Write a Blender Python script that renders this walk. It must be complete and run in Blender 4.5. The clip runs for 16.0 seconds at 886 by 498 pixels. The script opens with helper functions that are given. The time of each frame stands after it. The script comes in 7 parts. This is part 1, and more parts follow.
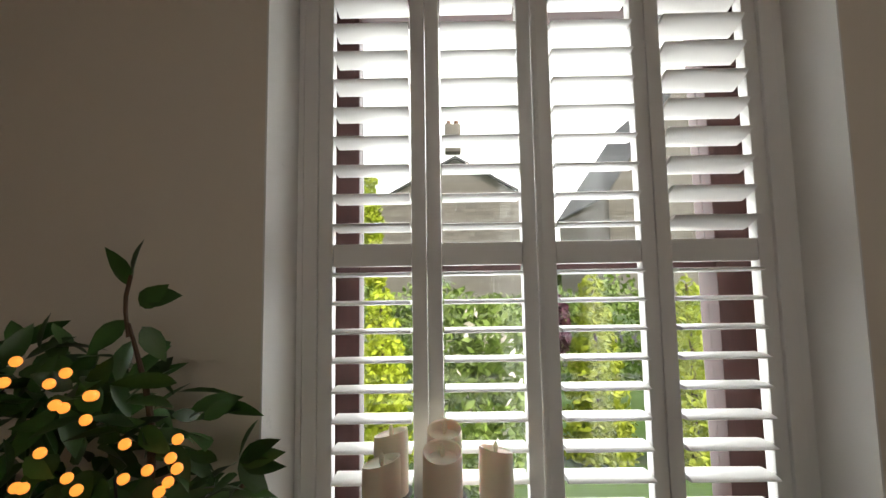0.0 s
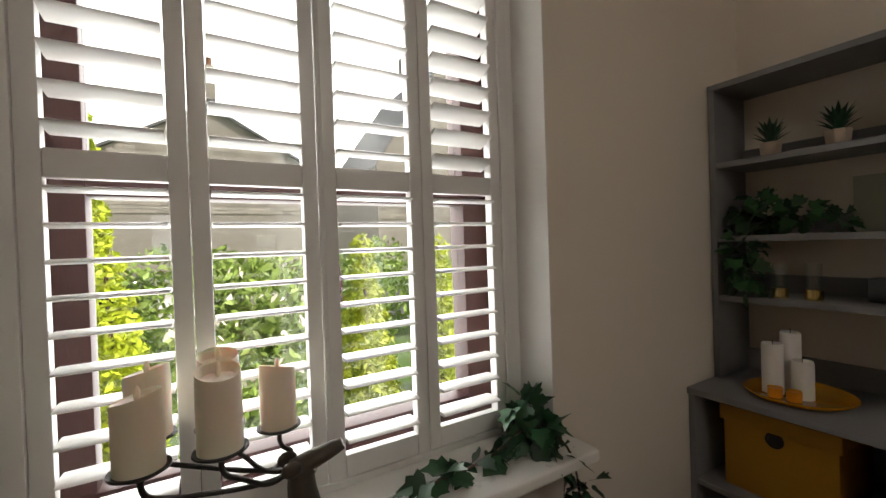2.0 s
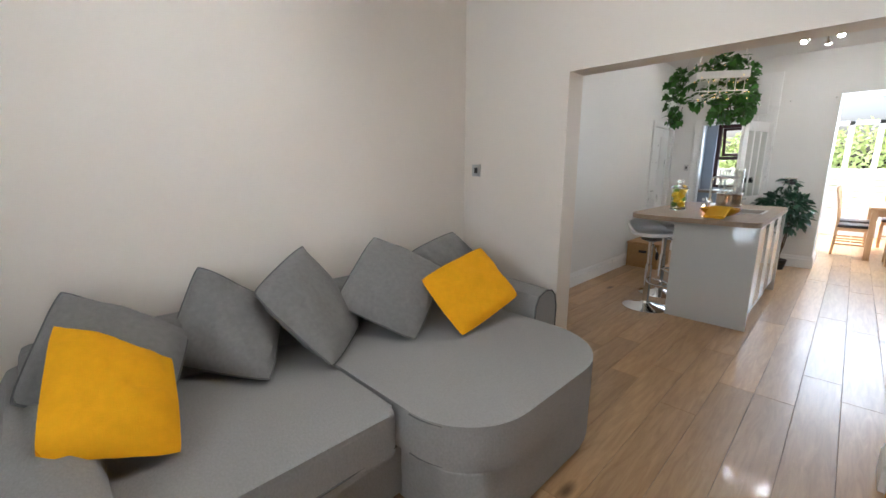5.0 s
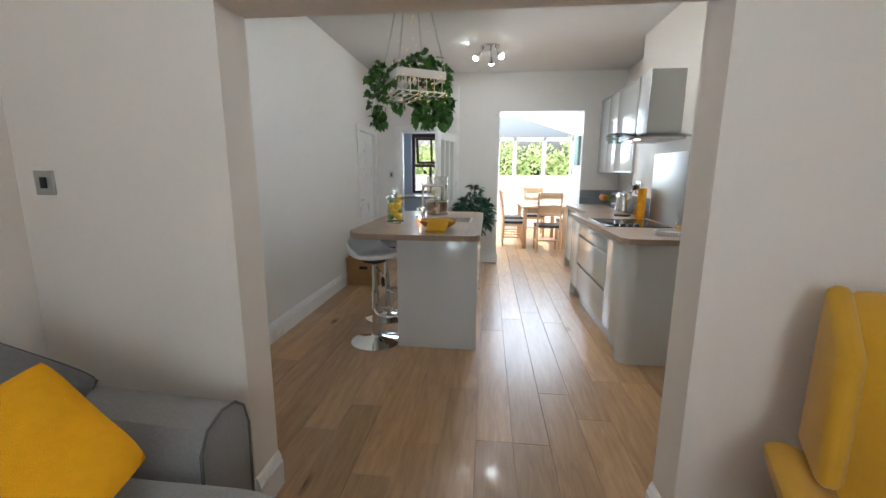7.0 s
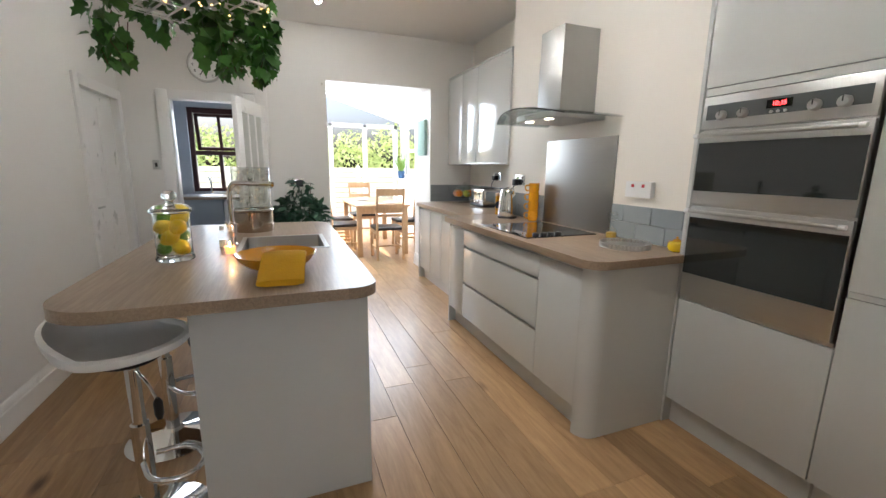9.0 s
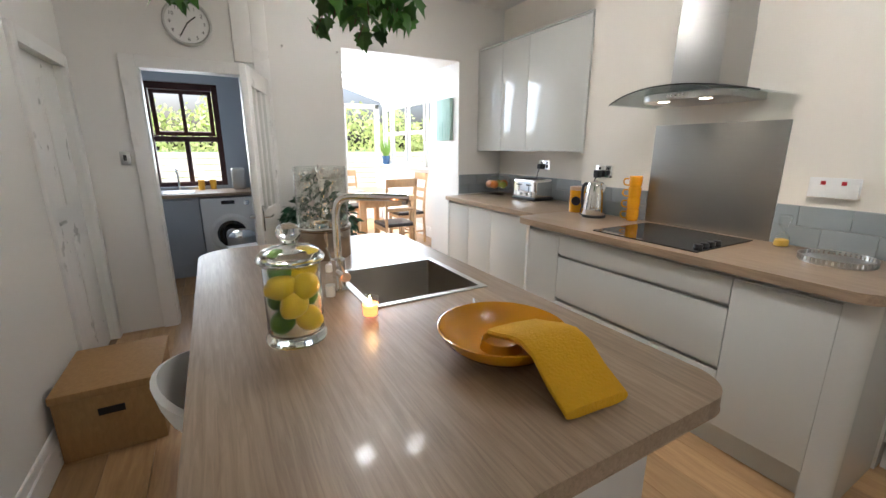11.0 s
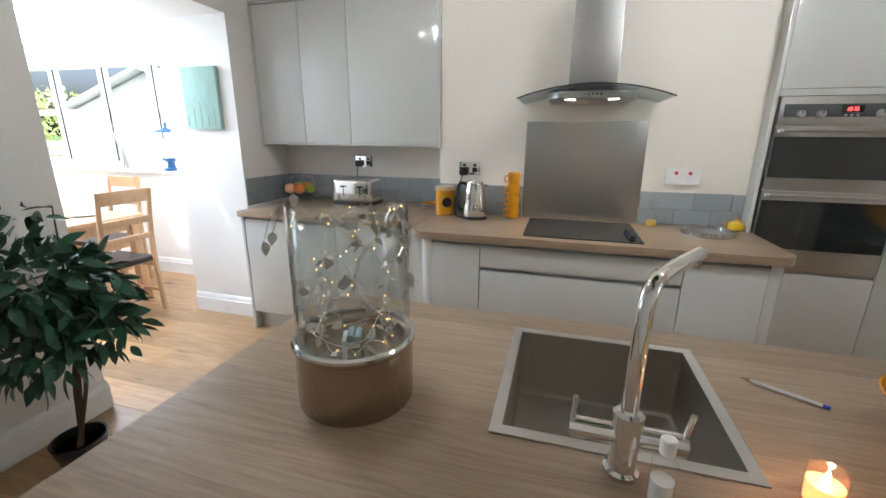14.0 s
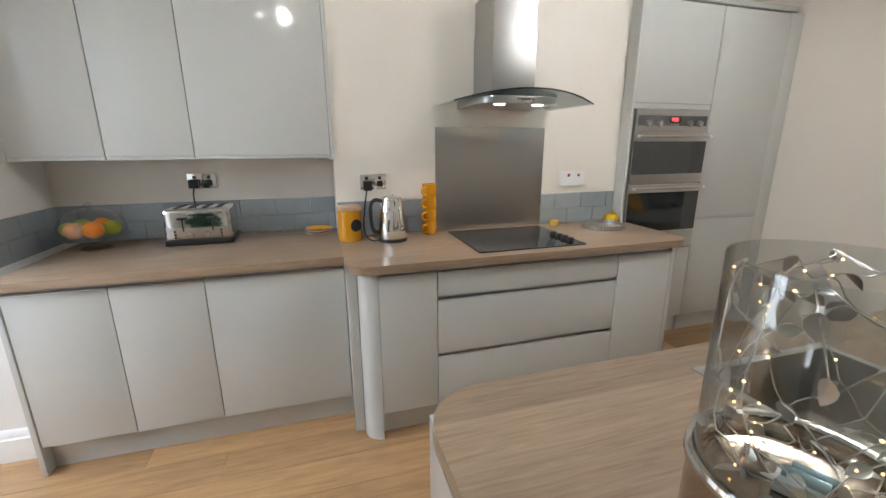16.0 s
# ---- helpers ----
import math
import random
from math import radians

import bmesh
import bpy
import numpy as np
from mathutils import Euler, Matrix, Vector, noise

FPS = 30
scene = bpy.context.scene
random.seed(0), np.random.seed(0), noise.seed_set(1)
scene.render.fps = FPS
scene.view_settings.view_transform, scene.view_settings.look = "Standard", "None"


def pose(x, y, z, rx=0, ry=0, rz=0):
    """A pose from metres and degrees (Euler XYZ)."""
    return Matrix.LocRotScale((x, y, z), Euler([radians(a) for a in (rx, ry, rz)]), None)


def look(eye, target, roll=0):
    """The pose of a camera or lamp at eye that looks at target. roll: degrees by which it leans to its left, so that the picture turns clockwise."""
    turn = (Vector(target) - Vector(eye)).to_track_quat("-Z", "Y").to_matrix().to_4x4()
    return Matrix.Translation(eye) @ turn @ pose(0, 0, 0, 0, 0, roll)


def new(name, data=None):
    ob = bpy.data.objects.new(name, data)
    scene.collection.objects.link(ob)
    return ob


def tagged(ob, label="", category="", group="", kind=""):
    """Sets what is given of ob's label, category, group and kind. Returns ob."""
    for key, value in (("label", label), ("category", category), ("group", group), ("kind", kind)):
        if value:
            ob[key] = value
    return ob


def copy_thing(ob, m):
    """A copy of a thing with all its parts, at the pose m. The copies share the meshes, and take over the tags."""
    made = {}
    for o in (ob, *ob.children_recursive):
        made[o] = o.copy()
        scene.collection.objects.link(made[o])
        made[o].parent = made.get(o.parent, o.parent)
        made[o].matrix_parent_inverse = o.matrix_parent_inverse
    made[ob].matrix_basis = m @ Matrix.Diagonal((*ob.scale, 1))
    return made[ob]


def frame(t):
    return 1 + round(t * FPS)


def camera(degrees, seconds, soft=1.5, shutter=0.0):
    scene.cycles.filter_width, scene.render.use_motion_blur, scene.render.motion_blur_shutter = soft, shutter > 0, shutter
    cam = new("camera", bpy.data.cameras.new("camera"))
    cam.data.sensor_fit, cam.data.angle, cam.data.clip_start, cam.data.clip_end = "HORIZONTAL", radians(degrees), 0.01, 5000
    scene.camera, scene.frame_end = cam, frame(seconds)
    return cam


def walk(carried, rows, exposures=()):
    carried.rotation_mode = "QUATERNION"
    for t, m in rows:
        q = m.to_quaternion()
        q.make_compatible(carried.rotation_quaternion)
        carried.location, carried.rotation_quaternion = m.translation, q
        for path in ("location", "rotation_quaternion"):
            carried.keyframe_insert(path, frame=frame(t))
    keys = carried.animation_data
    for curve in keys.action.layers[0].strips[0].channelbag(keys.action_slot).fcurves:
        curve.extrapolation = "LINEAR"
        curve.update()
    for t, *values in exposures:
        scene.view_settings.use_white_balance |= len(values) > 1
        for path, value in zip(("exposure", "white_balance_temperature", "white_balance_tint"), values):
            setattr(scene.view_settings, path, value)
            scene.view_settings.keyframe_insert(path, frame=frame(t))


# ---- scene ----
cam = camera(95.0, 16.0)
PATH = [
    (0, (0.483, 0.155, 1.524), (0.463, 2.148, 1.681), -0.9),
    (0.5, (0.483, 0.16, 1.519), (0.554, 2.125, 1.886), -1.1),
    (1, (0.488, 0.172, 1.478), (0.69, 2.109, 1.934), -1.6),
    (1.5, (0.457, 0.188, 1.426), (0.977, 2.102, 1.689), -2.6),
    (2, (0.451, 0.13, 1.424), (1.478, 1.846, 1.401), -1.9),
    (2.2, (0.48, 0.053, 1.427), (1.67, 1.658, 1.322), -1.4),
    (2.5, (0.475, -0.004, 1.437), (1.972, 1.306, 1.232), -1.0),
    (2.8, (0.472, -0.095, 1.411), (2.187, 0.907, 1.175), -1.0),
    (3, (0.445, -0.149, 1.414), (2.267, 0.628, 1.139), -0.7),
    (3.5, (0.386, -0.222, 1.415), (2.343, -0.049, 1.04), -0.3),
    (4, (0.36, -0.144, 1.36), (2.266, -0.62, 0.982), 0.1),
    (4.2, (0.31, -0.146, 1.336), (2.156, -0.821, 0.967), 0.1),
    (4.5, (0.326, -0.096, 1.35), (2.011, -1.099, 0.956), 0.2),
    (5, (0.315, -0.106, 1.336), (1.701, -1.491, 0.936), 0.1),
    (5.2, (0.31, -0.141, 1.345), (1.578, -1.632, 0.935), 0.3),
    (7.3, (0.785, -1.361, 1.347), (0.814, -3.328, 0.987), 0.5),
    (7.5, (0.817, -1.525, 1.342), (0.723, -3.491, 0.986), 0.7),
    (8, (0.848, -1.916, 1.349), (0.526, -3.857, 0.991), 0.5),
    (8.5, (0.962, -2.265, 1.343), (0.433, -4.157, 0.972), 0.5),
    (9, (1.063, -2.566, 1.323), (0.348, -4.392, 0.931), 0.7),
    (9.5, (1.161, -2.855, 1.336), (0.357, -4.635, 0.907), 0.9),
    (9.7, (1.226, -2.957, 1.319), (0.421, -4.733, 0.876), 1.0),
    (11.8, (1.82, -3.928, 1.423), (0.578, -5.413, 0.921), 0.7),
    (12, (1.839, -4.012, 1.413), (0.5, -5.411, 0.911), 1.1),
    (12.5, (1.898, -4.245, 1.431), (0.384, -5.445, 0.912), 0.6),
    (13, (1.92, -4.509, 1.447), (0.282, -5.526, 0.912), 0.5),
    (13.5, (1.94, -4.791, 1.441), (0.185, -5.585, 0.905), 0.5),
    (13.7, (1.937, -4.889, 1.441), (0.139, -5.58, 0.904), 0.4),
    (14, (1.915, -5.035, 1.43), (0.061, -5.564, 0.899), 0.5),
    (14.5, (1.817, -5.296, 1.421), (-0.098, -5.552, 0.903), 0.5),
    (15, (1.728, -5.567, 1.432), (-0.203, -5.521, 0.913), 0.4),
    (15.5, (1.623, -5.767, 1.453), (-0.279, -5.433, 0.935), 0.2),
    (16, (1.513, -5.932, 1.433), (-0.342, -5.376, 0.934), -0.2),
]
EXPOSURES = [(0, 0.25, 6600, 10), (1.5, 0.3, 6600, 10), (2.0, 0.55, 6800, 12), (2.5, 1.05, 7200, 17), (3.0, 1.48, 7400, 20), (3.5, 2.15, 6500, 12), (4.0, 2.7, 5400, 8), (4.6, 2.6, 5200, 6), (5.2, 1.97, 5700, 9), (7.3, 1.9, 5500, 6), (9.5, 1.95, 5900, 9), (12, 1.95, 5800, 8), (14, 1.9, 5600, 7), (16, 1.95, 5800, 8)]
walk(cam, [(t, look(eye, target, roll)) for t, eye, target, roll in PATH], exposures=EXPOSURES)

# ---- world and light ----
world = bpy.data.worlds.new("sky")
scene.world = world
world.use_nodes = True
wn = world.node_tree
sky = wn.nodes.new("ShaderNodeTexSky")
sky.sky_type, sky.sun_disc = "NISHITA", False
sky.dust_density, sky.air_density = 8.0, 0.8
sky.sun_elevation, sky.sun_rotation = radians(50), radians(122)
wn.links.new(sky.outputs[0], wn.nodes["Background"].inputs[0])
wn.nodes["Background"].inputs[1].default_value = 0.12


def lamp(name, kind, m, energy, color=(1, 1, 1), **kw):
    data = bpy.data.lights.new(name, kind)
    data.energy, data.color = energy, color
    for key, value in kw.items():
        if key == "size": data.size = value
        if key == "size_y": data.shape, data.size_y = "RECTANGLE", value
        if key == "angle": data.angle = value
        if key == "radius": data.shadow_soft_size = value
        if key == "cone": data.spot_size, data.spot_blend = value, 0.7
    ob = new(name, data)
    ob.matrix_world = m
    return ob


lamp("sun", "SUN", look((8.48, -5.3, 11.9), (0, 0, 0)), 3.6, (1, 0.95, 0.88), angle=radians(0.5))
lamp("window_daylight", "AREA", look((0.71, 1.62, 1.8), (0.71, -1, 1.3)), 140, (0.97, 0.98, 1), size=4.4, size_y=2.4)
lamp("conservatory_daylight", "AREA", look((-0.05, -9.0, 2.0), (0.1, -5, 0.8)), 18, (0.88, 0.94, 1), size=2.0, size_y=1.3)
lamp("utility_daylight", "AREA", look((1.9, -9.3, 1.6), (1.9, -7, 1.2)), 3, (0.93, 0.97, 1), size=0.6, size_y=1.0)

# ---- materials ----


def node(nt, kind, **inputs):
    n = nt.nodes.new(kind)
    for key, value in inputs.items():
        n.inputs[key.replace("_", " ")].default_value = value
    return n


def mat(name, col, rough=0.5, metal=0.0, var=0.06, scale=6.0, bump=0.0, bscale=120.0, stretch=(1, 1, 1), coat=0.0,
        rand=0.0, trans=0.0, emit=0.0, rvar=0.08, ior=1.45, sheen=0.0, sub=0.0):
    m = bpy.data.materials.new(name)
    m.use_nodes = True
    nt = m.node_tree
    b = nt.nodes["Principled BSDF"]
    b.inputs["Metallic"].default_value, b.inputs["IOR"].default_value = metal, ior
    b.inputs["Coat Weight"].default_value, b.inputs["Transmission Weight"].default_value = coat, trans
    b.inputs["Coat Roughness"].default_value = 0.06
    b.inputs["Sheen Weight"].default_value = sheen
    b.inputs["Subsurface Weight"].default_value = sub
    tc = nt.nodes.new("ShaderNodeTexCoord")
    mp = nt.nodes.new("ShaderNodeMapping")
    mp.inputs["Scale"].default_value = stretch
    nt.links.new(tc.outputs["Object"], mp.inputs[0])
    info = nt.nodes.new("ShaderNodeObjectInfo")
    if rand:
        add = nt.nodes.new("ShaderNodeVectorMath")
        add.operation = "ADD"
        mul = nt.nodes.new("ShaderNodeMath")
        mul.operation = "MULTIPLY"
        mul.inputs[1].default_value = 37.0
        nt.links.new(info.outputs["Random"], mul.inputs[0])
        nt.links.new(tc.outputs["Object"], add.inputs[0])
        nt.links.new(mul.outputs[0], add.inputs[1])
        nt.links.new(add.outputs[0], mp.inputs[0])
    big = node(nt, "ShaderNodeTexNoise", Scale=scale, Detail=5.0, Roughness=0.6)
    nt.links.new(mp.outputs[0], big.inputs["Vector"])
    ramp = nt.nodes.new("ShaderNodeMixRGB")
    d, l = [tuple(min(1, max(0, c * k)) for c in col) + (1,) for k in (1 - var, 1 + var)]
    ramp.inputs[1].default_value, ramp.inputs[2].default_value = d, l
    nt.links.new(big.outputs[0], ramp.inputs[0])
    out = ramp.outputs[0]
    if rand:
        hsv = nt.nodes.new("ShaderNodeHueSaturation")
        rng = nt.nodes.new("ShaderNodeMapRange")
        rng.inputs[3].default_value, rng.inputs[4].default_value = 1 - rand, 1 + rand
        nt.links.new(info.outputs["Random"], rng.inputs[0])
        nt.links.new(rng.outputs[0], hsv.inputs["Value"])
        nt.links.new(out, hsv.inputs["Color"])
        out = hsv.outputs[0]
    nt.links.new(out, b.inputs["Base Color"])
    rr = nt.nodes.new("ShaderNodeMapRange")
    rr.inputs[3].default_value, rr.inputs[4].default_value = max(0.0, rough - rvar * rough), min(1, rough + rvar * rough)
    nt.links.new(big.outputs[0], rr.inputs[0])
    nt.links.new(rr.outputs[0], b.inputs["Roughness"])
    if bump:
        fine = node(nt, "ShaderNodeTexNoise", Scale=bscale, Detail=3.0)
        nt.links.new(mp.outputs[0], fine.inputs["Vector"])
        bp = node(nt, "ShaderNodeBump", Strength=bump, Distance=0.004)
        nt.links.new(fine.outputs[0], bp.inputs["Height"])
        nt.links.new(bp.outputs[0], b.inputs["Normal"])
    if emit:
        b.inputs["Emission Strength"].default_value = emit
        b.inputs["Emission Color"].default_value = (*col, 1)
    return m


def tc_out(nt):
    return [n for n in nt.nodes if n.type == "TEX_COORD"][0].outputs["Object"]


def wood(name, light, dark, rough, stretch, knots=0.0, rand=0.0, coat=0.0, grain=9.0, stave=0.0):
    """Grained board: long streaks, fine pores and a few dark knots."""
    m = mat(name, light, rough, var=0.04, rand=rand, coat=coat)
    nt = m.node_tree
    b = nt.nodes["Principled BSDF"]
    old = b.inputs["Base Color"].links[0].from_socket
    src = [n for n in nt.nodes if n.type == "MAPPING"][0].inputs[0].links[0].from_socket
    mp = nt.nodes.new("ShaderNodeMapping")
    mp.inputs["Scale"].default_value = stretch
    nt.links.new(src, mp.inputs[0])
    streak = node(nt, "ShaderNodeTexNoise", Scale=grain, Detail=8.0, Roughness=0.62, Distortion=0.7)
    nt.links.new(mp.outputs[0], streak.inputs["Vector"])
    cr = nt.nodes.new("ShaderNodeValToRGB")
    cr.color_ramp.elements[0].position, cr.color_ramp.elements[1].position = 0.34, 0.66
    cr.color_ramp.elements[0].color, cr.color_ramp.elements[1].color = (*dark, 1), (*light, 1)
    nt.links.new(streak.outputs[0], cr.inputs[0])
    mix = nt.nodes.new("ShaderNodeMixRGB")
    mix.blend_type, mix.inputs[0].default_value = "MIX", 0.7
    nt.links.new(old, mix.inputs[1])
    nt.links.new(cr.outputs[0], mix.inputs[2])
    out = mix.outputs[0]
    if knots:
        v = node(nt, "ShaderNodeTexVoronoi", Scale=2.1)
        mk = nt.nodes.new("ShaderNodeMapping")
        mk.inputs["Scale"].default_value = (1.6, 0.62, 1)
        nt.links.new(src, mk.inputs[0])
        nt.links.new(mk.outputs[0], v.inputs["Vector"])
        kr = nt.nodes.new("ShaderNodeValToRGB")
        kr.color_ramp.elements[0].position, kr.color_ramp.elements[1].position = 0.03, 0.12
        kr.color_ramp.elements[0].color, kr.color_ramp.elements[1].color = (0.25, 0.2, 0.15, 1), (1, 1, 1, 1)
        nt.links.new(v.outputs["Distance"], kr.inputs[0])
        mm = nt.nodes.new("ShaderNodeMixRGB")
        mm.blend_type, mm.inputs[0].default_value = "MULTIPLY", knots
        nt.links.new(out, mm.inputs[1])
        nt.links.new(kr.outputs[0], mm.inputs[2])
        out = mm.outputs[0]
    if rand:
        hsv = nt.nodes.new("ShaderNodeHueSaturation")
        rng = [n for n in nt.nodes if n.type == "MAP_RANGE"][0]
        nt.links.new(rng.outputs[0], hsv.inputs["Value"])
        nt.links.new(out, hsv.inputs["Color"])
        out = hsv.outputs[0]
    if stave:
        xyz = nt.nodes.new("ShaderNodeSeparateXYZ")
        nt.links.new(tc_out(nt), xyz.inputs[0])
        steps = nt.nodes.new("ShaderNodeMath")
        steps.operation, steps.inputs[1].default_value = "SNAP", stave
        nt.links.new(xyz.outputs[0], steps.inputs[0])
        wn2 = nt.nodes.new("ShaderNodeTexWhiteNoise")
        wn2.noise_dimensions = "1D"
        nt.links.new(steps.outputs[0], wn2.inputs["W"])
        sr = nt.nodes.new("ShaderNodeMapRange")
        sr.inputs[3].default_value, sr.inputs[4].default_value = 0.84, 1.12
        nt.links.new(wn2.outputs["Value"], sr.inputs[0])
        sh = nt.nodes.new("ShaderNodeHueSaturation")
        nt.links.new(sr.outputs[0], sh.inputs["Value"])
        nt.links.new(out, sh.inputs["Color"])
        out = sh.outputs[0]
    nt.links.new(out, b.inputs["Base Color"])
    bp = node(nt, "ShaderNodeBump", Strength=0.08, Distance=0.003)
    nt.links.new(streak.outputs[0], bp.inputs["Height"])
    nt.links.new(bp.outputs[0], b.inputs["Normal"])
    return m


def clear(name, tint=(1, 1, 1), base=0.035, edge=0.55, rough=0.0):
    """Thin clear glass: passes light straight, with a reflection that grows towards its edges."""
    m = bpy.data.materials.new(name)
    m.use_nodes = True
    nt = m.node_tree
    nt.nodes.remove(nt.nodes["Principled BSDF"])
    tr = node(nt, "ShaderNodeBsdfTransparent", Color=(*tint, 1))
    gl = node(nt, "ShaderNodeBsdfGlossy", Roughness=rough)
    lw = node(nt, "ShaderNodeLayerWeight", Blend=0.5)
    pw = nt.nodes.new("ShaderNodeMath")
    pw.operation, pw.inputs[1].default_value = "POWER", 4.0
    nt.links.new(lw.outputs["Facing"], pw.inputs[0])
    ma = nt.nodes.new("ShaderNodeMath")
    ma.operation, ma.inputs[1].default_value, ma.inputs[2].default_value = "MULTIPLY_ADD", edge, base
    nt.links.new(pw.outputs[0], ma.inputs[0])
    mx = nt.nodes.new("ShaderNodeMixShader")
    nt.links.new(ma.outputs[0], mx.inputs[0])
    nt.links.new(tr.outputs[0], mx.inputs[1])
    nt.links.new(gl.outputs[0], mx.inputs[2])
    nt.links.new(mx.outputs[0], nt.nodes["Material Output"].inputs[0])
    return m


WALL = mat("cream_paint", (0.79, 0.72, 0.635), 0.55, var=0.025, scale=2.5, bump=0.05, bscale=260)
WALL_K = mat("white_paint", (0.80, 0.785, 0.755), 0.5, var=0.02, scale=2.5, bump=0.05, bscale=260)
CEIL = mat("ceiling_paint", (0.78, 0.77, 0.75), 0.7, var=0.02, scale=2, bump=0.04, bscale=200)
GLOSS_WHITE = mat("gloss_white_paint", (0.82, 0.81, 0.79), 0.28, var=0.02, bump=0.02, bscale=60)
SHUTTER = mat("shutter_white", (0.80, 0.79, 0.775), 0.35, var=0.02, bump=0.02, bscale=80)
UTIL_WALL = mat("blue_grey_paint", (0.36, 0.395, 0.44), 0.6, var=0.03, bump=0.04, bscale=220)
FLOOR = wood("oak_floor", (0.47, 0.295, 0.145), (0.29, 0.165, 0.072), 0.34, (9, 0.9, 9), knots=1.0, rand=0.17, coat=0.08, grain=4.0)
SUBFLOOR = mat("dark_joint", (0.16, 0.105, 0.065), 0.8)
WORKTOP = wood("oak_laminate", (0.36, 0.268, 0.185), (0.20, 0.14, 0.09), 0.36, (30, 1.5, 30), grain=3.6, coat=0.08, stave=0.128)
UNIT = mat("light_grey_gloss", (0.575, 0.58, 0.555), 0.11, var=0.015, scale=2, coat=0.25, rvar=0.05)
UNIT_IN = mat("grey_carcass", (0.46, 0.46, 0.44), 0.5)
STEEL = mat("brushed_steel", (0.55, 0.545, 0.53), 0.30, metal=1, var=0.06, scale=4, bump=0.04, bscale=14, stretch=(60, 60, 1), rvar=0.2)
HOOD_STEEL = mat("hood_brushed_steel", (0.42, 0.415, 0.40), 0.42, metal=1, var=0.06, scale=4, bump=0.04, bscale=14, stretch=(60, 60, 1), rvar=0.2)
SINK_STEEL = mat("sink_satin_steel", (0.46, 0.43, 0.385), 0.33, metal=1, var=0.08, scale=5, bump=0.03, bscale=30, rvar=0.25)
STEEL_H = mat("brushed_steel_level", (0.56, 0.555, 0.54), 0.34, metal=1, var=0.06, scale=4, bump=0.04, bscale=14, stretch=(60, 1, 60), rvar=0.2)
SPLASH_STEEL = mat("splashback_steel", (0.37, 0.365, 0.35), 0.36, metal=1, var=0.08, scale=4, bump=0.05, bscale=14, stretch=(60, 1, 60), rvar=0.25)
CHROME = mat("chrome", (0.80, 0.80, 0.79), 0.07, metal=1, var=0.02)
DARK_CHROME = mat("smoked_mirror_metal", (0.42, 0.35, 0.28), 0.12, metal=1, var=0.05)
BLACK = mat("black_plastic", (0.016, 0.016, 0.017), 0.35)
BLACK_GLASS = mat("black_glass", (0.012, 0.012, 0.013), 0.05, var=0.02, coat=0.6)
OVEN_GLASS = mat("oven_door_glass", (0.018, 0.022, 0.022), 0.04, var=0.05, coat=1.0)
GLASS = clear("clear_glass")
PANE = clear("window_pane", (0.97, 0.985, 0.98))
REAL_GLASS = bpy.data.materials.new("refracting_glass")
REAL_GLASS.use_nodes = True
gn = REAL_GLASS.node_tree
gn.links.new(node(gn, "ShaderNodeBsdfGlass", Color=(0.97, 0.985, 0.98, 1), Roughness=0.0, IOR=1.42).outputs[0], gn.nodes["Material Output"].inputs[0])
THICK = clear("solid_glass", (0.95, 0.965, 0.96), 0.075, 0.95)
TILE = mat("grey_tile", (0.27, 0.30, 0.315), 0.13, var=0.06, scale=9, coat=0.6, rand=0.06, bump=0.08, bscale=18)
GROUT = mat("grout", (0.42, 0.42, 0.41), 0.9)
SOFA = mat("grey_woven_fabric", (0.30, 0.287, 0.268), 0.95, var=0.24, scale=90, bump=0.7, bscale=300, stretch=(1, 1.6, 1), sheen=0.1)
SOFA_DARK = mat("dark_grey_fabric", (0.215, 0.206, 0.193), 0.95, var=0.24, scale=45, bump=0.7, bscale=300, sheen=0.1)
PIPING = mat("charcoal_piping", (0.125, 0.122, 0.118), 0.9, var=0.1)
ARM_FABRIC = mat("pale_grey_weave", (0.36, 0.345, 0.32), 0.95, var=0.5, scale=90, bump=0.8, bscale=240, sheen=0.1)
MUSTARD = mat("mustard_fabric", (0.84, 0.40, 0.006), 0.95, var=0.10, scale=30, bump=0.5, bscale=300, ior=1.2)
MUSTARD_CHAIR = mat("mustard_velvet", (0.60, 0.32, 0.01), 0.85, var=0.12, scale=12, bump=0.25, bscale=200, sheen=0.25)
MUSTARD_BOX = mat("mustard_card", (0.45, 0.22, 0.014), 0.7, var=0.05, scale=20, bump=0.2, bscale=300)
MUSTARD_GLAZE = mat("mustard_glaze", (0.62, 0.28, 0.006), 0.22, var=0.04, coat=0.5)
NAPKIN = mat("mustard_ribbed_cotton", (0.62, 0.34, 0.008), 0.95, var=0.08, scale=40, bump=0.7, bscale=160)
SHELF = mat("charcoal_painted_wood", (0.23, 0.23, 0.235), 0.5, var=0.08, scale=10, bump=0.06, bscale=60, stretch=(1, 1, 6))
WAX = mat("ivory_wax", (0.80, 0.72, 0.58), 0.45, var=0.05, scale=14, sub=0.15)
WHITE_WAX = mat("white_wax", (0.82, 0.80, 0.77), 0.45, var=0.03, sub=0.1)
LEAF = mat("ficus_leaf", (0.038, 0.10, 0.022), 0.36, var=0.35, scale=30, rand=0.45, bump=0.15, bscale=40)
LEAF_DARK = mat("dark_ficus_leaf", (0.028, 0.085, 0.045), 0.4, var=0.3, scale=30, rand=0.4, bump=0.15, bscale=40)
IVY = mat("ivy_leaf", (0.06, 0.17, 0.03), 0.42, var=0.4, scale=35, rand=0.5, bump=0.2, bscale=40)
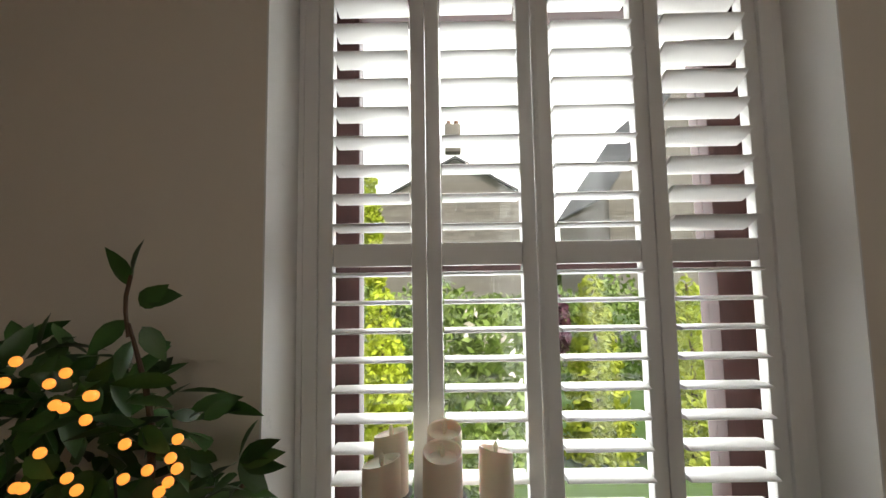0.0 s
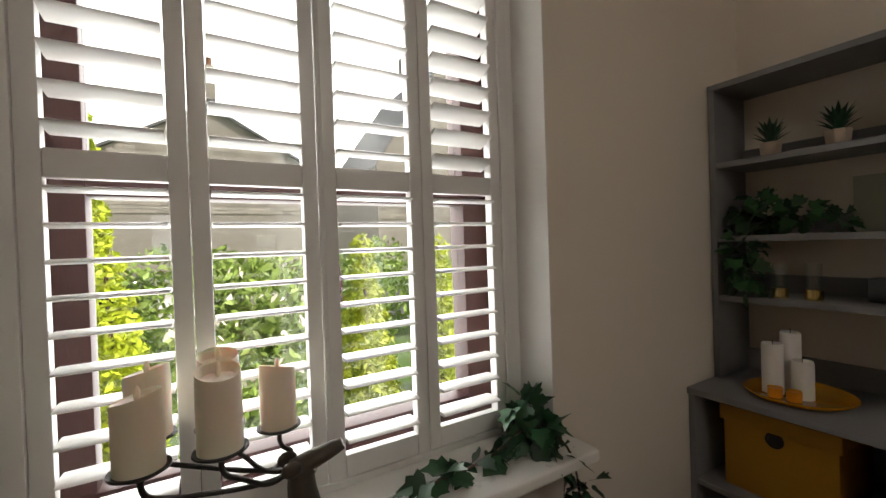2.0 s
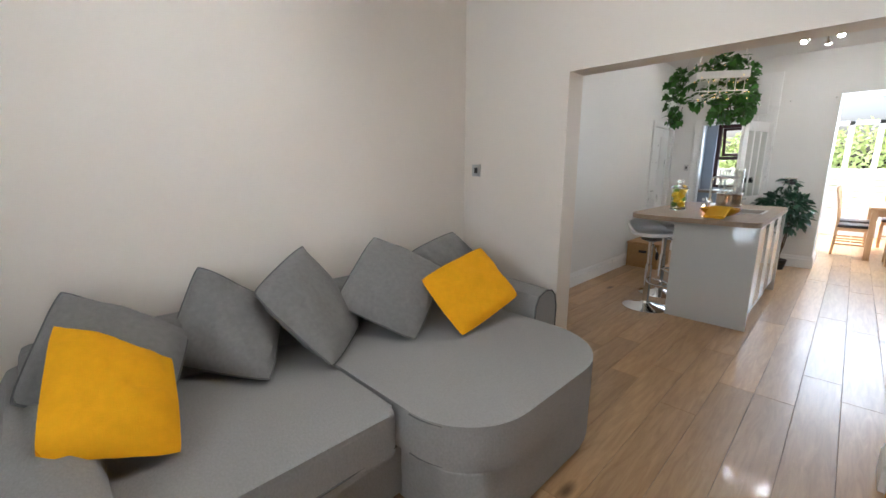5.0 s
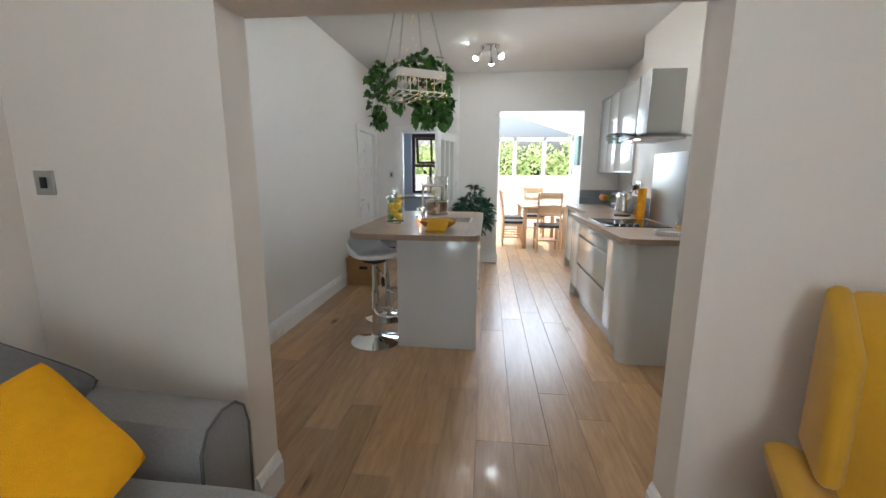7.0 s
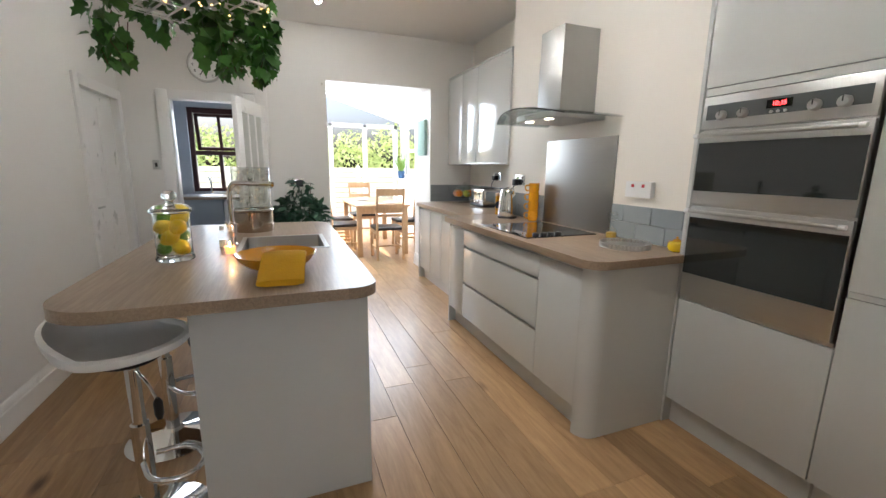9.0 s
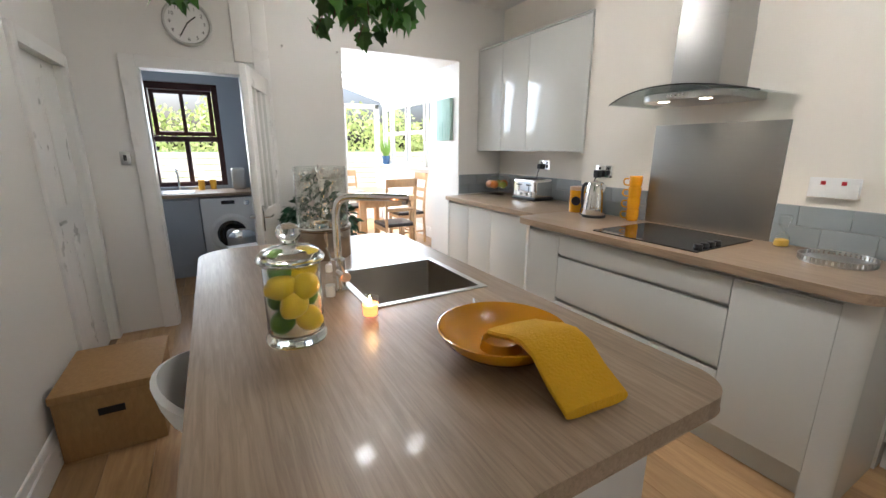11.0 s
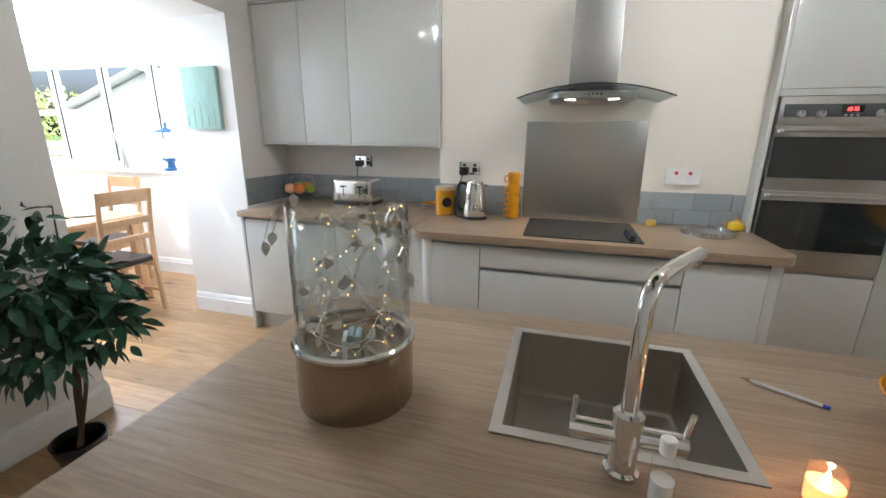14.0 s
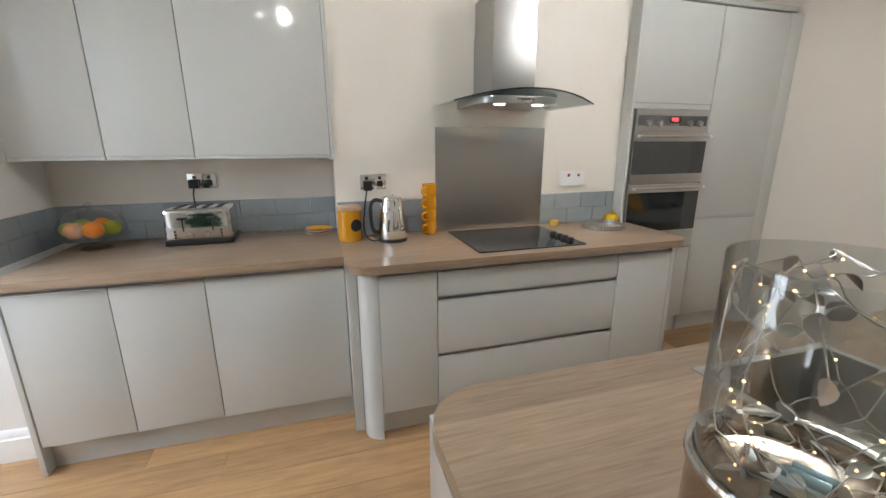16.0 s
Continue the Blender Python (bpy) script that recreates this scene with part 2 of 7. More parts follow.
BARK = mat("bark", (0.10, 0.062, 0.04), 0.9, var=0.3, scale=30, bump=0.6, bscale=60)
OAK = wood("pale_oak", (0.56, 0.36, 0.19), (0.42, 0.255, 0.13), 0.4, (8, 8, 1), grain=5.0, coat=0.1)
DARK_SEAT = mat("dark_brown_leather", (0.03, 0.022, 0.019), 0.4, bump=0.2, bscale=150)
MAHOGANY = mat("dark_red_stained_wood", (0.045, 0.013, 0.012), 0.5, var=0.25, scale=12, stretch=(8, 8, 1), bump=0.1, bscale=40)
IRON = mat("dark_iron", (0.045, 0.04, 0.037), 0.55, metal=0.6, var=0.2, scale=40, bump=0.3, bscale=90)
BRONZE = mat("aged_bronze", (0.10, 0.085, 0.072), 0.5, metal=0.7, var=0.35, scale=25, bump=0.3, bscale=60)
BRASS = mat("brass", (0.62, 0.47, 0.20), 0.2, metal=1)
PLASTIC_WHITE = mat("white_plastic", (0.80, 0.80, 0.79), 0.3, var=0.01)
RED = mat("red_switch", (0.5, 0.02, 0.03), 0.35)
LEMON = mat("lemon_skin", (0.72, 0.47, 0.015), 0.4, var=0.1, scale=20, bump=0.3, bscale=120)
LIME = mat("lime_skin", (0.10, 0.22, 0.012), 0.38, var=0.25, scale=14, bump=0.25, bscale=120)
ORANGE = mat("orange_skin", (0.75, 0.22, 0.012), 0.45, var=0.08, bump=0.3, bscale=140)
APPLE = mat("apple_skin", (0.38, 0.42, 0.03), 0.3, var=0.3, scale=12)
PEACH = mat("peach_skin", (0.70, 0.33, 0.14), 0.7, var=0.2, scale=10)
BULB = mat("lit_bulb", (1.0, 0.9, 0.75), 0.4, emit=25)
FAIRY = mat("fairy_light", (1.0, 0.34, 0.05), 0.4, emit=1.0)
FAIRY_WARM = mat("warm_micro_light", (1.0, 0.60, 0.2), 0.4, emit=1.3)
FLAME = mat("candle_glow", (1.0, 0.38, 0.12), 0.5, emit=3.0)
LED_RED = mat("red_led", (1.0, 0.03, 0.03), 0.4, emit=4.0)
HOOD_LIGHT = mat("hood_lamp", (1.0, 0.82, 0.6), 0.4, emit=5)
BLUE_ENAMEL = mat("blue_enamel", (0.035, 0.10, 0.22), 0.3, var=0.1)
SAGE = mat("sage_canvas", (0.36, 0.52, 0.46), 0.8, var=0.25, scale=9, stretch=(1, 3, 1), bump=0.2, bscale=200)
GRASS = mat("lawn", (0.07, 0.13, 0.03), 0.9, var=0.4, scale=3)
PAVING = mat("paving", (0.46, 0.44, 0.41), 0.85, var=0.2, scale=4)
CONIFER = mat("golden_conifer", (0.42, 0.50, 0.03), 0.7, var=0.5, scale=6, rand=0.2)
SHRUB = mat("shrub_leaf", (0.20, 0.30, 0.055), 0.55, var=0.5, scale=5, rand=0.2)
HEDGE = mat("hedge_leaf", (0.40, 0.46, 0.17), 0.7, var=0.5, scale=5)
PURPLE = mat("purple_leaf", (0.10, 0.02, 0.05), 0.6, var=0.4)
BRICK_WALL = mat("far_stone", (0.34, 0.31, 0.28), 0.9, var=0.3, scale=3, rand=0.2)
SLATE = mat("slate_roof", (0.13, 0.13, 0.14), 0.7, var=0.25, scale=4)
UPVC = mat("white_upvc", (0.80, 0.80, 0.80), 0.3, var=0.01)
FENCE = mat("fence_board", (0.62, 0.55, 0.47), 0.8, var=0.2, rand=0.15)
CABLE = mat("black_cable", (0.012, 0.012, 0.012), 0.5)
DRAIN_PAINT = mat("silver_leaf", (0.50, 0.48, 0.45), 0.32, metal=1)

# ---- mesh helpers ----
BASE = {}


def thing(name, label, category, loc=(0, 0, 0), group="", kind=""):
    ob = tagged(new(name), label, category, group, kind)
    ob.location = loc
    ob.empty_display_size = 0.05
    BASE[ob] = Vector(loc)
    return ob


def link_mesh(name, bm, material, smooth=True):
    me = bpy.data.meshes.new(name)
    bmesh.ops.recalc_face_normals(bm, faces=bm.faces)
    bm.to_mesh(me)
    bm.free()
    me.materials.append(material)
    if smooth:
        me.polygons.foreach_set("use_smooth", [True] * len(me.polygons))
        me.set_sharp_from_angle(angle=radians(38))
    return me


def part(name, bm, material, parent, label="", smooth=True):
    """Links a bmesh, drawn in the world's coordinates, as one mesh under a thing or a part."""
    base = BASE[parent]
    bm.transform(Matrix.Translation(-base))
    ob = new(name, link_mesh(name, bm, material, smooth))
    ob.parent = parent
    BASE[ob] = base
    return tagged(ob, label)


def solid(name, bm, material, label="", category="", kind="structure", group="", smooth=True):
    ob = new(name, link_mesh(name, bm, material, smooth))
    BASE[ob] = Vector((0, 0, 0))
    return tagged(ob, label, category, group, kind)


def box(x0, x1, y0, y1, z0, z1, bevel=0.0, seg=2, bm=None, m=None):
    own = bmesh.new()
    vs = [own.verts.new((x, y, z)) for x in (x0, x1) for y in (y0, y1) for z in (z0, z1)]
    for f in ((0, 1, 3, 2), (4, 6, 7, 5), (0, 4, 5, 1), (2, 3, 7, 6), (0, 2, 6, 4), (1, 5, 7, 3)):
        own.faces.new([vs[i] for i in f])
    if bevel:
        bmesh.ops.bevel(own, geom=own.edges[:], offset=bevel, segments=seg, profile=0.6, affect="EDGES", clamp_overlap=True)
    return merge(bm, own, m)


def merge(bm, own, m=None):
    if m is not None:
        own.transform(m)
    if bm is None:
        return own
    me = bpy.data.meshes.new("tmp")
    own.to_mesh(me)
    own.free()
    bm.from_mesh(me)
    bpy.data.meshes.remove(me)
    return bm


def outline(x0, x1, y0, y1, radii=(0, 0, 0, 0), n=8):
    """A rectangle's outline; radii at (x0,y0), (x1,y0), (x1,y1), (x0,y1)."""
    pts = []
    for (cx, cy, sx, sy, a), r in zip(((x0, y0, 1, 1, 180), (x1, y0, -1, 1, 270), (x1, y1, -1, -1, 0), (x0, y1, 1, -1, 90)), radii):
        if r <= 0:
            pts.append((cx, cy))
        else:
            for i in range(n + 1):
                t = radians(a + 90 * i / n)
                pts.append((cx + sx * r + r * math.cos(t), cy + sy * r + r * math.sin(t)))
    return pts


def slab(pts, z0, z1, bevel=0.0, seg=3, bm=None, m=None):
    own = bmesh.new()
    lo = [own.verts.new((x, y, z0)) for x, y in pts]
    hi = [own.verts.new((x, y, z1)) for x, y in pts]
    own.faces.new(lo[::-1]), own.faces.new(hi)
    n = len(pts)
    for i in range(n):
        own.faces.new((lo[i], lo[(i + 1) % n], hi[(i + 1) % n], hi[i]))
    if bevel:
        es = [e for e in own.edges if abs(e.verts[0].co.z - e.verts[1].co.z) < 1e-6]
        bmesh.ops.bevel(own, geom=es, offset=bevel, segments=seg, profile=0.6, affect="EDGES", clamp_overlap=True)
    return merge(bm, own, m)


def lathe(profile, seg=28, loc=(0, 0, 0), bm=None, m=None, caps=True):
    own = bmesh.new()
    rings = [[own.verts.new((loc[0] + r * math.cos(2 * math.pi * i / seg), loc[1] + r * math.sin(2 * math.pi * i / seg), loc[2] + z)) for i in range(seg)] for r, z in profile]
    for a, b in zip(rings, rings[1:]):
        for i in range(seg):
            own.faces.new((a[i], a[(i + 1) % seg], b[(i + 1) % seg], b[i]))
    if caps:
        own.faces.new(rings[0][::-1]), own.faces.new(rings[-1])
    return merge(bm, own, m)


def rod(a, b, r, seg=12, bm=None, r2=None):
    a, b = Vector(a), Vector(b)
    d = b - a
    m = Matrix.Translation(a) @ d.to_track_quat("Z", "Y").to_matrix().to_4x4()
    return lathe([(r, 0), (r2 if r2 is not None else r, d.length)], seg, bm=bm, m=m)


def tube(pts, r, seg=8, bm=None, smooth_n=0):
    pts = [Vector(p) for p in pts]
    for _ in range(smooth_n):
        q = [pts[0]]
        for a, b in zip(pts, pts[1:]):
            q += [a * 0.75 + b * 0.25, a * 0.25 + b * 0.75]
        pts = q + [pts[-1]]
    own = bmesh.new()
    rings = []
    up = Vector((0.13, 0.21, 0.97))
    for i, p in enumerate(pts):
        d = (pts[min(i + 1, len(pts) - 1)] - pts[max(i - 1, 0)]).normalized()
        s = d.cross(up)
        if s.length < 0.05:
            s = d.cross(Vector((1, 0, 0)))
        s.normalize()
        u = s.cross(d).normalized()
        rr = r(i / (len(pts) - 1)) if callable(r) else r
        rings.append([own.verts.new(p + rr * (s * math.cos(2 * math.pi * k / seg) + u * math.sin(2 * math.pi * k / seg))) for k in range(seg)])
    for a, b in zip(rings, rings[1:]):
        for k in range(seg):
            own.faces.new((a[k], a[(k + 1) % seg], b[(k + 1) % seg], b[k]))
    own.faces.new(rings[0][::-1]), own.faces.new(rings[-1])
    return merge(bm, own)


def ball(loc, r, scale=(1, 1, 1), bm=None, sub=2, wob=0.0, m=None):
    own = bmesh.new()
    bmesh.ops.create_icosphere(own, subdivisions=sub, radius=1)
    for v in own.verts:
        k = 1 + wob * noise.noise(v.co * 2.2 + Vector(loc) * 5)
        v.co = Vector((v.co.x * scale[0], v.co.y * scale[1], v.co.z * scale[2])) * (r * k)
    own.transform(Matrix.Translation(loc) @ (m if m is not None else Matrix()))
    return merge(bm, own)


def pillow(w, h, d, m, seed=0, n=14, pinch=0.09):
    """A stuffed cushion with pulled-out corners, in the xz plane of m, facing y."""
    own = bmesh.new()
    grid = {}
    for side in (1, -1):
        for i in range(n + 1):
            for j in range(n + 1):
                u, v = 2 * i / n - 1, 2 * j / n - 1
                edge = i in (0, n) or j in (0, n)
                if edge and side == -1:
                    grid[side, i, j] = grid[1, i, j]
                    continue
                k = (1 - abs(u) ** 2.6) * (1 - abs(v) ** 2.6)
                t = 0 if edge else d / 2 * max(k, 0) ** 0.5 * (1 + 0.16 * noise.noise(Vector((u * 1.7 + seed, v * 1.7, side * 0.7))))
                x = u * w / 2 * (1 - pinch * (1 - v * v))
                z = v * h / 2 * (1 - pinch * (1 - u * u))
                wr = 0.008 * noise.noise(Vector((u * 4 + seed, v * 4, 3)))
                grid[side, i, j] = own.verts.new((x + wr, side * t + (0.01 * noise.noise(Vector((u * 2, v * 2, seed))) if edge else 0), z + wr))
        for i in range(n):
            for j in range(n):
                q = [grid[side, i, j], grid[side, i + 1, j], grid[side, i + 1, j + 1], grid[side, i, j + 1]]
                own.faces.new(q if side == -1 else q[::-1])
    own.transform(m)
    return own


def leaf_mesh(name, material, length, width, ivy=False, fold=0.25):
    """One leaf along x, folded on its midrib, with a drooping tip."""
    own = bmesh.new()
    if ivy:
        rim = [(0, 0), (-0.12, 0.3), (0.1, 0.55), (0.28, 0.36), (0.55, 0.42), (0.62, 0.2), (1, 0)]
    else:
        rim = [(0, 0), (0.12, 0.28), (0.32, 0.48), (0.55, 0.46), (0.78, 0.27), (1, 0)]
    mid = [own.verts.new((x * length, 0, -0.14 * length * x * x)) for x, _ in rim]
    for s in (1, -1):
        side = [mid[0]] + [own.verts.new((x * length, s * y * width, (fold * y * width) - 0.14 * length * x * x)) for x, y in rim[1:-1]] + [mid[-1]]
        for i in range(len(rim) - 1):
            vs = list(dict.fromkeys((mid[i], mid[i + 1], side[i + 1], side[i])))
            if len(vs) > 2:
                own.faces.new(vs if s == 1 else vs[::-1])
    me = link_mesh(name, own, material)
    return me


def put_leaf(me, parent, at, direction, roll, size, name="leaf"):
    ob = new(name, me)
    q = Vector(direction).to_track_quat("X", "Z").to_matrix().to_4x4()
    ob.parent = parent
    ob.matrix_basis = Matrix.Translation(Vector(at) - BASE[parent]) @ q @ pose(0, 0, 0, roll, 0, 0) @ Matrix.Diagonal((size, size, size, 1))
    return ob


rnd = random.Random(7)


def cluster(parent, meshes, blobs, count, size=(0.8, 1.3), droop=0.35, name="leaf"):
    """Leaves scattered through rounded masses (x, y, z, rx, ry, rz), pointing outwards and down."""
    tot = sum(b[3] * b[4] * b[5] for b in blobs)
    for b in blobs:
        for _ in range(max(1, round(count * b[3] * b[4] * b[5] / tot))):
            v = Vector((rnd.gauss(0, 1), rnd.gauss(0, 1), rnd.gauss(0, 1))).normalized()
            r = rnd.uniform(0.45, 1.0)
            p = Vector((b[0] + v.x * b[3] * r, b[1] + v.y * b[4] * r, b[2] + v.z * b[5] * r))
            d = v + Vector((rnd.uniform(-0.7, 0.7), rnd.uniform(-0.7, 0.7), rnd.uniform(-0.7, 0.3) - droop))
            put_leaf(rnd.choice(meshes), parent, p, d, rnd.uniform(-70, 70), rnd.uniform(*size), name)


# ---- setting ----
H = 2.76
bm = slab([(-1.5, 0.96), (0.116, 0.96), (0.150, 1.055), (0.150, 1.36), (-1.5, 1.36)], 0, H)
slab([(1.295, 0.96), (2.6, 0.96), (2.6, 1.36), (1.262, 1.36), (1.262, 1.055)], 0, H, bm=bm)
gap = [(0.116, 0.96), (1.295, 0.96), (1.262, 1.055), (1.262, 1.36), (0.150, 1.36), (0.150, 1.055)]
slab(gap, 0, 0.845, bm=bm)
slab(gap, 2.36, H, bm=bm)
solid("wall_north", bm, WALL, "cream painted wall around the shuttered window", "wall", smooth=False)
bm = box(2.42, 2.6, -2.61, 1.0, 0, H)
solid("wall_east", bm, WALL, "plain cream painted wall behind the sofa", "wall", smooth=False)
bm = box(1.595, 2.42, -2.61, -2.44, 0, H)
box(-1.5, 0.043, -2.61, -2.44, 0, H, bm=bm)
box(0.043, 1.595, -2.61, -2.44, 1.885, H, bm=bm)
solid("wall_middle", bm, WALL, "cream wall with a wide opening to the kitchen", "wall", smooth=False)
solid("wall_west", box(-1.5, -1.3, -2.44, 1.0, 0, H), WALL, "plain cream painted wall", "wall", smooth=False)
bm = box(2.42, 2.6, -6.43, -2.61, 0, H)
box(2.42, 2.6, -9.4, -7.21, 0, H, bm=bm)
box(2.42, 2.6, -7.21, -6.43, 1.9, H, bm=bm)
solid("wall_kitchen_east", bm, WALL_K, "white painted kitchen wall", "wall", smooth=False)
WARM = mat("warm_white_paint", (0.79, 0.745, 0.67), 0.5, var=0.02, scale=2.5, bump=0.05, bscale=260)
bm = box(-1.5, -1.15, -7.3, -5.85, 0, H)
box(-1.5, -1.33, -3.985, -2.61, 0, H, bm=bm)
solid("wall_kitchen_west", bm, WARM, "warm white kitchen wall beside the chimney breast", "wall", smooth=False)
solid("wall_chimney_breast", box(-1.5, -0.855, -5.85, -3.985, 0, H), WARM, "warm white chimney breast behind the hob", "wall", smooth=False)
bm = box(-1.5, -0.61, -7.92, -7.3, 0, H)
box(-0.61, 0.577, -7.92, -7.3, 2.225, H, bm=bm)
box(0.577, 1.13, -7.92, -7.3, 0, H, bm=bm)
box(1.13, 1.37, -7.44, -7.3, 0, H, bm=bm)
box(1.37, 2.04, -7.44, -7.3, 1.94, H, bm=bm)
box(2.04, 2.42, -7.44, -7.3, 0, H, bm=bm)
solid("wall_south", bm, WALL_K, "white wall with openings to conservatory and utility", "wall", smooth=False)
solid("ceiling", box(-1.5, 2.6, -7.92, 1.36, H, H + 0.12), CEIL, "plain white ceiling", "ceiling", smooth=False)
solid("ceiling_utility", box(1.13, 2.6, -9.4, -7.92, H - 0.3, H - 0.2), CEIL, "plain white utility ceiling", "ceiling", smooth=False)

lin = bmesh.new()
slab([(0.116, 0.957), (0.120, 0.957), (0.154, 1.052), (0.150, 1.052)], 0.878, 2.359, bm=lin)
slab([(1.291, 0.957), (1.295, 0.957), (1.262, 1.052), (1.258, 1.052)], 0.878, 2.359, bm=lin)
solid("trim_reveal", lin, GLOSS_WHITE, "white painted window reveal", "trim", smooth=False)

# skirtings: a tall board with a moulded top
def skirting(name, a, b, inward):
    (ax, ay), (bx, by) = a, b
    nx, ny = inward
    prof = [(0, 0), (0.02, 0), (0.02, 0.115), (0.014, 0.122), (0.014, 0.135), (0.008, 0.15), (0.004, 0.158), (0, 0.16)]
    own = bmesh.new()
    ra = [own.verts.new((ax + nx * d, ay + ny * d, z)) for d, z in prof]
    rb = [own.verts.new((bx + nx * d, by + ny * d, z)) for d, z in prof]
    n = len(prof)
    for i in range(n):
        own.faces.new((ra[i], ra[(i + 1) % n], rb[(i + 1) % n], rb[i]))
    own.faces.new(ra), own.faces.new(rb[::-1])
    return solid(name, own, GLOSS_WHITE, "white gloss skirting board", "baseboard")


skirting("baseboard_1", (2.42, 0.96), (2.42, -2.44), (-1, 0))
skirting("baseboard_2", (1.0, 0.96), (2.42, 0.96), (0, -1))
skirting("baseboard_3", (-1.3, 0.96), (1.0, 0.96), (0, -1))
skirting("baseboard_4", (1.595, -2.44), (2.4, -2.44), (0, 1))
skirting("baseboard_5", (1.595, -2.61), (1.595, -2.44), (-1, 0))
skirting("baseboard_6", (-1.3, -2.44), (0.043, -2.44), (0, 1))
skirting("baseboard_7", (0.043, -2.61), (0.043, -2.44), (1, 0))
skirting("baseboard_8", (2.42, -2.61), (2.42, -6.36), (-1, 0))
skirting("baseboard_9", (0.577, -7.3), (1.27, -7.3), (0, 1))
skirting("baseboard_10", (0.577, -7.92), (0.577, -7.3), (-1, 0))
skirting("baseboard_11", (-0.61, -7.92), (-0.61, -7.3), (1, 0))
skirting("baseboard_12", (1.595, -2.61), (2.4, -2.61), (0, -1))
skirting("baseboard_13", (-1.3, -7.92), (-1.3, -11.2), (1, 0))

# ---- front window ----
win = solid("window_1", box(0.151, 0.19, 1.2, 1.28, 0.87, 2.36, 0.006), MAHOGANY, "dark red stained timber sash window", "window")
part("window_frame", box(0.19, 0.255, 1.21, 1.27, 0.9, 2.33, 0.006), MAHOGANY, win)
part("window_frame", box(1.17, 1.261, 1.2, 1.28, 0.87, 2.36, 0.006), MAHOGANY, win)
part("window_frame", box(0.19, 1.17, 1.205, 1.275, 2.25, 2.36, 0.006), MAHOGANY, win)
part("window_frame", box(0.19, 1.17, 1.205, 1.275, 0.87, 0.94, 0.006), MAHOGANY, win)
part("transom", box(0.255, 1.17, 1.205, 1.275, 1.545, 1.60, 0.006), MAHOGANY, win)
for z0, z1 in ((0.94, 1.545), (1.60, 2.25)):
    p = part("pane", box(0.255, 1.17, 1.238, 1.244, z0, z1), PANE, win, smooth=False)
    p.visible_shadow = False
part("inner_board", box(0.155, 1.257, 0.959, 1.2, 0.846, 0.875), GLOSS_WHITE, win, smooth=False)
sill = solid("window_sill", slab(outline(0.08, 1.33, 0.83, 0.958, (0.012, 0.012, 0, 0), 3), 0.846, 0.876, 0.008), GLOSS_WHITE, "white gloss window sill board", "window sill")


shut = thing("window_shutter", "white plantation shutters with four panels of open louvres", "window shutter", (0.69, 1.06, 0.876))


def shutter_panel(x0, x1, tilt_top):
    s = 0.034
    pan = part("shutter_panel", box(x0 + 0.0008, x0 + s - 0.0008, 1.047, 1.075, 0.895, 2.3, 0.003), SHUTTER, shut)
    part("stile", box(x1 - s + 0.0008, x1 - 0.0008, 1.047, 1.075, 0.895, 2.3, 0.003), SHUTTER, pan)
    for z0, z1 in ((0.895, 0.945), (1.558, 1.608), (2.255, 2.3)):
        part("rail", box(x0 + s, x1 - s, 1.049, 1.073, z0, z1, 0.002), SHUTTER, pan)
    for lo, hi, tilt in ((0.98, 1.54, 0), (1.645, 2.235, tilt_top)):
        n = round((hi - lo) / 0.0645)
        for i in range(n + 1):
            z = lo + (hi - lo) * i / n
            own = bmesh.new()
            k = 14
            ring = [(0.033 * math.cos(2 * math.pi * j / k), 0.0052 * math.sin(2 * math.pi * j / k)) for j in range(k)]
            va = [own.verts.new((x0 + s + 0.002, y, zz)) for y, zz in ring]
            vb = [own.verts.new((x1 - s - 0.002, y, zz)) for y, zz in ring]
            for j in range(k):
                own.faces.new((va[j], va[(j + 1) % k], vb[(j + 1) % k], vb[j]))
            own.faces.new(va), own.faces.new(vb[::-1])
            own.transform(pose(0, 1.061, z, tilt + rnd.uniform(-1.2, 1.2), 0, 0))
            part("louvre", own, SHUTTER, pan)


for x0, x1, tilt in ((0.197, 0.438, -9), (0.438, 0.682, -4), (0.690, 0.943, -1), (0.943, 1.198, -24)):
    shutter_panel(x0, x1, tilt)
for a, b, c, d in ((0.153, 0.166, 0.876, 2.36), (0.166, 0.197, 0.88, 2.335), (1.198, 1.23, 0.88, 2.335), (1.23, 1.258, 0.876, 2.36)):
    part("frame_upright", box(a, b, 1.05 if b - a > 0.0335 or a > 1.2 else 1.04, 1.09, c, d, 0.003), SHUTTER, shut)
part("frame_head", box(0.166, 1.23, 1.045, 1.09, 2.302, 2.355, 0.003), SHUTTER, shut)
part("frame_base", box(0.166, 1.23, 1.045, 1.09, 0.876, 0.893, 0.002), SHUTTER, shut)
part("centre_strip", box(0.680, 0.692, 1.036, 1.047, 0.90, 2.3, 0.003), SHUTTER, shut)

# radiator under the sill
rad = thing("radiator", "white panel radiator with a slotted top grille", "radiator", (0.62, 0.78, 0.1))
part("front_panel", box(0.1, 1.09, 0.735, 0.755, 0.14, 0.80, 0.008), GLOSS_WHITE, rad)
part("back_panel", box(0.1, 1.09, 0.815, 0.83, 0.14, 0.80, 0.004), GLOSS_WHITE, rad)
for x in (0.1, 1.078):
    part("side_panel", box(x, x + 0.012, 0.735, 0.83, 0.14, 0.812, 0.003), GLOSS_WHITE, rad)
for i in range(46):
    x = 0.118 + i * 0.0208
    part("grille_bar", box(x, x + 0.011, 0.757, 0.813, 0.797, 0.806), GLOSS_WHITE, rad, smooth=False)
part("grille_rail", box(0.112, 1.078, 0.750, 0.757, 0.796, 0.81), GLOSS_WHITE, rad)
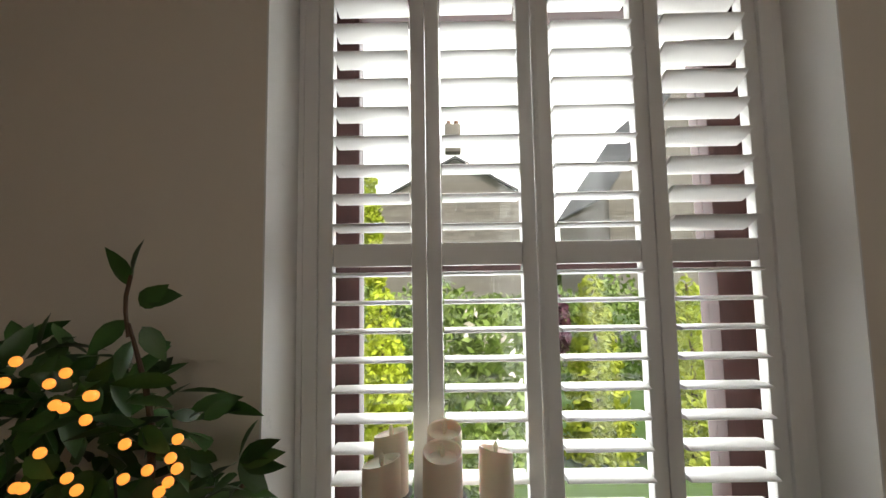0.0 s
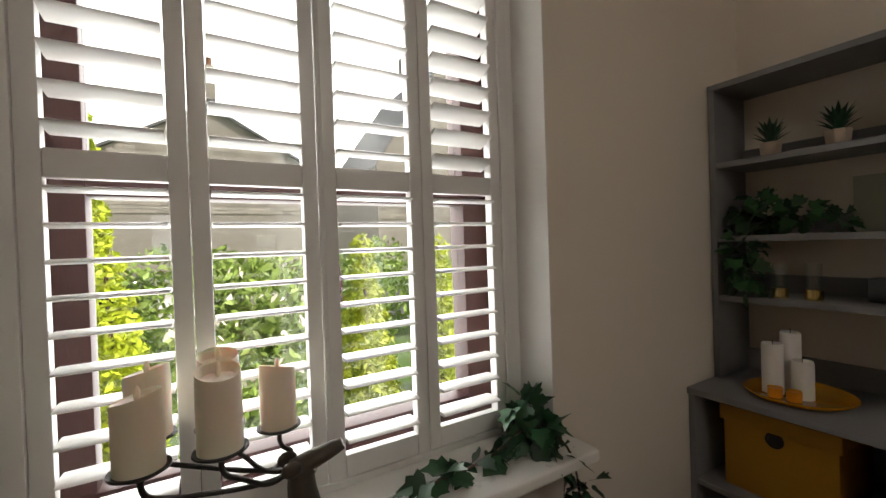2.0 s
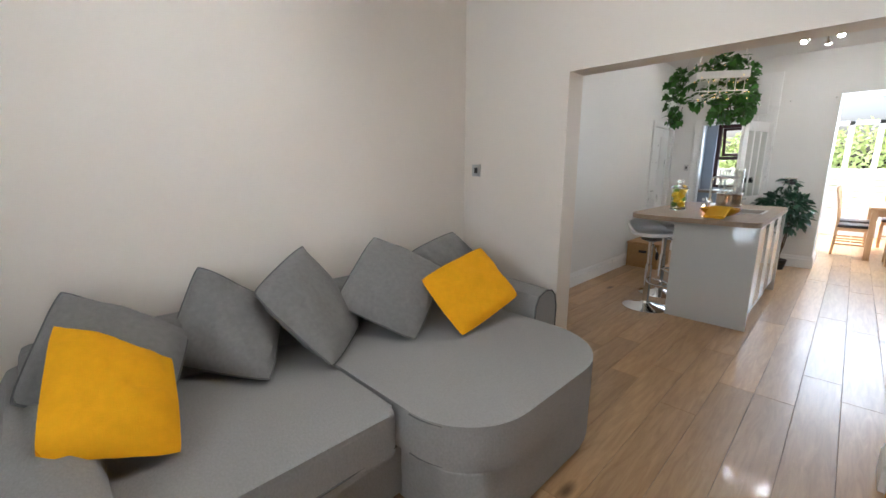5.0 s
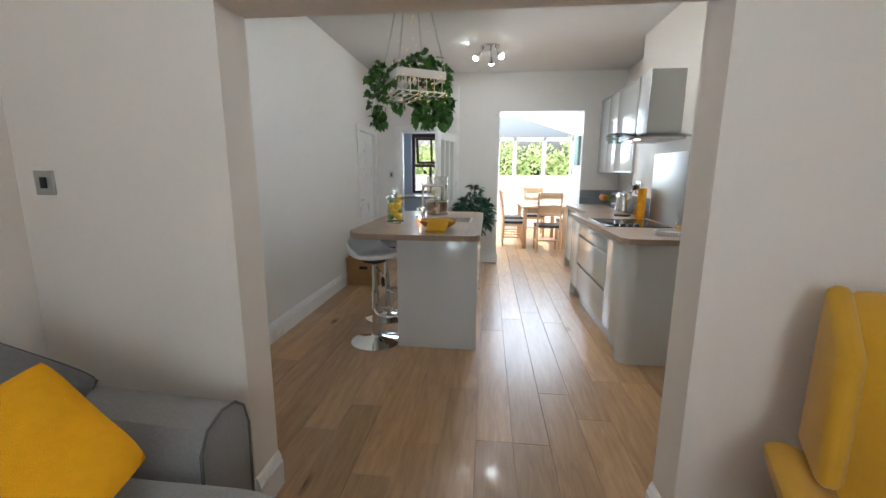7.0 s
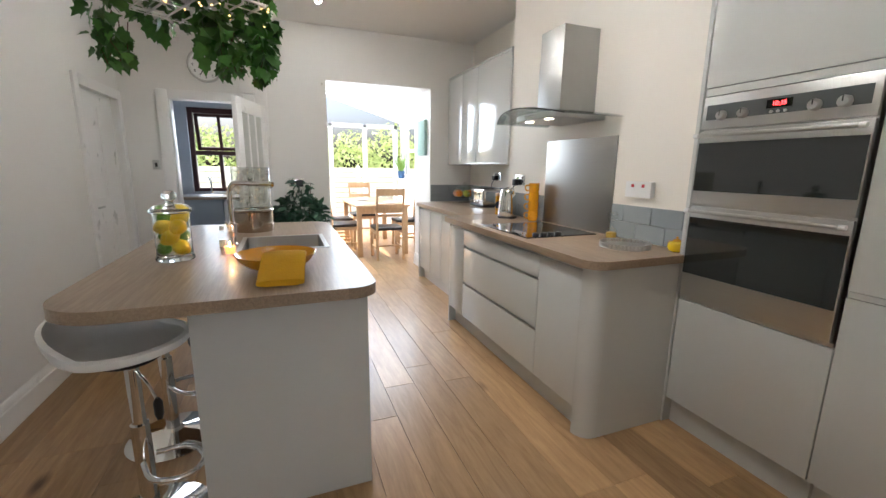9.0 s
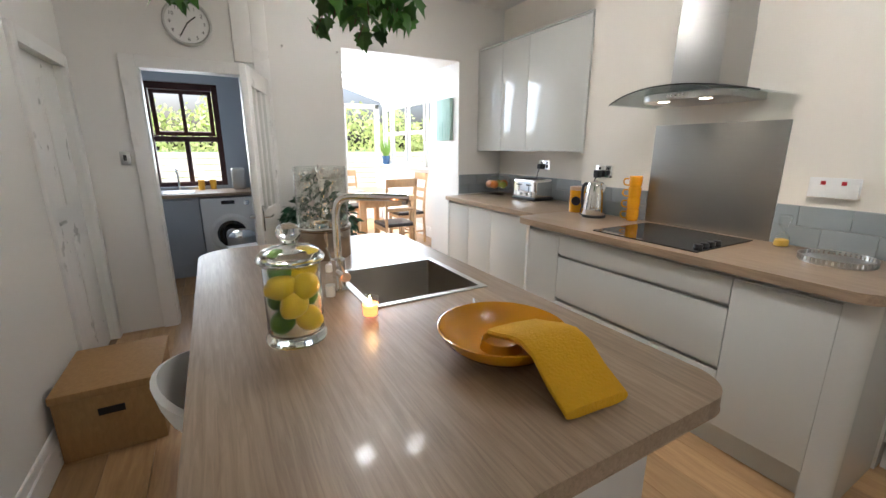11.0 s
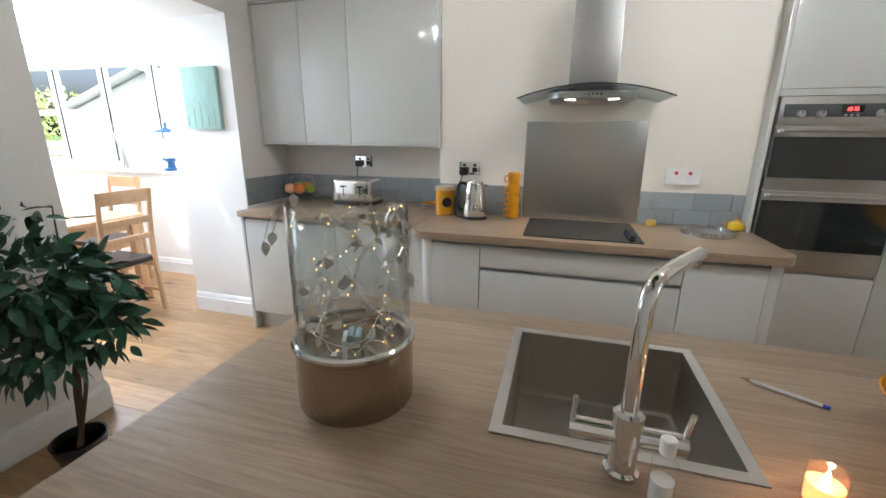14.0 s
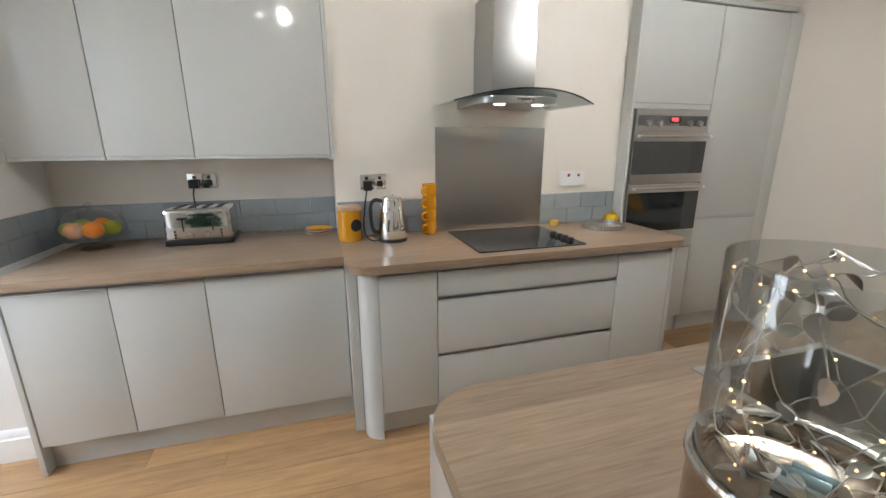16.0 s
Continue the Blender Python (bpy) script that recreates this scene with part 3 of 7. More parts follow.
for x in (0.2, 1.0):
    part("leg", box(x, x + 0.03, 0.83, 0.96, 0.4, 0.45), GLOSS_WHITE, rad)
part("pipe", rod((1.05, 0.79, 0), (1.05, 0.79, 0.2), 0.008), CHROME, rad)

# ---- shelf unit in the corner ----
sh = thing("shelf_unit", "tall charcoal shelf unit with open back, in the corner", "shelf", (2.25, 0.7, 0))
Y0, Y1 = 0.425, 0.956
part("side", box(2.17, 2.418, Y0, Y0 + 0.022, 0.86, 1.980, 0.002), SHELF, sh)
part("side", box(2.17, 2.418, Y1 - 0.022, Y1, 0.86, 1.980, 0.002), SHELF, sh)
part("side", box(1.985, 2.418, Y0 - 0.004, Y0 + 0.02, 0.0, 0.845, 0.002), SHELF, sh)
part("side", box(1.985, 2.418, Y1 - 0.02, Y1 + 0.002, 0.0, 0.845, 0.002), SHELF, sh)
part("top", box(2.165, 2.418, Y0, Y1, 1.980, 2.002, 0.002), SHELF, sh)
part("base_top", box(1.975, 2.418, Y0 - 0.008, Y1 + 0.003, 0.845, 0.868, 0.003), SHELF, sh)
for z in (1.680, 1.398, 1.170):
    part("shelf", box(2.175, 2.418, Y0 + 0.022, Y1 - 0.022, z, z + 0.022, 0.002), SHELF, sh)
    part("back_rail", box(2.40, 2.417, Y0 + 0.022, Y1 - 0.022, z + 0.022, z + 0.09), SHELF, sh, smooth=False)
part("back_rail", box(2.40, 2.417, Y0 + 0.022, Y1 - 0.022, 0.868, 0.95), SHELF, sh, smooth=False)
for z in (0.515, 0.125):
    part("shelf", box(1.99, 2.41, Y0 + 0.02, Y1 - 0.02, z, z + 0.022, 0.002), SHELF, sh)
part("plinth", box(2.0, 2.02, Y0 + 0.02, Y1 - 0.02, 0.0, 0.125), SHELF, sh, smooth=False)
part("back", box(2.405, 2.417, Y0 + 0.02, Y1 - 0.02, 0.085, 0.845), SHELF, sh, smooth=False)

for z, k in ((0.537, 0), (0.147, 1)):
    b = thing("storage_box", "mustard lidded storage box with a dark eyelet", "storage box", (2.18, 0.72, z), "mustard storage boxes")
    part("body", box(2.045, 2.36, 0.560, 0.868, z, z + 0.24, 0.004), MUSTARD_BOX, b)
    part("lid", box(2.035, 2.37, 0.550, 0.878, z + 0.23, z + 0.283, 0.005), MUSTARD_BOX, b)
    e = part("eyelet", lathe([(0.026, 0), (0.026, 0.004), (0.017, 0.006), (0.017, 0)], 20, m=pose(2.0445, 0.718, z + 0.208, 0, -90, 0)), IRON, b, "round dark metal eyelet")
    # no opening: a black disc paints the shade inside the eyelet
    part("hole", lathe([(0.017, 0), (0.017, 0.002)], 16, m=pose(2.0445, 0.718, z + 0.208, 0, -90, 0)), BLACK, e)

# ---- sofa with chaise ----
sofa = thing("corner_sofa", "grey fabric chaise sofa with dark piping", "sofa", (1.9, -1.1, 0))
part("base", slab(outline(1.42, 2.36, -2.1, 0.0, (0.03,) * 4, 4), 0.05, 0.27, 0.02), SOFA, sofa)
part("chaise_base", slab(outline(1.05, 1.5, -2.05, -0.98, (0.3, 0.03, 0.03, 0.22), 8), 0.04, 0.29, 0.02), SOFA, sofa)
c = part("seat_cushion", slab(outline(1.375, 2.2, -0.945, -0.13, (0.05, 0.03, 0.03, 0.05), 6), 0.27, 0.455, 0.05, 4), SOFA, sofa)
part("piping", tube([(1.385, -0.93, 0.31), (1.37, -0.5, 0.305), (1.385, -0.15, 0.31)], 0.005, 6), PIPING, c)
ch = slab(outline(1.03, 2.2, -2.06, -0.955, (0.36, 0.03, 0.03, 0.30), 10), 0.285, 0.465, 0.032, 4)
c = part("chaise_cushion", ch, SOFA, sofa)
po = outline(1.03, 2.2, -2.06, -0.955, (0.36, 0.03, 0.03, 0.30), 10)
front = [p for p in po if p[0] < 1.9]
front = sorted(front, key=lambda p: math.atan2(p[1] + 1.5, p[0] - 1.9) % (2 * math.pi))
for z in (0.455, 0.295):
    part("piping", tube([(x + (1.9 - x) * 0.012, y, z) for x, y in front], 0.0042, 6), PIPING, c)
part("back", box(2.2, 2.40, -2.12, 0.02, 0.2, 0.70, 0.06, 4), SOFA_DARK, sofa)


def sofa_arm(y0, y1, x0):
    prof = [(y0, 0.06), (y0 - 0.01, 0.3), (y0 - 0.015, 0.5), (y0 + 0.005, 0.575), (y0 + 0.05, 0.615), ((y0 + y1) / 2, 0.625), (y1 - 0.04, 0.60), (y1 - 0.005, 0.54), (y1, 0.42), (y1, 0.06)]
    own = bmesh.new()
    a = [own.verts.new((x0, y, z - (0.03 if z > 0.4 else 0))) for y, z in prof]
    b = [own.verts.new((2.38, y, z + (0.01 if z > 0.4 else 0))) for y, z in prof]
    for i in range(len(prof)):
        j = (i + 1) % len(prof)
        own.faces.new((a[i], a[j], b[j], b[i]))
    own.faces.new(a[::-1]), own.faces.new(b)
    arm = part("arm", own, SOFA, sofa)
    part("piping", tube([(x0 - 0.003, y, z - (0.03 if z > 0.4 else 0)) for y, z in prof], 0.005, 6), PIPING, arm)


sofa_arm(-0.125, 0.095, 1.45)
sofa_arm(-2.34, -2.11, 1.55)
for x, y in ((1.5, -0.02), (2.3, 0.0), (1.2, -1.1), (1.2, -1.85), (2.3, -2.05)):
    part("foot", rod((x, y, 0), (x, y, 0.06), 0.02), BLACK, sofa)


def cushion(corners, d, material, label, seed, n=20, pinch=-0.02):
    """A stuffed cushion between four corners (top, right, bottom, left), piped along its seam if grey."""
    a, b, c, e = [Vector(p) for p in corners]
    mid = (a + b + c + e) / 4
    t = thing("cushion", label, "cushion", tuple(mid), "sofa cushions")
    nor = (b - e).cross(a - c).normalized()
    if nor.x > 0:
        nor = -nor

    def place(u, v, h):
        k = 1 - 0.028 * (u * v) ** 6
        uu, vv = k * u * (1 - pinch * (1 - v * v)), k * v * (1 - pinch * (1 - u * u))
        s, r = (uu + 1) / 2, (vv + 1) / 2
        p = (a * (1 - s) + b * s) * (1 - r) + (e * (1 - s) + c * s) * r
        sag = 0.010 * noise.noise(Vector((u * 1.6 + seed, v * 1.6, 0)))
        return p + nor * (h + sag)

    own = bmesh.new()
    g = {}
    for side in (1, -1):
        for i in range(n + 1):
            for j in range(n + 1):
                u, v = 2 * i / n - 1, 2 * j / n - 1
                rim = i in (0, n) or j in (0, n)
                if rim and side == -1:
                    g[side, i, j] = g[1, i, j]
                    continue
                k = max(0.0, (1 - abs(u) ** 2.4) * (1 - abs(v) ** 2.4)) ** 0.46
                wrk = 1 + 0.28 * noise.noise(Vector((u * 1.9 + seed * 3, v * 1.9, side))) + 0.13 * noise.noise(Vector((u * 4.5 + seed, v * 4.5, side))) + 0.05 * noise.noise(Vector((u * 11 + seed, v * 8, side)))
                g[side, i, j] = own.verts.new(place(u, v, 0 if rim else side * d / 2 * k * wrk))
        for i in range(n):
            for j in range(n):
                own.faces.new((g[side, i, j], g[side, i + 1, j], g[side, i + 1, j + 1], g[side, i, j + 1]))
    part("cover", own, material, t)
    if material is SOFA_DARK:
        q = [-1 + 2 * k / 20 for k in range(20)]
        loop = [place(u, -1, 0) for u in q] + [place(1, v, 0) for v in q] + [place(-u, 1, 0) for u in q] + [place(-1, -v, 0) for v in q] + [place(-1, -1, 0)]
        part("piping", tube(loop, 0.0042, 5), PIPING, t)
    return t


GREY = "dark grey piped scatter cushion propped on the sofa"
cushion([(2.3, -0.12, 0.886), (2.22, -0.491, 0.65), (1.80, -0.30, 0.505), (2.04, 0.042, 0.62)], 0.15, SOFA_DARK, GREY, 1)
cushion([(2.3, -0.566, 0.908), (2.24, -0.904, 0.644), (1.868, -0.675, 0.485), (2.25, -0.39, 0.53)], 0.16, SOFA_DARK, GREY, 2)
cushion([(2.28, -1.042, 0.935), (2.12, -1.27, 0.485), (1.80, -0.915, 0.48), (2.05, -0.70, 0.808)], 0.15, SOFA_DARK, GREY, 3)
cushion([(2.28, -1.489, 0.927), (1.95, -1.754, 0.748), (1.763, -1.361, 0.478), (2.1, -1.107, 0.649)], 0.16, SOFA_DARK, GREY, 4)
cushion([(2.15, -2.027, 0.912), (2.05, -2.30, 0.63), (1.95, -1.873, 0.478), (2.2, -1.70, 0.813)], 0.14, SOFA_DARK, GREY, 5)
YEL = "bright mustard scatter cushion leaning on the sofa"
cushion([(2.06, -0.087, 0.84), (1.97, -0.378, 0.654), (1.648, -0.314, 0.475), (1.662, -0.009, 0.62)], 0.13, MUSTARD, YEL, 6)
cushion([(1.90, -2.02, 0.845), (1.576, -1.974, 0.615), (1.626, -1.555, 0.478), (1.88, -1.50, 0.745)], 0.12, MUSTARD, YEL, 7)

# ---- armchairs ----
def padded(pts, r, sub=2):
    """An upholstered block: the skin stretched over balls at the given places."""
    own = bmesh.new()
    for p in pts:
        bmesh.ops.create_icosphere(own, subdivisions=sub, radius=r, matrix=Matrix.Translation(p))
    hull = bmesh.ops.convex_hull(own, input=own.verts[:])
    bmesh.ops.delete(own, geom=list(set(hull["geom_interior"])), context="VERTS")
    bmesh.ops.delete(own, geom=[v for v in own.verts if not v.link_faces], context="VERTS")
    return own


ac = thing("armchair", "pale grey woven armchair with piped back", "armchair", (1.1, 0.5, 0))
AW, AF = Vector((0.66, 0.75, 0)), Vector((0.75, -0.66, 0))     # across the chair and towards its front
A0 = Vector((1.285, 0.325, 0))


def across(f, w, z):
    return A0 + AF * f + AW * w + Vector((0, 0, z))


arm = part("arm", padded([across(f, w, z) for f, top in ((-0.02, 0.715), (-0.30, 0.735), (-0.58, 0.72)) for w in (0.0, 0.05) for z in (0.22, top)], 0.05, 3), ARM_FABRIC, ac)
part("piping", tube([across(f, -0.035, z) for f, z in ((0.02, 0.70), (0.0, 0.745), (-0.06, 0.762), (-0.3, 0.775), (-0.6, 0.76))], 0.005, 6, smooth_n=2), ARM_FABRIC, arm)
part("arm_front", padded([Vector(p) for p in ((1.35, 0.30, 0.585), (1.315, 0.12, 0.42), (1.42, 0.33, 0.545), (1.40, 0.14, 0.39), (1.35, 0.30, 0.22), (1.32, 0.13, 0.22), (1.42, 0.32, 0.22), (1.40, 0.15, 0.22))], 0.045, 3), ARM_FABRIC, ac)
part("seat", padded([across(f, w, z) for f in (-0.5, 0.06) for w in (0.12, 0.24) for z in (0.24, 0.38)], 0.05), ARM_FABRIC, ac)
part("backrest", padded([across(f, w, z) for f in (-0.58, -0.53) for w in (0.1, 0.26) for z in (0.24, 0.74)], 0.05), ARM_FABRIC, ac)
for f in (-0.55, 0.02):
    for w in (0.02, 0.24):
        p = across(f, w, 0)
        part("leg", rod(p, p + Vector((0, 0, 0.19)), 0.014, r2=0.02), OAK, ac)

mc = thing("armchair", "mustard winged armchair with rolled arms", "armchair", (-0.425, -1.91, 0))
B = pose(-0.425, -1.91, 0, 0, 0, -22)
part("seat", box(-0.27, 0.27, -0.2, 0.27, 0.2, 0.40, 0.04, 4, m=B), MUSTARD_CHAIR, mc)
part("seat_front", box(-0.455, 0.455, 0.275, 0.35, 0.18, 0.41, 0.035, 4, m=B), MUSTARD_CHAIR, mc)
part("backrest", padded([B @ Vector((x, y, z)) for x, y, z in ((-0.25, -0.32, 0.99), (0.25, -0.32, 0.99), (-0.25, -0.29, 0.25), (0.25, -0.29, 0.25), (-0.25, -0.25, 0.95), (0.25, -0.25, 0.95))], 0.05), MUSTARD_CHAIR, mc)
for s in (-1, 1):
    own = bmesh.new()
    pr = [(0.275, 0.2), (0.38, 0.2), (0.375, 0.40), (0.39, 0.46), (0.415, 0.50), (0.43, 0.53), (0.427, 0.555), (0.41, 0.57), (0.38, 0.575), (0.335, 0.562), (0.29, 0.53), (0.275, 0.45)]
    a = [own.verts.new((s * x, -0.26, z)) for x, z in pr]
    b = [own.verts.new((s * x, 0.27, z - 0.01 * (z > 0.5))) for x, z in pr]
    for i in range(len(pr)):
        j = (i + 1) % len(pr)
        own.faces.new((a[i], a[j], b[j], b[i]))
    own.faces.new(a), own.faces.new(b[::-1])
    bmesh.ops.bevel(own, geom=[e for e in own.edges if abs(e.verts[0].co.y - e.verts[1].co.y) < 0.01 and e.verts[0].co.y > 0.2], offset=0.012, segments=3, profile=0.6, affect="EDGES", clamp_overlap=True)
    own.transform(B)
    part("arm", own, MUSTARD_CHAIR, mc)
    part("wing", padded([B @ Vector((s * x, y, z)) for x, y, z in ((0.31, -0.31, 1.02), (0.32, -0.14, 0.90), (0.32, -0.28, 0.60), (0.33, -0.10, 0.60))], 0.03), MUSTARD_CHAIR, mc)
    for y in (-0.27, 0.30):
        p = B @ Vector((s * 0.28, y, 0))
        part("leg", rod(p, p + Vector((0, 0, 0.21)), 0.014, r2=0.022), OAK, mc)

# ---- kitchen island ----
isl = thing("kitchen_island", "grey kitchen island with panelled sides", "kitchen island", (1.09, -4.9, 0))
part("end_panel", box(0.782, 1.392, -4.107, -4.085, 0, 0.872, 0.002), UNIT, isl)
part("end_panel", box(0.782, 1.392, -5.745, -5.723, 0, 0.872, 0.002), UNIT, isl)
part("back_panel", box(1.372, 1.39, -5.723, -4.107, 0, 0.872, 0.002), UNIT, isl)
part("carcass", box(0.81, 1.372, -5.723, -5.16, 0.15, 0.866), UNIT_IN, isl, smooth=False)
part("carcass", box(0.81, 1.372, -4.64, -4.107, 0.15, 0.866), UNIT_IN, isl, smooth=False)
part("plinth", box(0.84, 1.3, -5.72, -4.11, 0, 0.15), UNIT, isl, smooth=False)
for i in range(3):
    y = -4.112 - 0.537 * i
    part("door", box(0.788, 0.808, y - 0.532, y, 0.155, 0.845, 0.003), UNIT, isl)
wt = thing("worktop", "oak effect laminate worktop with rounded corners on the island", "worktop", (1.26, -4.85, 0.875))
SX0, SX1, SY0, SY1 = 0.875, 1.277, -5.108, -4.703
po = outline(0.765, 1.757, -5.762, -3.925, (0.13, 0.15, 0.20, 0.09), 10)


def ring_slab(pts, hole, z0, z1):
    """A slab with a rectangular hole through it."""
    own = bmesh.new()
    lv = {}
    for z in (z0, z1):
        o = [own.verts.new((x, y, z)) for x, y in pts]
        h = [own.verts.new((x, y, z)) for x, y in hole]
        es = [own.edges.new((o[i], o[(i + 1) % len(o)])) for i in range(len(o))]
        es += [own.edges.new((h[i], h[(i + 1) % len(h)])) for i in range(len(h))]
        bmesh.ops.triangle_fill(own, use_beauty=True, use_dissolve=False, edges=es)
        lv[z] = (o, h)
    for k in (0, 1):
        a, b = lv[z0][k], lv[z1][k]
        for i in range(len(a)):
            own.faces.new((a[i], a[(i + 1) % len(a)], b[(i + 1) % len(a)], b[i]))
    return own


part("slab", ring_slab(po, [(SX0, SY0), (SX1, SY0), (SX1, SY1), (SX0, SY1)], 0.875, 0.915), WORKTOP, wt)

ed = [(1.26 + (x - 1.26) * 1.0008, -4.85 + (y + 4.85) * 1.0004) for x, y in po]
part("edging", tube([(x, y, 0.8765) for x, y in ed + ed[:1]], 0.0012, 5), WORKTOP, wt, "thin laminate edging")

sink = thing("sink", "square stainless steel inset sink", "sink", (1.06, -4.9, 0.7))
part("rim", ring_slab([(0.858, -5.124), (1.294, -5.124), (1.294, -4.687), (0.858, -4.687)], [(SX0 + 0.006, SY0 + 0.006), (SX1 - 0.006, SY0 + 0.006), (SX1 - 0.006, SY1 - 0.006), (SX0 + 0.006, SY1 - 0.006)], 0.916, 0.919), STEEL_H, sink)
z0 = 0.73
bowl = slab(outline(SX0 + 0.004, SX1 - 0.004, SY0 + 0.004, SY1 - 0.004, (0.012,) * 4, 4), z0, 0.917)
bmesh.ops.delete(bowl, geom=[f for f in bowl.faces if f.calc_center_median().z > 0.916], context="FACES_ONLY")
bmesh.ops.bevel(bowl, geom=[e for e in bowl.edges if e.verts[0].co.z < z0 + 0.001 and e.verts[1].co.z < z0 + 0.001], offset=0.01, segments=3, profile=0.5, affect="EDGES", clamp_overlap=True)
part("bowl", bowl, SINK_STEEL, sink)
part("waste", lathe([(0.04, 0), (0.04, 0.003), (0.03, 0.004), (0.012, 0.002)], 24, (1.06, -4.9, z0)), CHROME, sink)

tap = thing("mixer_tap", "tall chrome mixer tap with two levers", "tap", (1.322, -4.905, 0.915))
part("base", lathe([(0.027, 0), (0.027, 0.008), (0.021, 0.012), (0.021, 0.05), (0.023, 0.052), (0.023, 0.11), (0.017, 0.115)], 24, (1.322, -4.905, 0.915)), CHROME, tap)
part("spout", tube([(1.322, -4.905, 1.02), (1.322, -4.905, 1.12), (1.322, -4.905, 1.20), (1.302, -4.893, 1.235), (1.252, -4.864, 1.237), (1.112, -4.784, 1.232)], 0.0125, 14, smooth_n=2), CHROME, tap)
part("nozzle", rod((1.124, -4.79, 1.228), (1.124, -4.79, 1.212), 0.009), CHROME, tap)
part("valve", rod((1.322, -4.99, 0.985), (1.322, -4.82, 0.985), 0.0165, 18), CHROME, tap)
for y in (-4.985, -4.825):
    part("lever", rod((1.322, y, 0.99), (1.342, y, 1.05), 0.0045), CHROME, tap)

# bar stools
def bar_stool(loc, rz, seat_label):
    t = thing("bar_stool", seat_label, "bar stool", (0, 0, 0), "stools at the island")
    part("base", lathe([(0.2, 0), (0.2, 0.006), (0.17, 0.014), (0.1, 0.03), (0.045, 0.045), (0.035, 0.06)], 40), CHROME, t)
    part("column", lathe([(0.029, 0.05), (0.029, 0.42), (0.022, 0.425), (0.022, 0.66)], 20), CHROME, t)
    part("footrest", tube([(0.02, 0.03, 0.28), (0.10, 0.10, 0.27), (0.19, 0.06, 0.26), (0.21, 0, 0.26), (0.19, -0.06, 0.26), (0.10, -0.10, 0.27), (0.02, -0.03, 0.28)], 0.010, 10, smooth_n=2), CHROME, t)
    part("lever", tube([(0.02, 0, 0.62), (0.10, -0.05, 0.60), (0.15, -0.08, 0.56)], 0.005, 8), CHROME, t)
    part("lever_grip", lathe([(0.008, 0), (0.014, 0.02), (0.014, 0.06), (0.006, 0.075)], 12, m=pose(0.15, -0.08, 0.5, 0, 0, 0)), BLACK, t)
    part("mount", lathe([(0.03, 0.64), (0.09, 0.665), (0.09, 0.675)], 20), BLACK, t)
    own = bmesh.new()
    n, kk = 40, 9
    prev = None
    rings = []
    for a in range(n):
        th = 2 * math.pi * a / n
        backness = max(0, -math.cos(th)) ** 0.8
        ring = []
        for k in range(kk + 1):
            u = k / kk
            rr = 0.03 + 0.150 * min(1, u * 1.25)
            lift = (0.02 + 0.09 * backness) * max(0, (u - 0.6) / 0.4) ** 1.4 + 0.03 * u * u
            rr += 0.035 * max(0, (u - 0.6) / 0.4) * backness
            ring.append((rr * math.cos(th), rr * math.sin(th) * 1.08, 0.69 + lift))
        rings.append(ring)
    vo = [[own.verts.new(p) for p in r] for r in rings]
    vi = [[own.verts.new((p[0] * 0.93, p[1] * 0.93, p[2] + 0.022 * (1 - j / kk) + 0.006)) for j, p in enumerate(r)] for r in rings]
    for a in range(n):
        b = (a + 1) % n
        for k in range(kk):
            own.faces.new((vo[a][k], vo[b][k], vo[b][k + 1], vo[a][k + 1]))
            own.faces.new((vi[a][k], vi[a][k + 1], vi[b][k + 1], vi[b][k]))
        own.faces.new((vo[a][kk], vo[b][kk], vi[b][kk], vi[a][kk]))
    own.faces.new([r[0] for r in vo][::-1])
    own.faces.new([r[0] for r in vi])
    part("seat", own, PLASTIC_WHITE, t)
    t.matrix_basis = pose(*loc, 0, 0, rz)
    return t


st = bar_stool((1.59, -4.16, 0), 155, "white bucket bar stool on a chrome pedestal")
copy_thing(st, pose(1.64, -4.72, 0, 0, 0, 172))

# ---- base units on the hob wall ----
def unit(name, label, y0, y1, x_back, x_front, rows, z1=0.868, cat="kitchen unit", group="base units", plinth=True, z0=0.0):
    t = thing(name, label, cat, ((x_back + x_front) / 2, (y0 + y1) / 2, z0), group)
    part("carcass", box(x_back, x_front - 0.022, y0 + 0.001, y1 - 0.001, z0 + (0.14 if plinth else 0), z1), UNIT_IN, t, smooth=False)
    if plinth:
        part("plinth", box(x_front - 0.075, x_front - 0.06, y0, y1, 0, 0.14), UNIT, t, smooth=False)
    for a, b in rows:
        d = part("drawer_front" if len(rows) > 1 else "door", box(x_front - 0.02, x_front, y0 + 0.0015, y1 - 0.0015, a, b, 0.003), UNIT, t)
        part("finger_grip", box(x_front - 0.018, x_front - 0.004, y0 + 0.004, y1 - 0.004, b, b + 0.006), STEEL, d, smooth=False)
    return t


XL, XP = -0.44, -0.235
for y0, y1 in ((-7.19, -6.826), (-6.826, -6.462), (-6.462, -5.85)):
    unit("base_unit", "light grey gloss handleless base cupboard", y0, y1, -1.14, XL, [(0.145, 0.845)])
ep = thing("end_panel", "light grey end panel beside the base units", "panel", (-0.79, -7.2, 0))
part("board", box(-1.14, XL + 0.004, -7.213, -7.193, 0, 0.872, 0.002), UNIT, ep)
unit("base_unit", "narrow light grey gloss base cupboard", -5.716, -5.435, -0.85, XP, [(0.145, 0.845)])
unit("drawer_unit", "wide light grey pan drawer unit with three drawers", -5.435, -4.415, -0.85, XP, [(0.145, 0.405), (0.43, 0.705), (0.73, 0.845)])
unit("base_unit", "light grey gloss base cupboard with a full door", -4.415, -4.06, -0.85, XP, [(0.145, 0.845)])
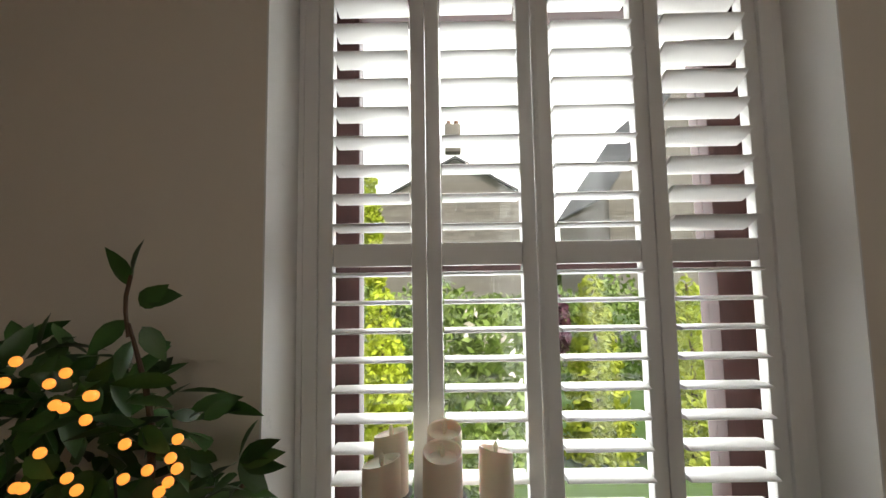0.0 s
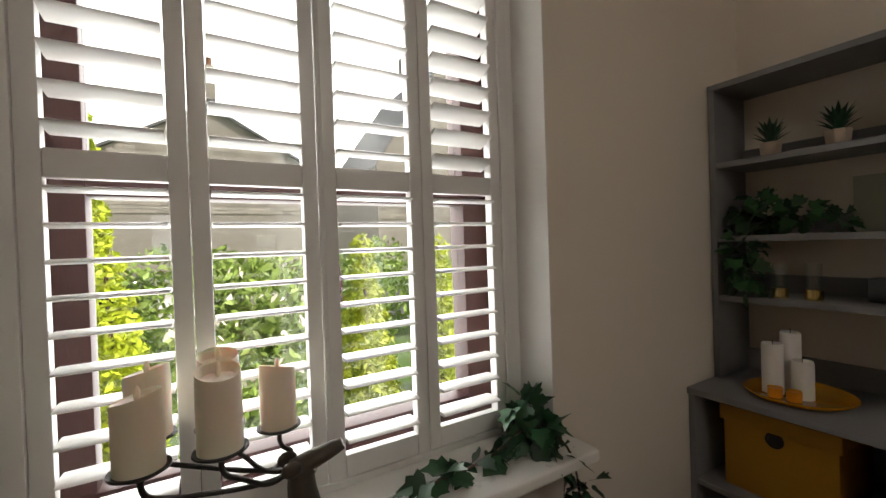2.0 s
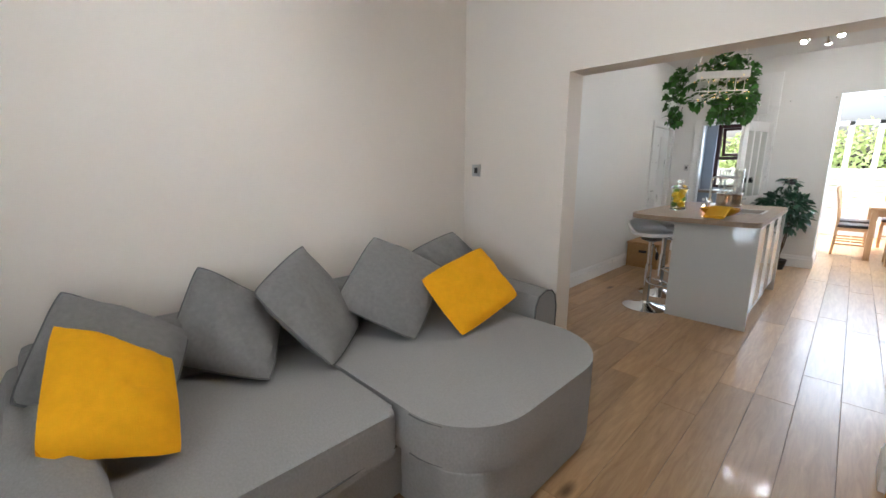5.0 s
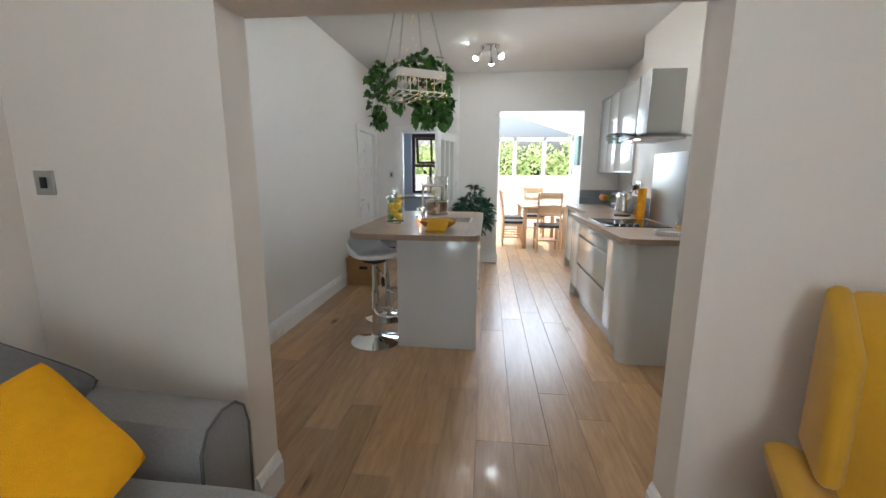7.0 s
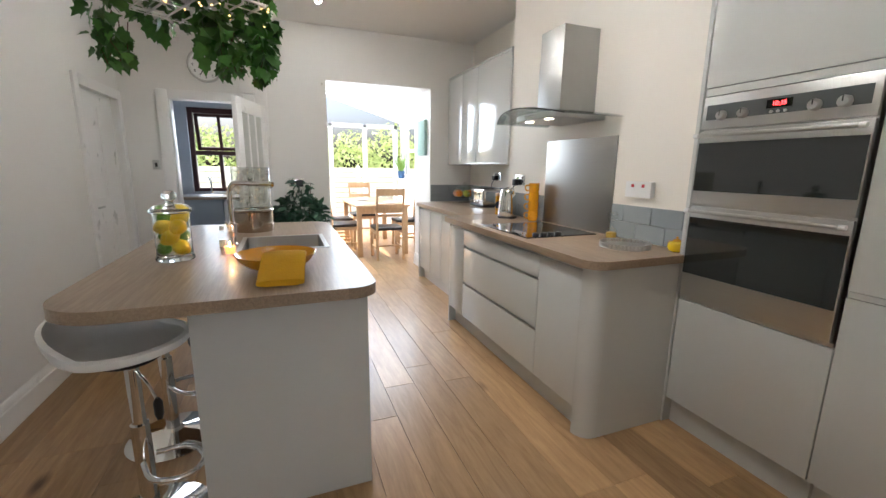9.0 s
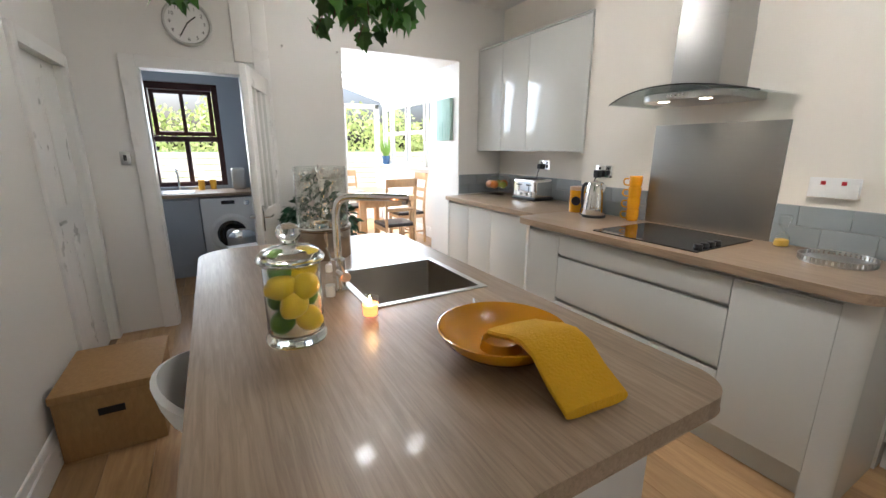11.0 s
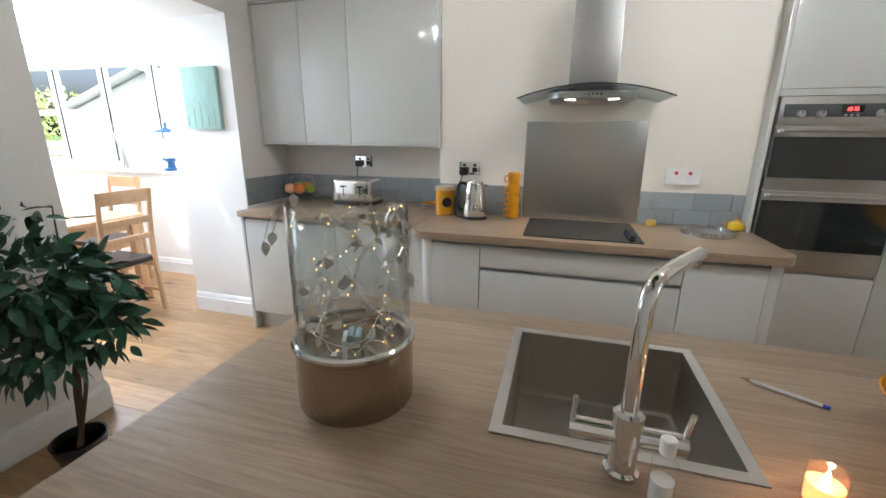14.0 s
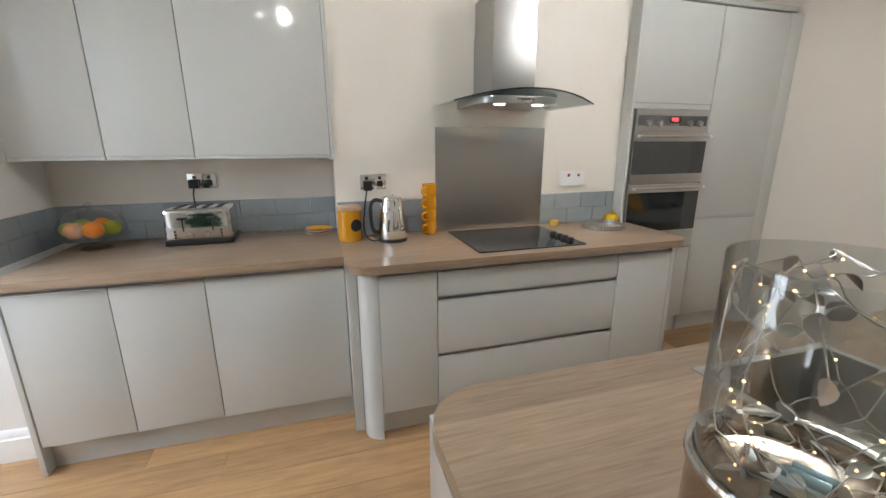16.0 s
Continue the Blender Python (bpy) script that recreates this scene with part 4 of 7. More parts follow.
for ya, yb, s in ((-5.80, -5.716, -1), (-4.06, -3.976, 1)):
    cp = thing("corner_post", "curved light grey corner post", "corner post", (-0.27, (ya + yb) / 2, 0), "curved corner posts")
    if s < 0:
        part("filler_panel", box(-0.852, -0.335, -5.8485, -5.802, 0.0, 0.872, 0.002), UNIT, cp)
    pts = [(XP - 0.085, ya), (XP - 0.085, yb)]
    if s > 0:
        arc = [(XP - 0.085 + 0.085 * math.sin(radians(a)), ya + 0.084 * math.cos(radians(a))) for a in range(0, 91, 9)]
        pts = [(XP - 0.085, ya)] + arc
    else:
        arc = [(XP - 0.085 + 0.085 * math.cos(radians(a)), yb - 0.084 * math.sin(radians(a))) for a in range(0, 91, 9)]
        pts = [(XP - 0.085, yb)] + arc
    part("curved_panel", slab(pts, 0, 0.872), UNIT, cp)
    part("side_panel", box(-0.85, XP - 0.085, min(ya, yb) if s < 0 else yb - 0.018, ya + 0.018 if s < 0 else yb, 0, 0.872), UNIT, cp, smooth=False)
ct = thing("worktop", "oak effect laminate worktop along the hob wall", "worktop", (-0.6, -5.6, 0.875))
part("slab", slab(outline(-1.148, XL + 0.03, -7.22, -5.85, (0, 0.004, 0, 0), 2), 0.875, 0.915, 0.003, 2), WORKTOP, ct)
part("slab", slab(outline(-0.853, XP + 0.03, -5.85, -3.955, (0, 0.09, 0.09, 0), 10), 0.875, 0.915, 0.003, 2), WORKTOP, ct)

# wall cupboards
wc = thing("cupboard_surround", "light grey surround of the wall cupboards", "panel", (-1, -6.57, 1.36))
part("side_panel", box(-1.148, -0.835, -5.865, -5.845, 1.355, 2.352, 0.002), UNIT, wc)
part("side_panel", box(-1.148, -0.835, -7.292, -7.276, 1.355, 2.352, 0.002), UNIT, wc)
part("cornice", box(-1.148, -0.835, -7.276, -5.865, 2.334, 2.352, 0.002), UNIT, wc)
for y0, y1 in ((-7.276, -6.899), (-6.899, -6.522), (-6.522, -5.865)):
    t = thing("wall_cupboard", "light grey gloss handleless wall cupboard", "wall cupboard", (-1, (y0 + y1) / 2, 1.36), "wall cupboards")
    part("carcass", box(-1.148, -0.864, y0 + 0.001, y1 - 0.001, 1.365, 2.33), UNIT, t, smooth=False)
    part("door", box(-0.86, -0.84, y0 + 0.002, y1 - 0.002, 1.383, 2.33, 0.003), UNIT, t)
    part("finger_grip", box(-0.862, -0.844, y0 + 0.003, y1 - 0.003, 1.366, 1.381), UNIT, t)

# tall housing and ovens
XT = -0.766
th = thing("oven_housing", "tall light grey oven housing with cupboards", "tall unit", (-1, -3.67, 0))
part("side_panel", box(-1.32, XT + 0.004, -3.985, -3.965, 0, 2.33, 0.002), UNIT, th)
part("side_panel", box(-1.32, XT - 0.022, -3.334, -3.322, 0, 2.3, 0.002), UNIT, th)
part("top_door", box(XT - 0.02, XT, -3.962, -3.332, 1.690, 2.295, 0.003), UNIT, th)
part("lower_door", box(XT - 0.02, XT, -3.962, -3.332, 0.145, 0.690, 0.003), UNIT, th)
part("grip_rail", box(XT - 0.018, XT - 0.004, -3.96, -3.335, 0.693, 0.711), STEEL, th, smooth=False)
part("grip_rail", box(XT - 0.018, XT - 0.003, -3.96, -3.335, 1.655, 1.687), UNIT, th, smooth=False)
part("plinth", box(XT - 0.06, XT - 0.045, -3.96, -2.735, 0, 0.14), UNIT, th, smooth=False)
part("cornice", box(-1.32, XT + 0.02, -3.985, -2.70, 2.30, 2.335, 0.003), UNIT, th)
part("carcass", box(-1.32, XT - 0.022, -3.96, -3.34, 1.688, 2.30), UNIT_IN, th, smooth=False)
part("carcass", box(-1.32, XT - 0.022, -3.96, -3.335, 0.14, 0.705), UNIT_IN, th, smooth=False)
ff = thing("fridge_housing", "tall light grey fridge housing with two doors", "tall unit", (-1, -3.05, 0))
part("carcass", box(-1.32, XT - 0.022, -3.32, -2.73, 0.14, 2.3), UNIT_IN, ff, smooth=False)
part("upper_door", box(XT - 0.02, XT, -3.328, -2.735, 0.915, 2.295, 0.003), UNIT, ff)
part("lower_door", box(XT - 0.02, XT, -3.328, -2.735, 0.145, 0.890, 0.003), UNIT, ff)
part("grip_rail", box(XT - 0.018, XT - 0.004, -3.325, -2.74, 0.892, 0.913), UNIT_IN, ff, smooth=False)
part("filler", box(-1.32, XT - 0.002, -2.73, -2.612, 0, 2.30, 0.002), UNIT, ff)

ov = thing("double_oven", "stainless steel double oven with dark glass doors", "oven", (-1, -3.65, 0.713))
YA, YB = -3.952, -3.342
part("body", box(-1.25, XT - 0.005, YA, YB, 0.713, 1.650), STEEL_H, ov, smooth=False)
cp = part("control_panel", box(XT - 0.005, XT + 0.012, YA, YB, 1.508, 1.650, 0.003), STEEL_H, ov)
part("control_strip", box(XT + 0.0125, XT + 0.0145, YA + 0.02, YB - 0.02, 1.548, 1.612), mat("dark_strip", (0.10, 0.11, 0.11), 0.2), cp, smooth=False)
for y in (-3.858, -3.768, -3.517, -3.430):
    k = part("knob", lathe([(0.021, 0), (0.021, 0.012), (0.017, 0.02), (0.015, 0.022)], 24, m=pose(XT + 0.0145, y, 1.563, 0, 90, 0)), STEEL, cp)
    part("pointer", box(XT + 0.034, XT + 0.0375, y - 0.002, y + 0.002, 1.563, 1.581), BLACK, k, smooth=False)
for y in (-3.662, -3.637, -3.612):
    part("button", lathe([(0.006, 0), (0.006, 0.005)], 12, m=pose(XT + 0.0145, y, 1.556, 0, 90, 0)), STEEL, cp)
part("display", box(XT + 0.0145, XT + 0.016, -3.682, -3.592, 1.570, 1.602), BLACK_GLASS, cp, smooth=False)
for za, zb, gz0, gz1 in ((1.172, 1.500, 1.232, 1.448), (0.715, 1.160, 0.835, 1.108)):
    d = part("oven_door", box(XT - 0.003, XT + 0.014, YA, YB, za, zb, 0.003), STEEL_H, ov)
    part("door_glass", box(XT + 0.0145, XT + 0.017, YA + 0.004, YB - 0.004, gz0, gz1), OVEN_GLASS, d, smooth=False)
    part("handle", rod((XT + 0.05, YA + 0.02, zb - 0.022), (XT + 0.05, YB - 0.02, zb - 0.022), 0.0085, 14), STEEL, d)
    for y in (YA + 0.06, YB - 0.06):
        part("handle_post", rod((XT + 0.012, y, zb - 0.022), (XT + 0.05, y, zb - 0.022), 0.006), STEEL, d)
    for y in (YA + 0.012, YB - 0.012):
        part("handle_cap", rod((XT + 0.05, y - 0.01, zb - 0.022), (XT + 0.05, y + 0.01, zb - 0.022), 0.0098, 14), PLASTIC_WHITE, d)

# cooker hood
hd = thing("cooker_hood", "stainless chimney cooker hood with curved glass canopy", "cooker hood", (-0.65, -4.91, 1.6))
part("chimney", box(-0.853, -0.584, -5.030, -4.790, 1.69, 2.19, 0.002), HOOD_STEEL, hd)
part("chimney_sleeve", box(-0.853, -0.580, -5.034, -4.786, 1.69, 2.02, 0.002), HOOD_STEEL, hd)
part("body", slab(outline(-0.853, -0.44, -5.135, -4.685, (0, 0.10, 0.10, 0), 8), 1.632, 1.668, 0.006, 2), STEEL_H, hd)
own = bmesh.new()
n = 24
top_, bot_ = [], []
for i in range(n + 1):
    u = -1 + 2 * i / n
    y = -4.91 + 0.385 * u
    z = 1.69 - 0.055 * u * u
    row_t, row_b = [], []
    for x in (-0.853, -0.6, -0.42 + 0.10 * (1 - u * u)):
        row_t.append(own.verts.new((x, y, z + 0.003)))
        row_b.append(own.verts.new((x, y, z - 0.003)))
    top_.append(row_t), bot_.append(row_b)
for i in range(n):
    for k in range(2):
        own.faces.new((top_[i][k], top_[i + 1][k], top_[i + 1][k + 1], top_[i][k + 1]))
        own.faces.new((bot_[i][k], bot_[i][k + 1], bot_[i + 1][k + 1], bot_[i + 1][k]))
    own.faces.new((top_[i][2], top_[i + 1][2], bot_[i + 1][2], bot_[i][2]))
part("glass_canopy", own, clear("smoked_canopy_glass", (0.62, 0.66, 0.66)), hd, "curved tinted glass canopy")
own = bmesh.new()
tube([(-0.42 + 0.10 * (1 - u * u), -4.91 + 0.385 * u, 1.69 - 0.055 * u * u) for u in [-1 + i / 16 for i in range(33)]], 0.0038, 6, bm=own)
part("glass_edge", own, BLACK, hd)
for y in (-5.02, -4.80):
    part("hood_lamp", lathe([(0.028, 0), (0.028, 0.004)], 20, (-0.515, y, 1.6305)), HOOD_LIGHT, hd, "lit round hood lamp")
    lamp("hood_bulb", "SPOT", look((-0.515, y, 1.626), (-0.56, y, 0.9)), 2.2, (1, 0.80, 0.58), radius=0.025, cone=radians(120))
for i in range(5):
    y = -4.95 + 0.02 * i
    part("button", lathe([(0.006, 0), (0.006, 0.004)], 12, m=pose(-0.4405, y, 1.652, 0, 90, 0)), CHROME, hd)
sp = thing("splashback", "brushed stainless steel splashback behind the hob", "splashback", (-0.85, -4.91, 0.915))
part("sheet", box(-0.853, -0.846, -5.27, -4.555, 0.9155, 1.53, 0.001), SPLASH_STEEL, sp)
hb = thing("hob", "black glass electric hob with four knobs", "hob", (-0.5, -4.91, 0.915))
part("glass", slab(outline(-0.79, -0.27, -5.21, -4.60, (0.008,) * 4, 3), 0.9155, 0.922, 0.002), BLACK_GLASS, hb)
for i in range(4):
    part("knob", lathe([(0.021, 0), (0.021, 0.014), (0.017, 0.018)], 20, (-0.36 - 0.055 * i, -4.645, 0.922)), BLACK, hb)

# ---- wall tiles, sockets and trims ----
def lettering(text, size, m, material, parent):
    cu = bpy.data.curves.new("text", "FONT")
    cu.body, cu.size, cu.align_x, cu.align_y = text, size, "CENTER", "CENTER"
    tmp = bpy.data.objects.new("text", cu)
    me = bpy.data.meshes.new_from_object(tmp)
    bpy.data.objects.remove(tmp)
    own = bmesh.new()
    own.from_mesh(me)
    own.transform(m)
    return part("digits", own, material, parent, smooth=False)


FACE_E = Matrix(((0, 0, 1, 0), (1, 0, 0, 0), (0, 1, 0, 0), (0, 0, 0, 1)))     # text upright, read from +x
FACE_N = pose(0, 0, 0, 90, 0, 180)                                              # text upright, read from +y
lettering("10:35", 0.024, Matrix.Translation((XT + 0.0164, -3.637, 1.586)) @ FACE_E, LED_RED, [o for o in ov.children if o.name.startswith("control")][0])


def socket(loc, normal, mats, w=0.148, h=0.086, label="brushed chrome double socket", rocker=None):
    t = thing("socket", label, "socket", loc, "wall sockets")
    face, dark = mats
    m = Matrix.Translation(loc) @ {"x": FACE_E, "y": FACE_N}[normal]
    part("plate", box(-w / 2, w / 2, -h / 2, h / 2, 0, 0.008, 0.002, m=m), face, t)
    for s in ((-0.037, 0.037) if w > 0.1 else (0,)):
        part("insert", box(s - 0.016, s + 0.016, -0.026, 0.006, 0.008, 0.0095, m=m), dark, t, smooth=False)
        part("rocker", box(s - 0.009, s + 0.009, 0.012, 0.03, 0.008, 0.011, 0.001, m=m), rocker or dark, t)
    return m, t


m, t = socket((-1.149, -6.58, 1.235), "x", (CHROME, BLACK))
pl = thing("plug", "black plug and flex of the toaster", "plug", (-1.12, -6.63, 1.22))
part("body", box(-1.139, -1.105, -6.645, -6.595, 1.195, 1.245, 0.008, 3), BLACK, pl)
part("flex", tube([(-1.12, -6.62, 1.2), (-1.10, -6.625, 1.16), (-1.09, -6.62, 1.10)], 0.004, 8, smooth_n=2), CABLE, pl)
m, t = socket((-0.854, -5.64, 1.227), "x", (CHROME, BLACK))
pl = thing("plug", "black plug and looped flex of the kettle", "plug", (-0.82, -5.68, 1.21))
part("body", box(-0.844, -0.805, -5.70, -5.65, 1.18, 1.235, 0.008, 3), BLACK, pl)
part("flex", tube([(-0.82, -5.68, 1.19), (-0.79, -5.70, 1.10), (-0.74, -5.72, 0.98), (-0.70, -5.70, 0.925), (-0.66, -5.66, 0.921), (-0.68, -5.60, 0.925)], 0.004, 8, smooth_n=3), CABLE, pl)
m, t = socket((-0.826, -4.34, 1.215), "x", (PLASTIC_WHITE, PLASTIC_WHITE), w=0.18, h=0.09, label="white cooker switch with red rockers", rocker=RED)
part("pattress", box(-0.8535, -0.8265, -4.428, -4.252, 1.1715, 1.2585, 0.004), PLASTIC_WHITE, t)
m, t = socket((0.93, -7.299, 1.15), "y", (CHROME, BLACK))
pl = thing("plug", "black adaptor plugged in by the tree", "plug", (0.90, -7.25, 1.14))
part("body", box(0.86, 0.93, -7.289, -7.23, 1.105, 1.175, 0.008, 3), BLACK, pl)
part("flex", tube([(0.9, -7.25, 1.11), (0.98, -7.2, 0.9), (1.02, -7.15, 0.62), (0.95, -7.1, 0.5), (0.88, -7.05, 0.52)], 0.004, 6, smooth_n=3), CABLE, pl)
sw = thing("thermostat_switch", "square steel wall switch with a dark rocker", "switch", (2.30, -2.44, 1.305))
part("plate", box(2.262, 2.338, -2.439, -2.431, 1.262, 1.348, 0.002), STEEL, sw)
part("rocker", box(2.288, 2.312, -2.431, -2.426, 1.285, 1.325, 0.001), BLACK, sw)

# door on the kitchen's long wall and the utility doorway
ld = solid("door_1", box(2.46, 2.50, -7.20, -6.44, 0.005, 1.895, 0.002), GLOSS_WHITE, "white painted four panel door, shut", "door")
for y0, y1 in ((-7.12, -6.86), (-6.78, -6.52)):
    for z0, z1 in ((0.2, 0.85), (1.05, 1.78)):
        part("panel", box(2.452, 2.462, y0, y1, z0, z1, 0.006), GLOSS_WHITE, ld)
part("door_handle", rod((2.42, -6.52, 0.98), (2.42, -6.62, 0.98), 0.009), STEEL, ld)


def architrave(name, pts, w, d):
    """Moulded door surround from boxes given as (x0,x1,y0,y1,z0,z1)."""
    own = bmesh.new()
    for p in pts:
        box(*p, 0.006, bm=own)
    return solid(name, own, GLOSS_WHITE, "white moulded door surround", "trim")


architrave("trim_1", [(2.40, 2.425, -6.44, -6.36, 0, 1.97), (2.40, 2.425, -7.285, -7.205, 0, 1.97), (2.40, 2.425, -7.205, -6.44, 1.89, 1.97)], 0, 0)
architrave("trim_2", [(1.28, 1.375, -7.3, -7.272, 0, 2.02), (2.035, 2.13, -7.3, -7.272, 0, 2.02), (1.375, 2.035, -7.3, -7.272, 1.935, 2.02), (1.37, 1.385, -7.44, -7.3, 0, 1.94), (2.025, 2.04, -7.44, -7.3, 0, 1.94)], 0, 0)
architrave("trim_3", [(1.165, 1.279, -7.3, -7.262, 0, 2.56), (1.279, 1.41, -7.3, -7.262, 2.03, 2.56)], 0, 0)
DL = pose(1.205, -7.262, 0, 0, 0, 72)      # hinge at the boxed jamb, leaf swung into the kitchen
ud = solid("door_2", box(0, 0.105, -0.02, 0.02, 0.008, 1.91, 0.002, m=DL), GLOSS_WHITE, "white half glazed door standing open into the kitchen", "door")
part("stile", box(0.575, 0.68, -0.02, 0.02, 0.008, 1.91, 0.002, m=DL), GLOSS_WHITE, ud)
for z0, z1 in ((0.008, 0.21), (0.80, 0.95), (1.79, 1.91)):
    part("rail", box(0.106, 0.574, -0.0195, 0.0195, z0, z1, 0.002, m=DL), GLOSS_WHITE, ud)
part("panel", box(0.106, 0.574, -0.009, 0.009, 0.21, 0.80, m=DL), GLOSS_WHITE, ud, smooth=False)
part("pane", box(0.106, 0.574, -0.004, 0.004, 0.95, 1.79, m=DL), mat("patterned_mirror_glass", (0.7, 0.72, 0.7), 0.08, metal=1), ud, "mirrored patterned glass", smooth=False)
for u in (0.26, 0.42):
    part("glazing_bar", box(u - 0.009, u + 0.009, -0.014, 0.014, 0.951, 1.789, 0.003, m=DL), GLOSS_WHITE, ud)
for s_ in (-1, 1):
    part("handle_plate", box(0.61, 0.65, 0.0205 if s_ > 0 else -0.0255, 0.0255 if s_ > 0 else -0.0205, 0.82, 1.0, 0.001, m=DL), CHROME, ud)
    part("door_handle", tube([DL @ Vector(p) for p in ((0.63, s_ * 0.024, 0.92), (0.63, s_ * 0.062, 0.92), (0.615, s_ * 0.068, 0.92), (0.53, s_ * 0.068, 0.92))], 0.008, 10, smooth_n=1), CHROME, ud)
us2 = thing("light_switch", "small steel light switch beside the utility door", "switch", (2.19, -7.3, 1.33))
part("plate", box(2.16, 2.22, -7.299, -7.291, 1.275, 1.365, 0.002), STEEL, us2)
part("rocker", box(2.18, 2.20, -7.291, -7.286, 1.30, 1.34, 0.001), BLACK, us2)
for x in (1.06, 0.62):
    hk = thing("wall_hook", "small chrome hook on the white wall", "hook", (x, -7.3, 2.17), "wall hooks")
    part("stem", rod((x, -7.3, 2.17), (x, -7.27, 2.175), 0.006), CHROME, hk)
    part("tip", ball((x, -7.268, 2.178), 0.010), CHROME, hk)
ck = thing("wall_clock", "round metal wall clock above the utility door", "clock", (1.69, -7.3, 2.26))
part("rim", lathe([(0.155, 0), (0.155, 0.03), (0.145, 0.036), (0.135, 0.03), (0.135, 0.01)], 40, m=Matrix.Translation((1.69, -7.3, 2.26)) @ FACE_N), STEEL, ck)
fc = part("face", lathe([(0.136, 0), (0.136, 0.012)], 40, m=Matrix.Translation((1.69, -7.3, 2.26)) @ FACE_N), PLASTIC_WHITE, ck)
for i in range(12):
    a = 2 * math.pi * i / 12
    lettering(str(i or 12), 0.034, Matrix.Translation((1.69 - 0.108 * math.sin(a), -7.2865, 2.26 + 0.108 * math.cos(a))) @ FACE_N, BLACK, fc)
for a, l in ((-50, 0.075), (150, 0.1)):
    part("hand_pointer", box(-0.004, 0.004, 0, l, 0.014, 0.016, m=Matrix.Translation((1.69, -7.3, 2.26)) @ FACE_N @ pose(0, 0, 0, 0, 0, a)), BLACK, ck, smooth=False)

# ---- spotlights ----
def spot_fitting(loc, heads):
    x, y, z = loc
    t = thing("ceiling_light", "chrome ceiling fitting with three lit spot bulbs", "ceiling light", loc, "ceiling spot fittings")
    part("plate", lathe([(0.11, -0.022), (0.115, -0.01), (0.115, 0.0)], 36, loc), CHROME, t)
    for turn, slope, watts, cone in heads:
        a = radians(turn)
        p = Vector((x + 0.075 * math.cos(a), y + 0.075 * math.sin(a), z - 0.02))
        q = p + Vector((0.045 * math.cos(a), 0.045 * math.sin(a), -0.075))
        arm = part("arm", rod(p, q, 0.008), CHROME, t)
        e = q + Vector((0.045 * math.cos(a), 0.045 * math.sin(a), -0.045))
        part("spot_head", rod(q, e, 0.02, 20, r2=0.032), CHROME, t)
        part("bulb", ball(tuple(e), 0.03), BULB, t, "glowing round bulb")
        e2 = e + Vector((0.05 * math.cos(a), 0.05 * math.sin(a), -0.05))
        lamp("spot_bulb", "SPOT", look(e2, e2 + Vector((math.cos(a), math.sin(a), slope))), watts, (1, 0.93, 0.84), radius=0.06, cone=radians(cone))


spot_fitting((0.74, -6.07, H), ((20, -1.0, 6.0, 150), (262, -1.2, 2.5, 150), (140, -1.0, 6.0, 150)))
# unseen fitting, added only to brighten the hob wall and tall units
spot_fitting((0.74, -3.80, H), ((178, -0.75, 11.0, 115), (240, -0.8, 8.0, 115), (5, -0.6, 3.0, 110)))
spot_fitting((0.85, -1.15, H), ((58, -1.1, 7.5, 150), (150, -1.3, 3.5, 150), (270, -1.3, 2.0, 150)))

# ---- hanging ivy rack ----
ivy_me = [leaf_mesh("ivy_leaf", IVY, 0.06, 0.06, ivy=True), leaf_mesh("ivy_leaf_wide", IVY, 0.05, 0.064, ivy=True)]
rk = thing("hanging_rack", "white wooden rack hung from the ceiling on chains", "hanging rack", (1.38, -4.72, 1.9))
K = pose(1.38, -4.72, 0.10, 0, 0, 30)      # the rack hangs askew over the island
W2, D2 = 0.20, 0.24
for y in (-D2, D2):
    part("board", box(-W2, W2, y - 0.01, y + 0.01, 1.995, 2.055, 0.003, m=K), PLASTIC_WHITE, rk)
    part("rail", box(-W2, W2, y - 0.005, y + 0.005, 1.885, 1.895, 0.001, m=K), PLASTIC_WHITE, rk)
for x in (-W2, W2):
    part("board", box(x - 0.008, x + 0.008, -D2, D2, 1.995, 2.055, 0.003, m=K), PLASTIC_WHITE, rk)
    part("rail", box(x - 0.004, x + 0.004, -D2, D2, 1.885, 1.895, 0.001, m=K), PLASTIC_WHITE, rk)
for i in range(6):
    x = -0.17 + 0.068 * i
    part("slat", box(x - 0.003, x + 0.003, -D2, D2, 1.868, 1.874, m=K), PLASTIC_WHITE, rk, smooth=False)
    part("strut", box(x - 0.0025, x + 0.0025, D2 - 0.004, D2 + 0.004, 1.87, 2.0, m=K), PLASTIC_WHITE, rk, smooth=False)
for y in (-0.2, 0.0, 0.2):
    part("slat", box(-W2, W2, y - 0.003, y + 0.003, 1.865, 1.868, m=K), PLASTIC_WHITE, rk, smooth=False)
link = link_mesh("chain_link", tube([(0.006 * math.cos(a), 0, 0.011 * math.sin(a)) for a in [k * math.pi / 5 for k in range(11)]], 0.0018, 5), STEEL)
for x in (-W2, W2):
    for y in (-D2, D2):
        p, q = K @ Vector((x, y, 2.05)), K @ Vector((x * 0.45, y * 0.45, H - 0.1))
        for k in range(28):
            o = new("chain_link", link)
            o.parent = rk
            o.matrix_basis = Matrix.Translation(p.lerp(q, (k + 0.5) / 28) - BASE[rk]) @ pose(0, 0, 0, 0, 0, 90 * (k % 2) + 20)
            o.scale = (1, 1, 1.25)
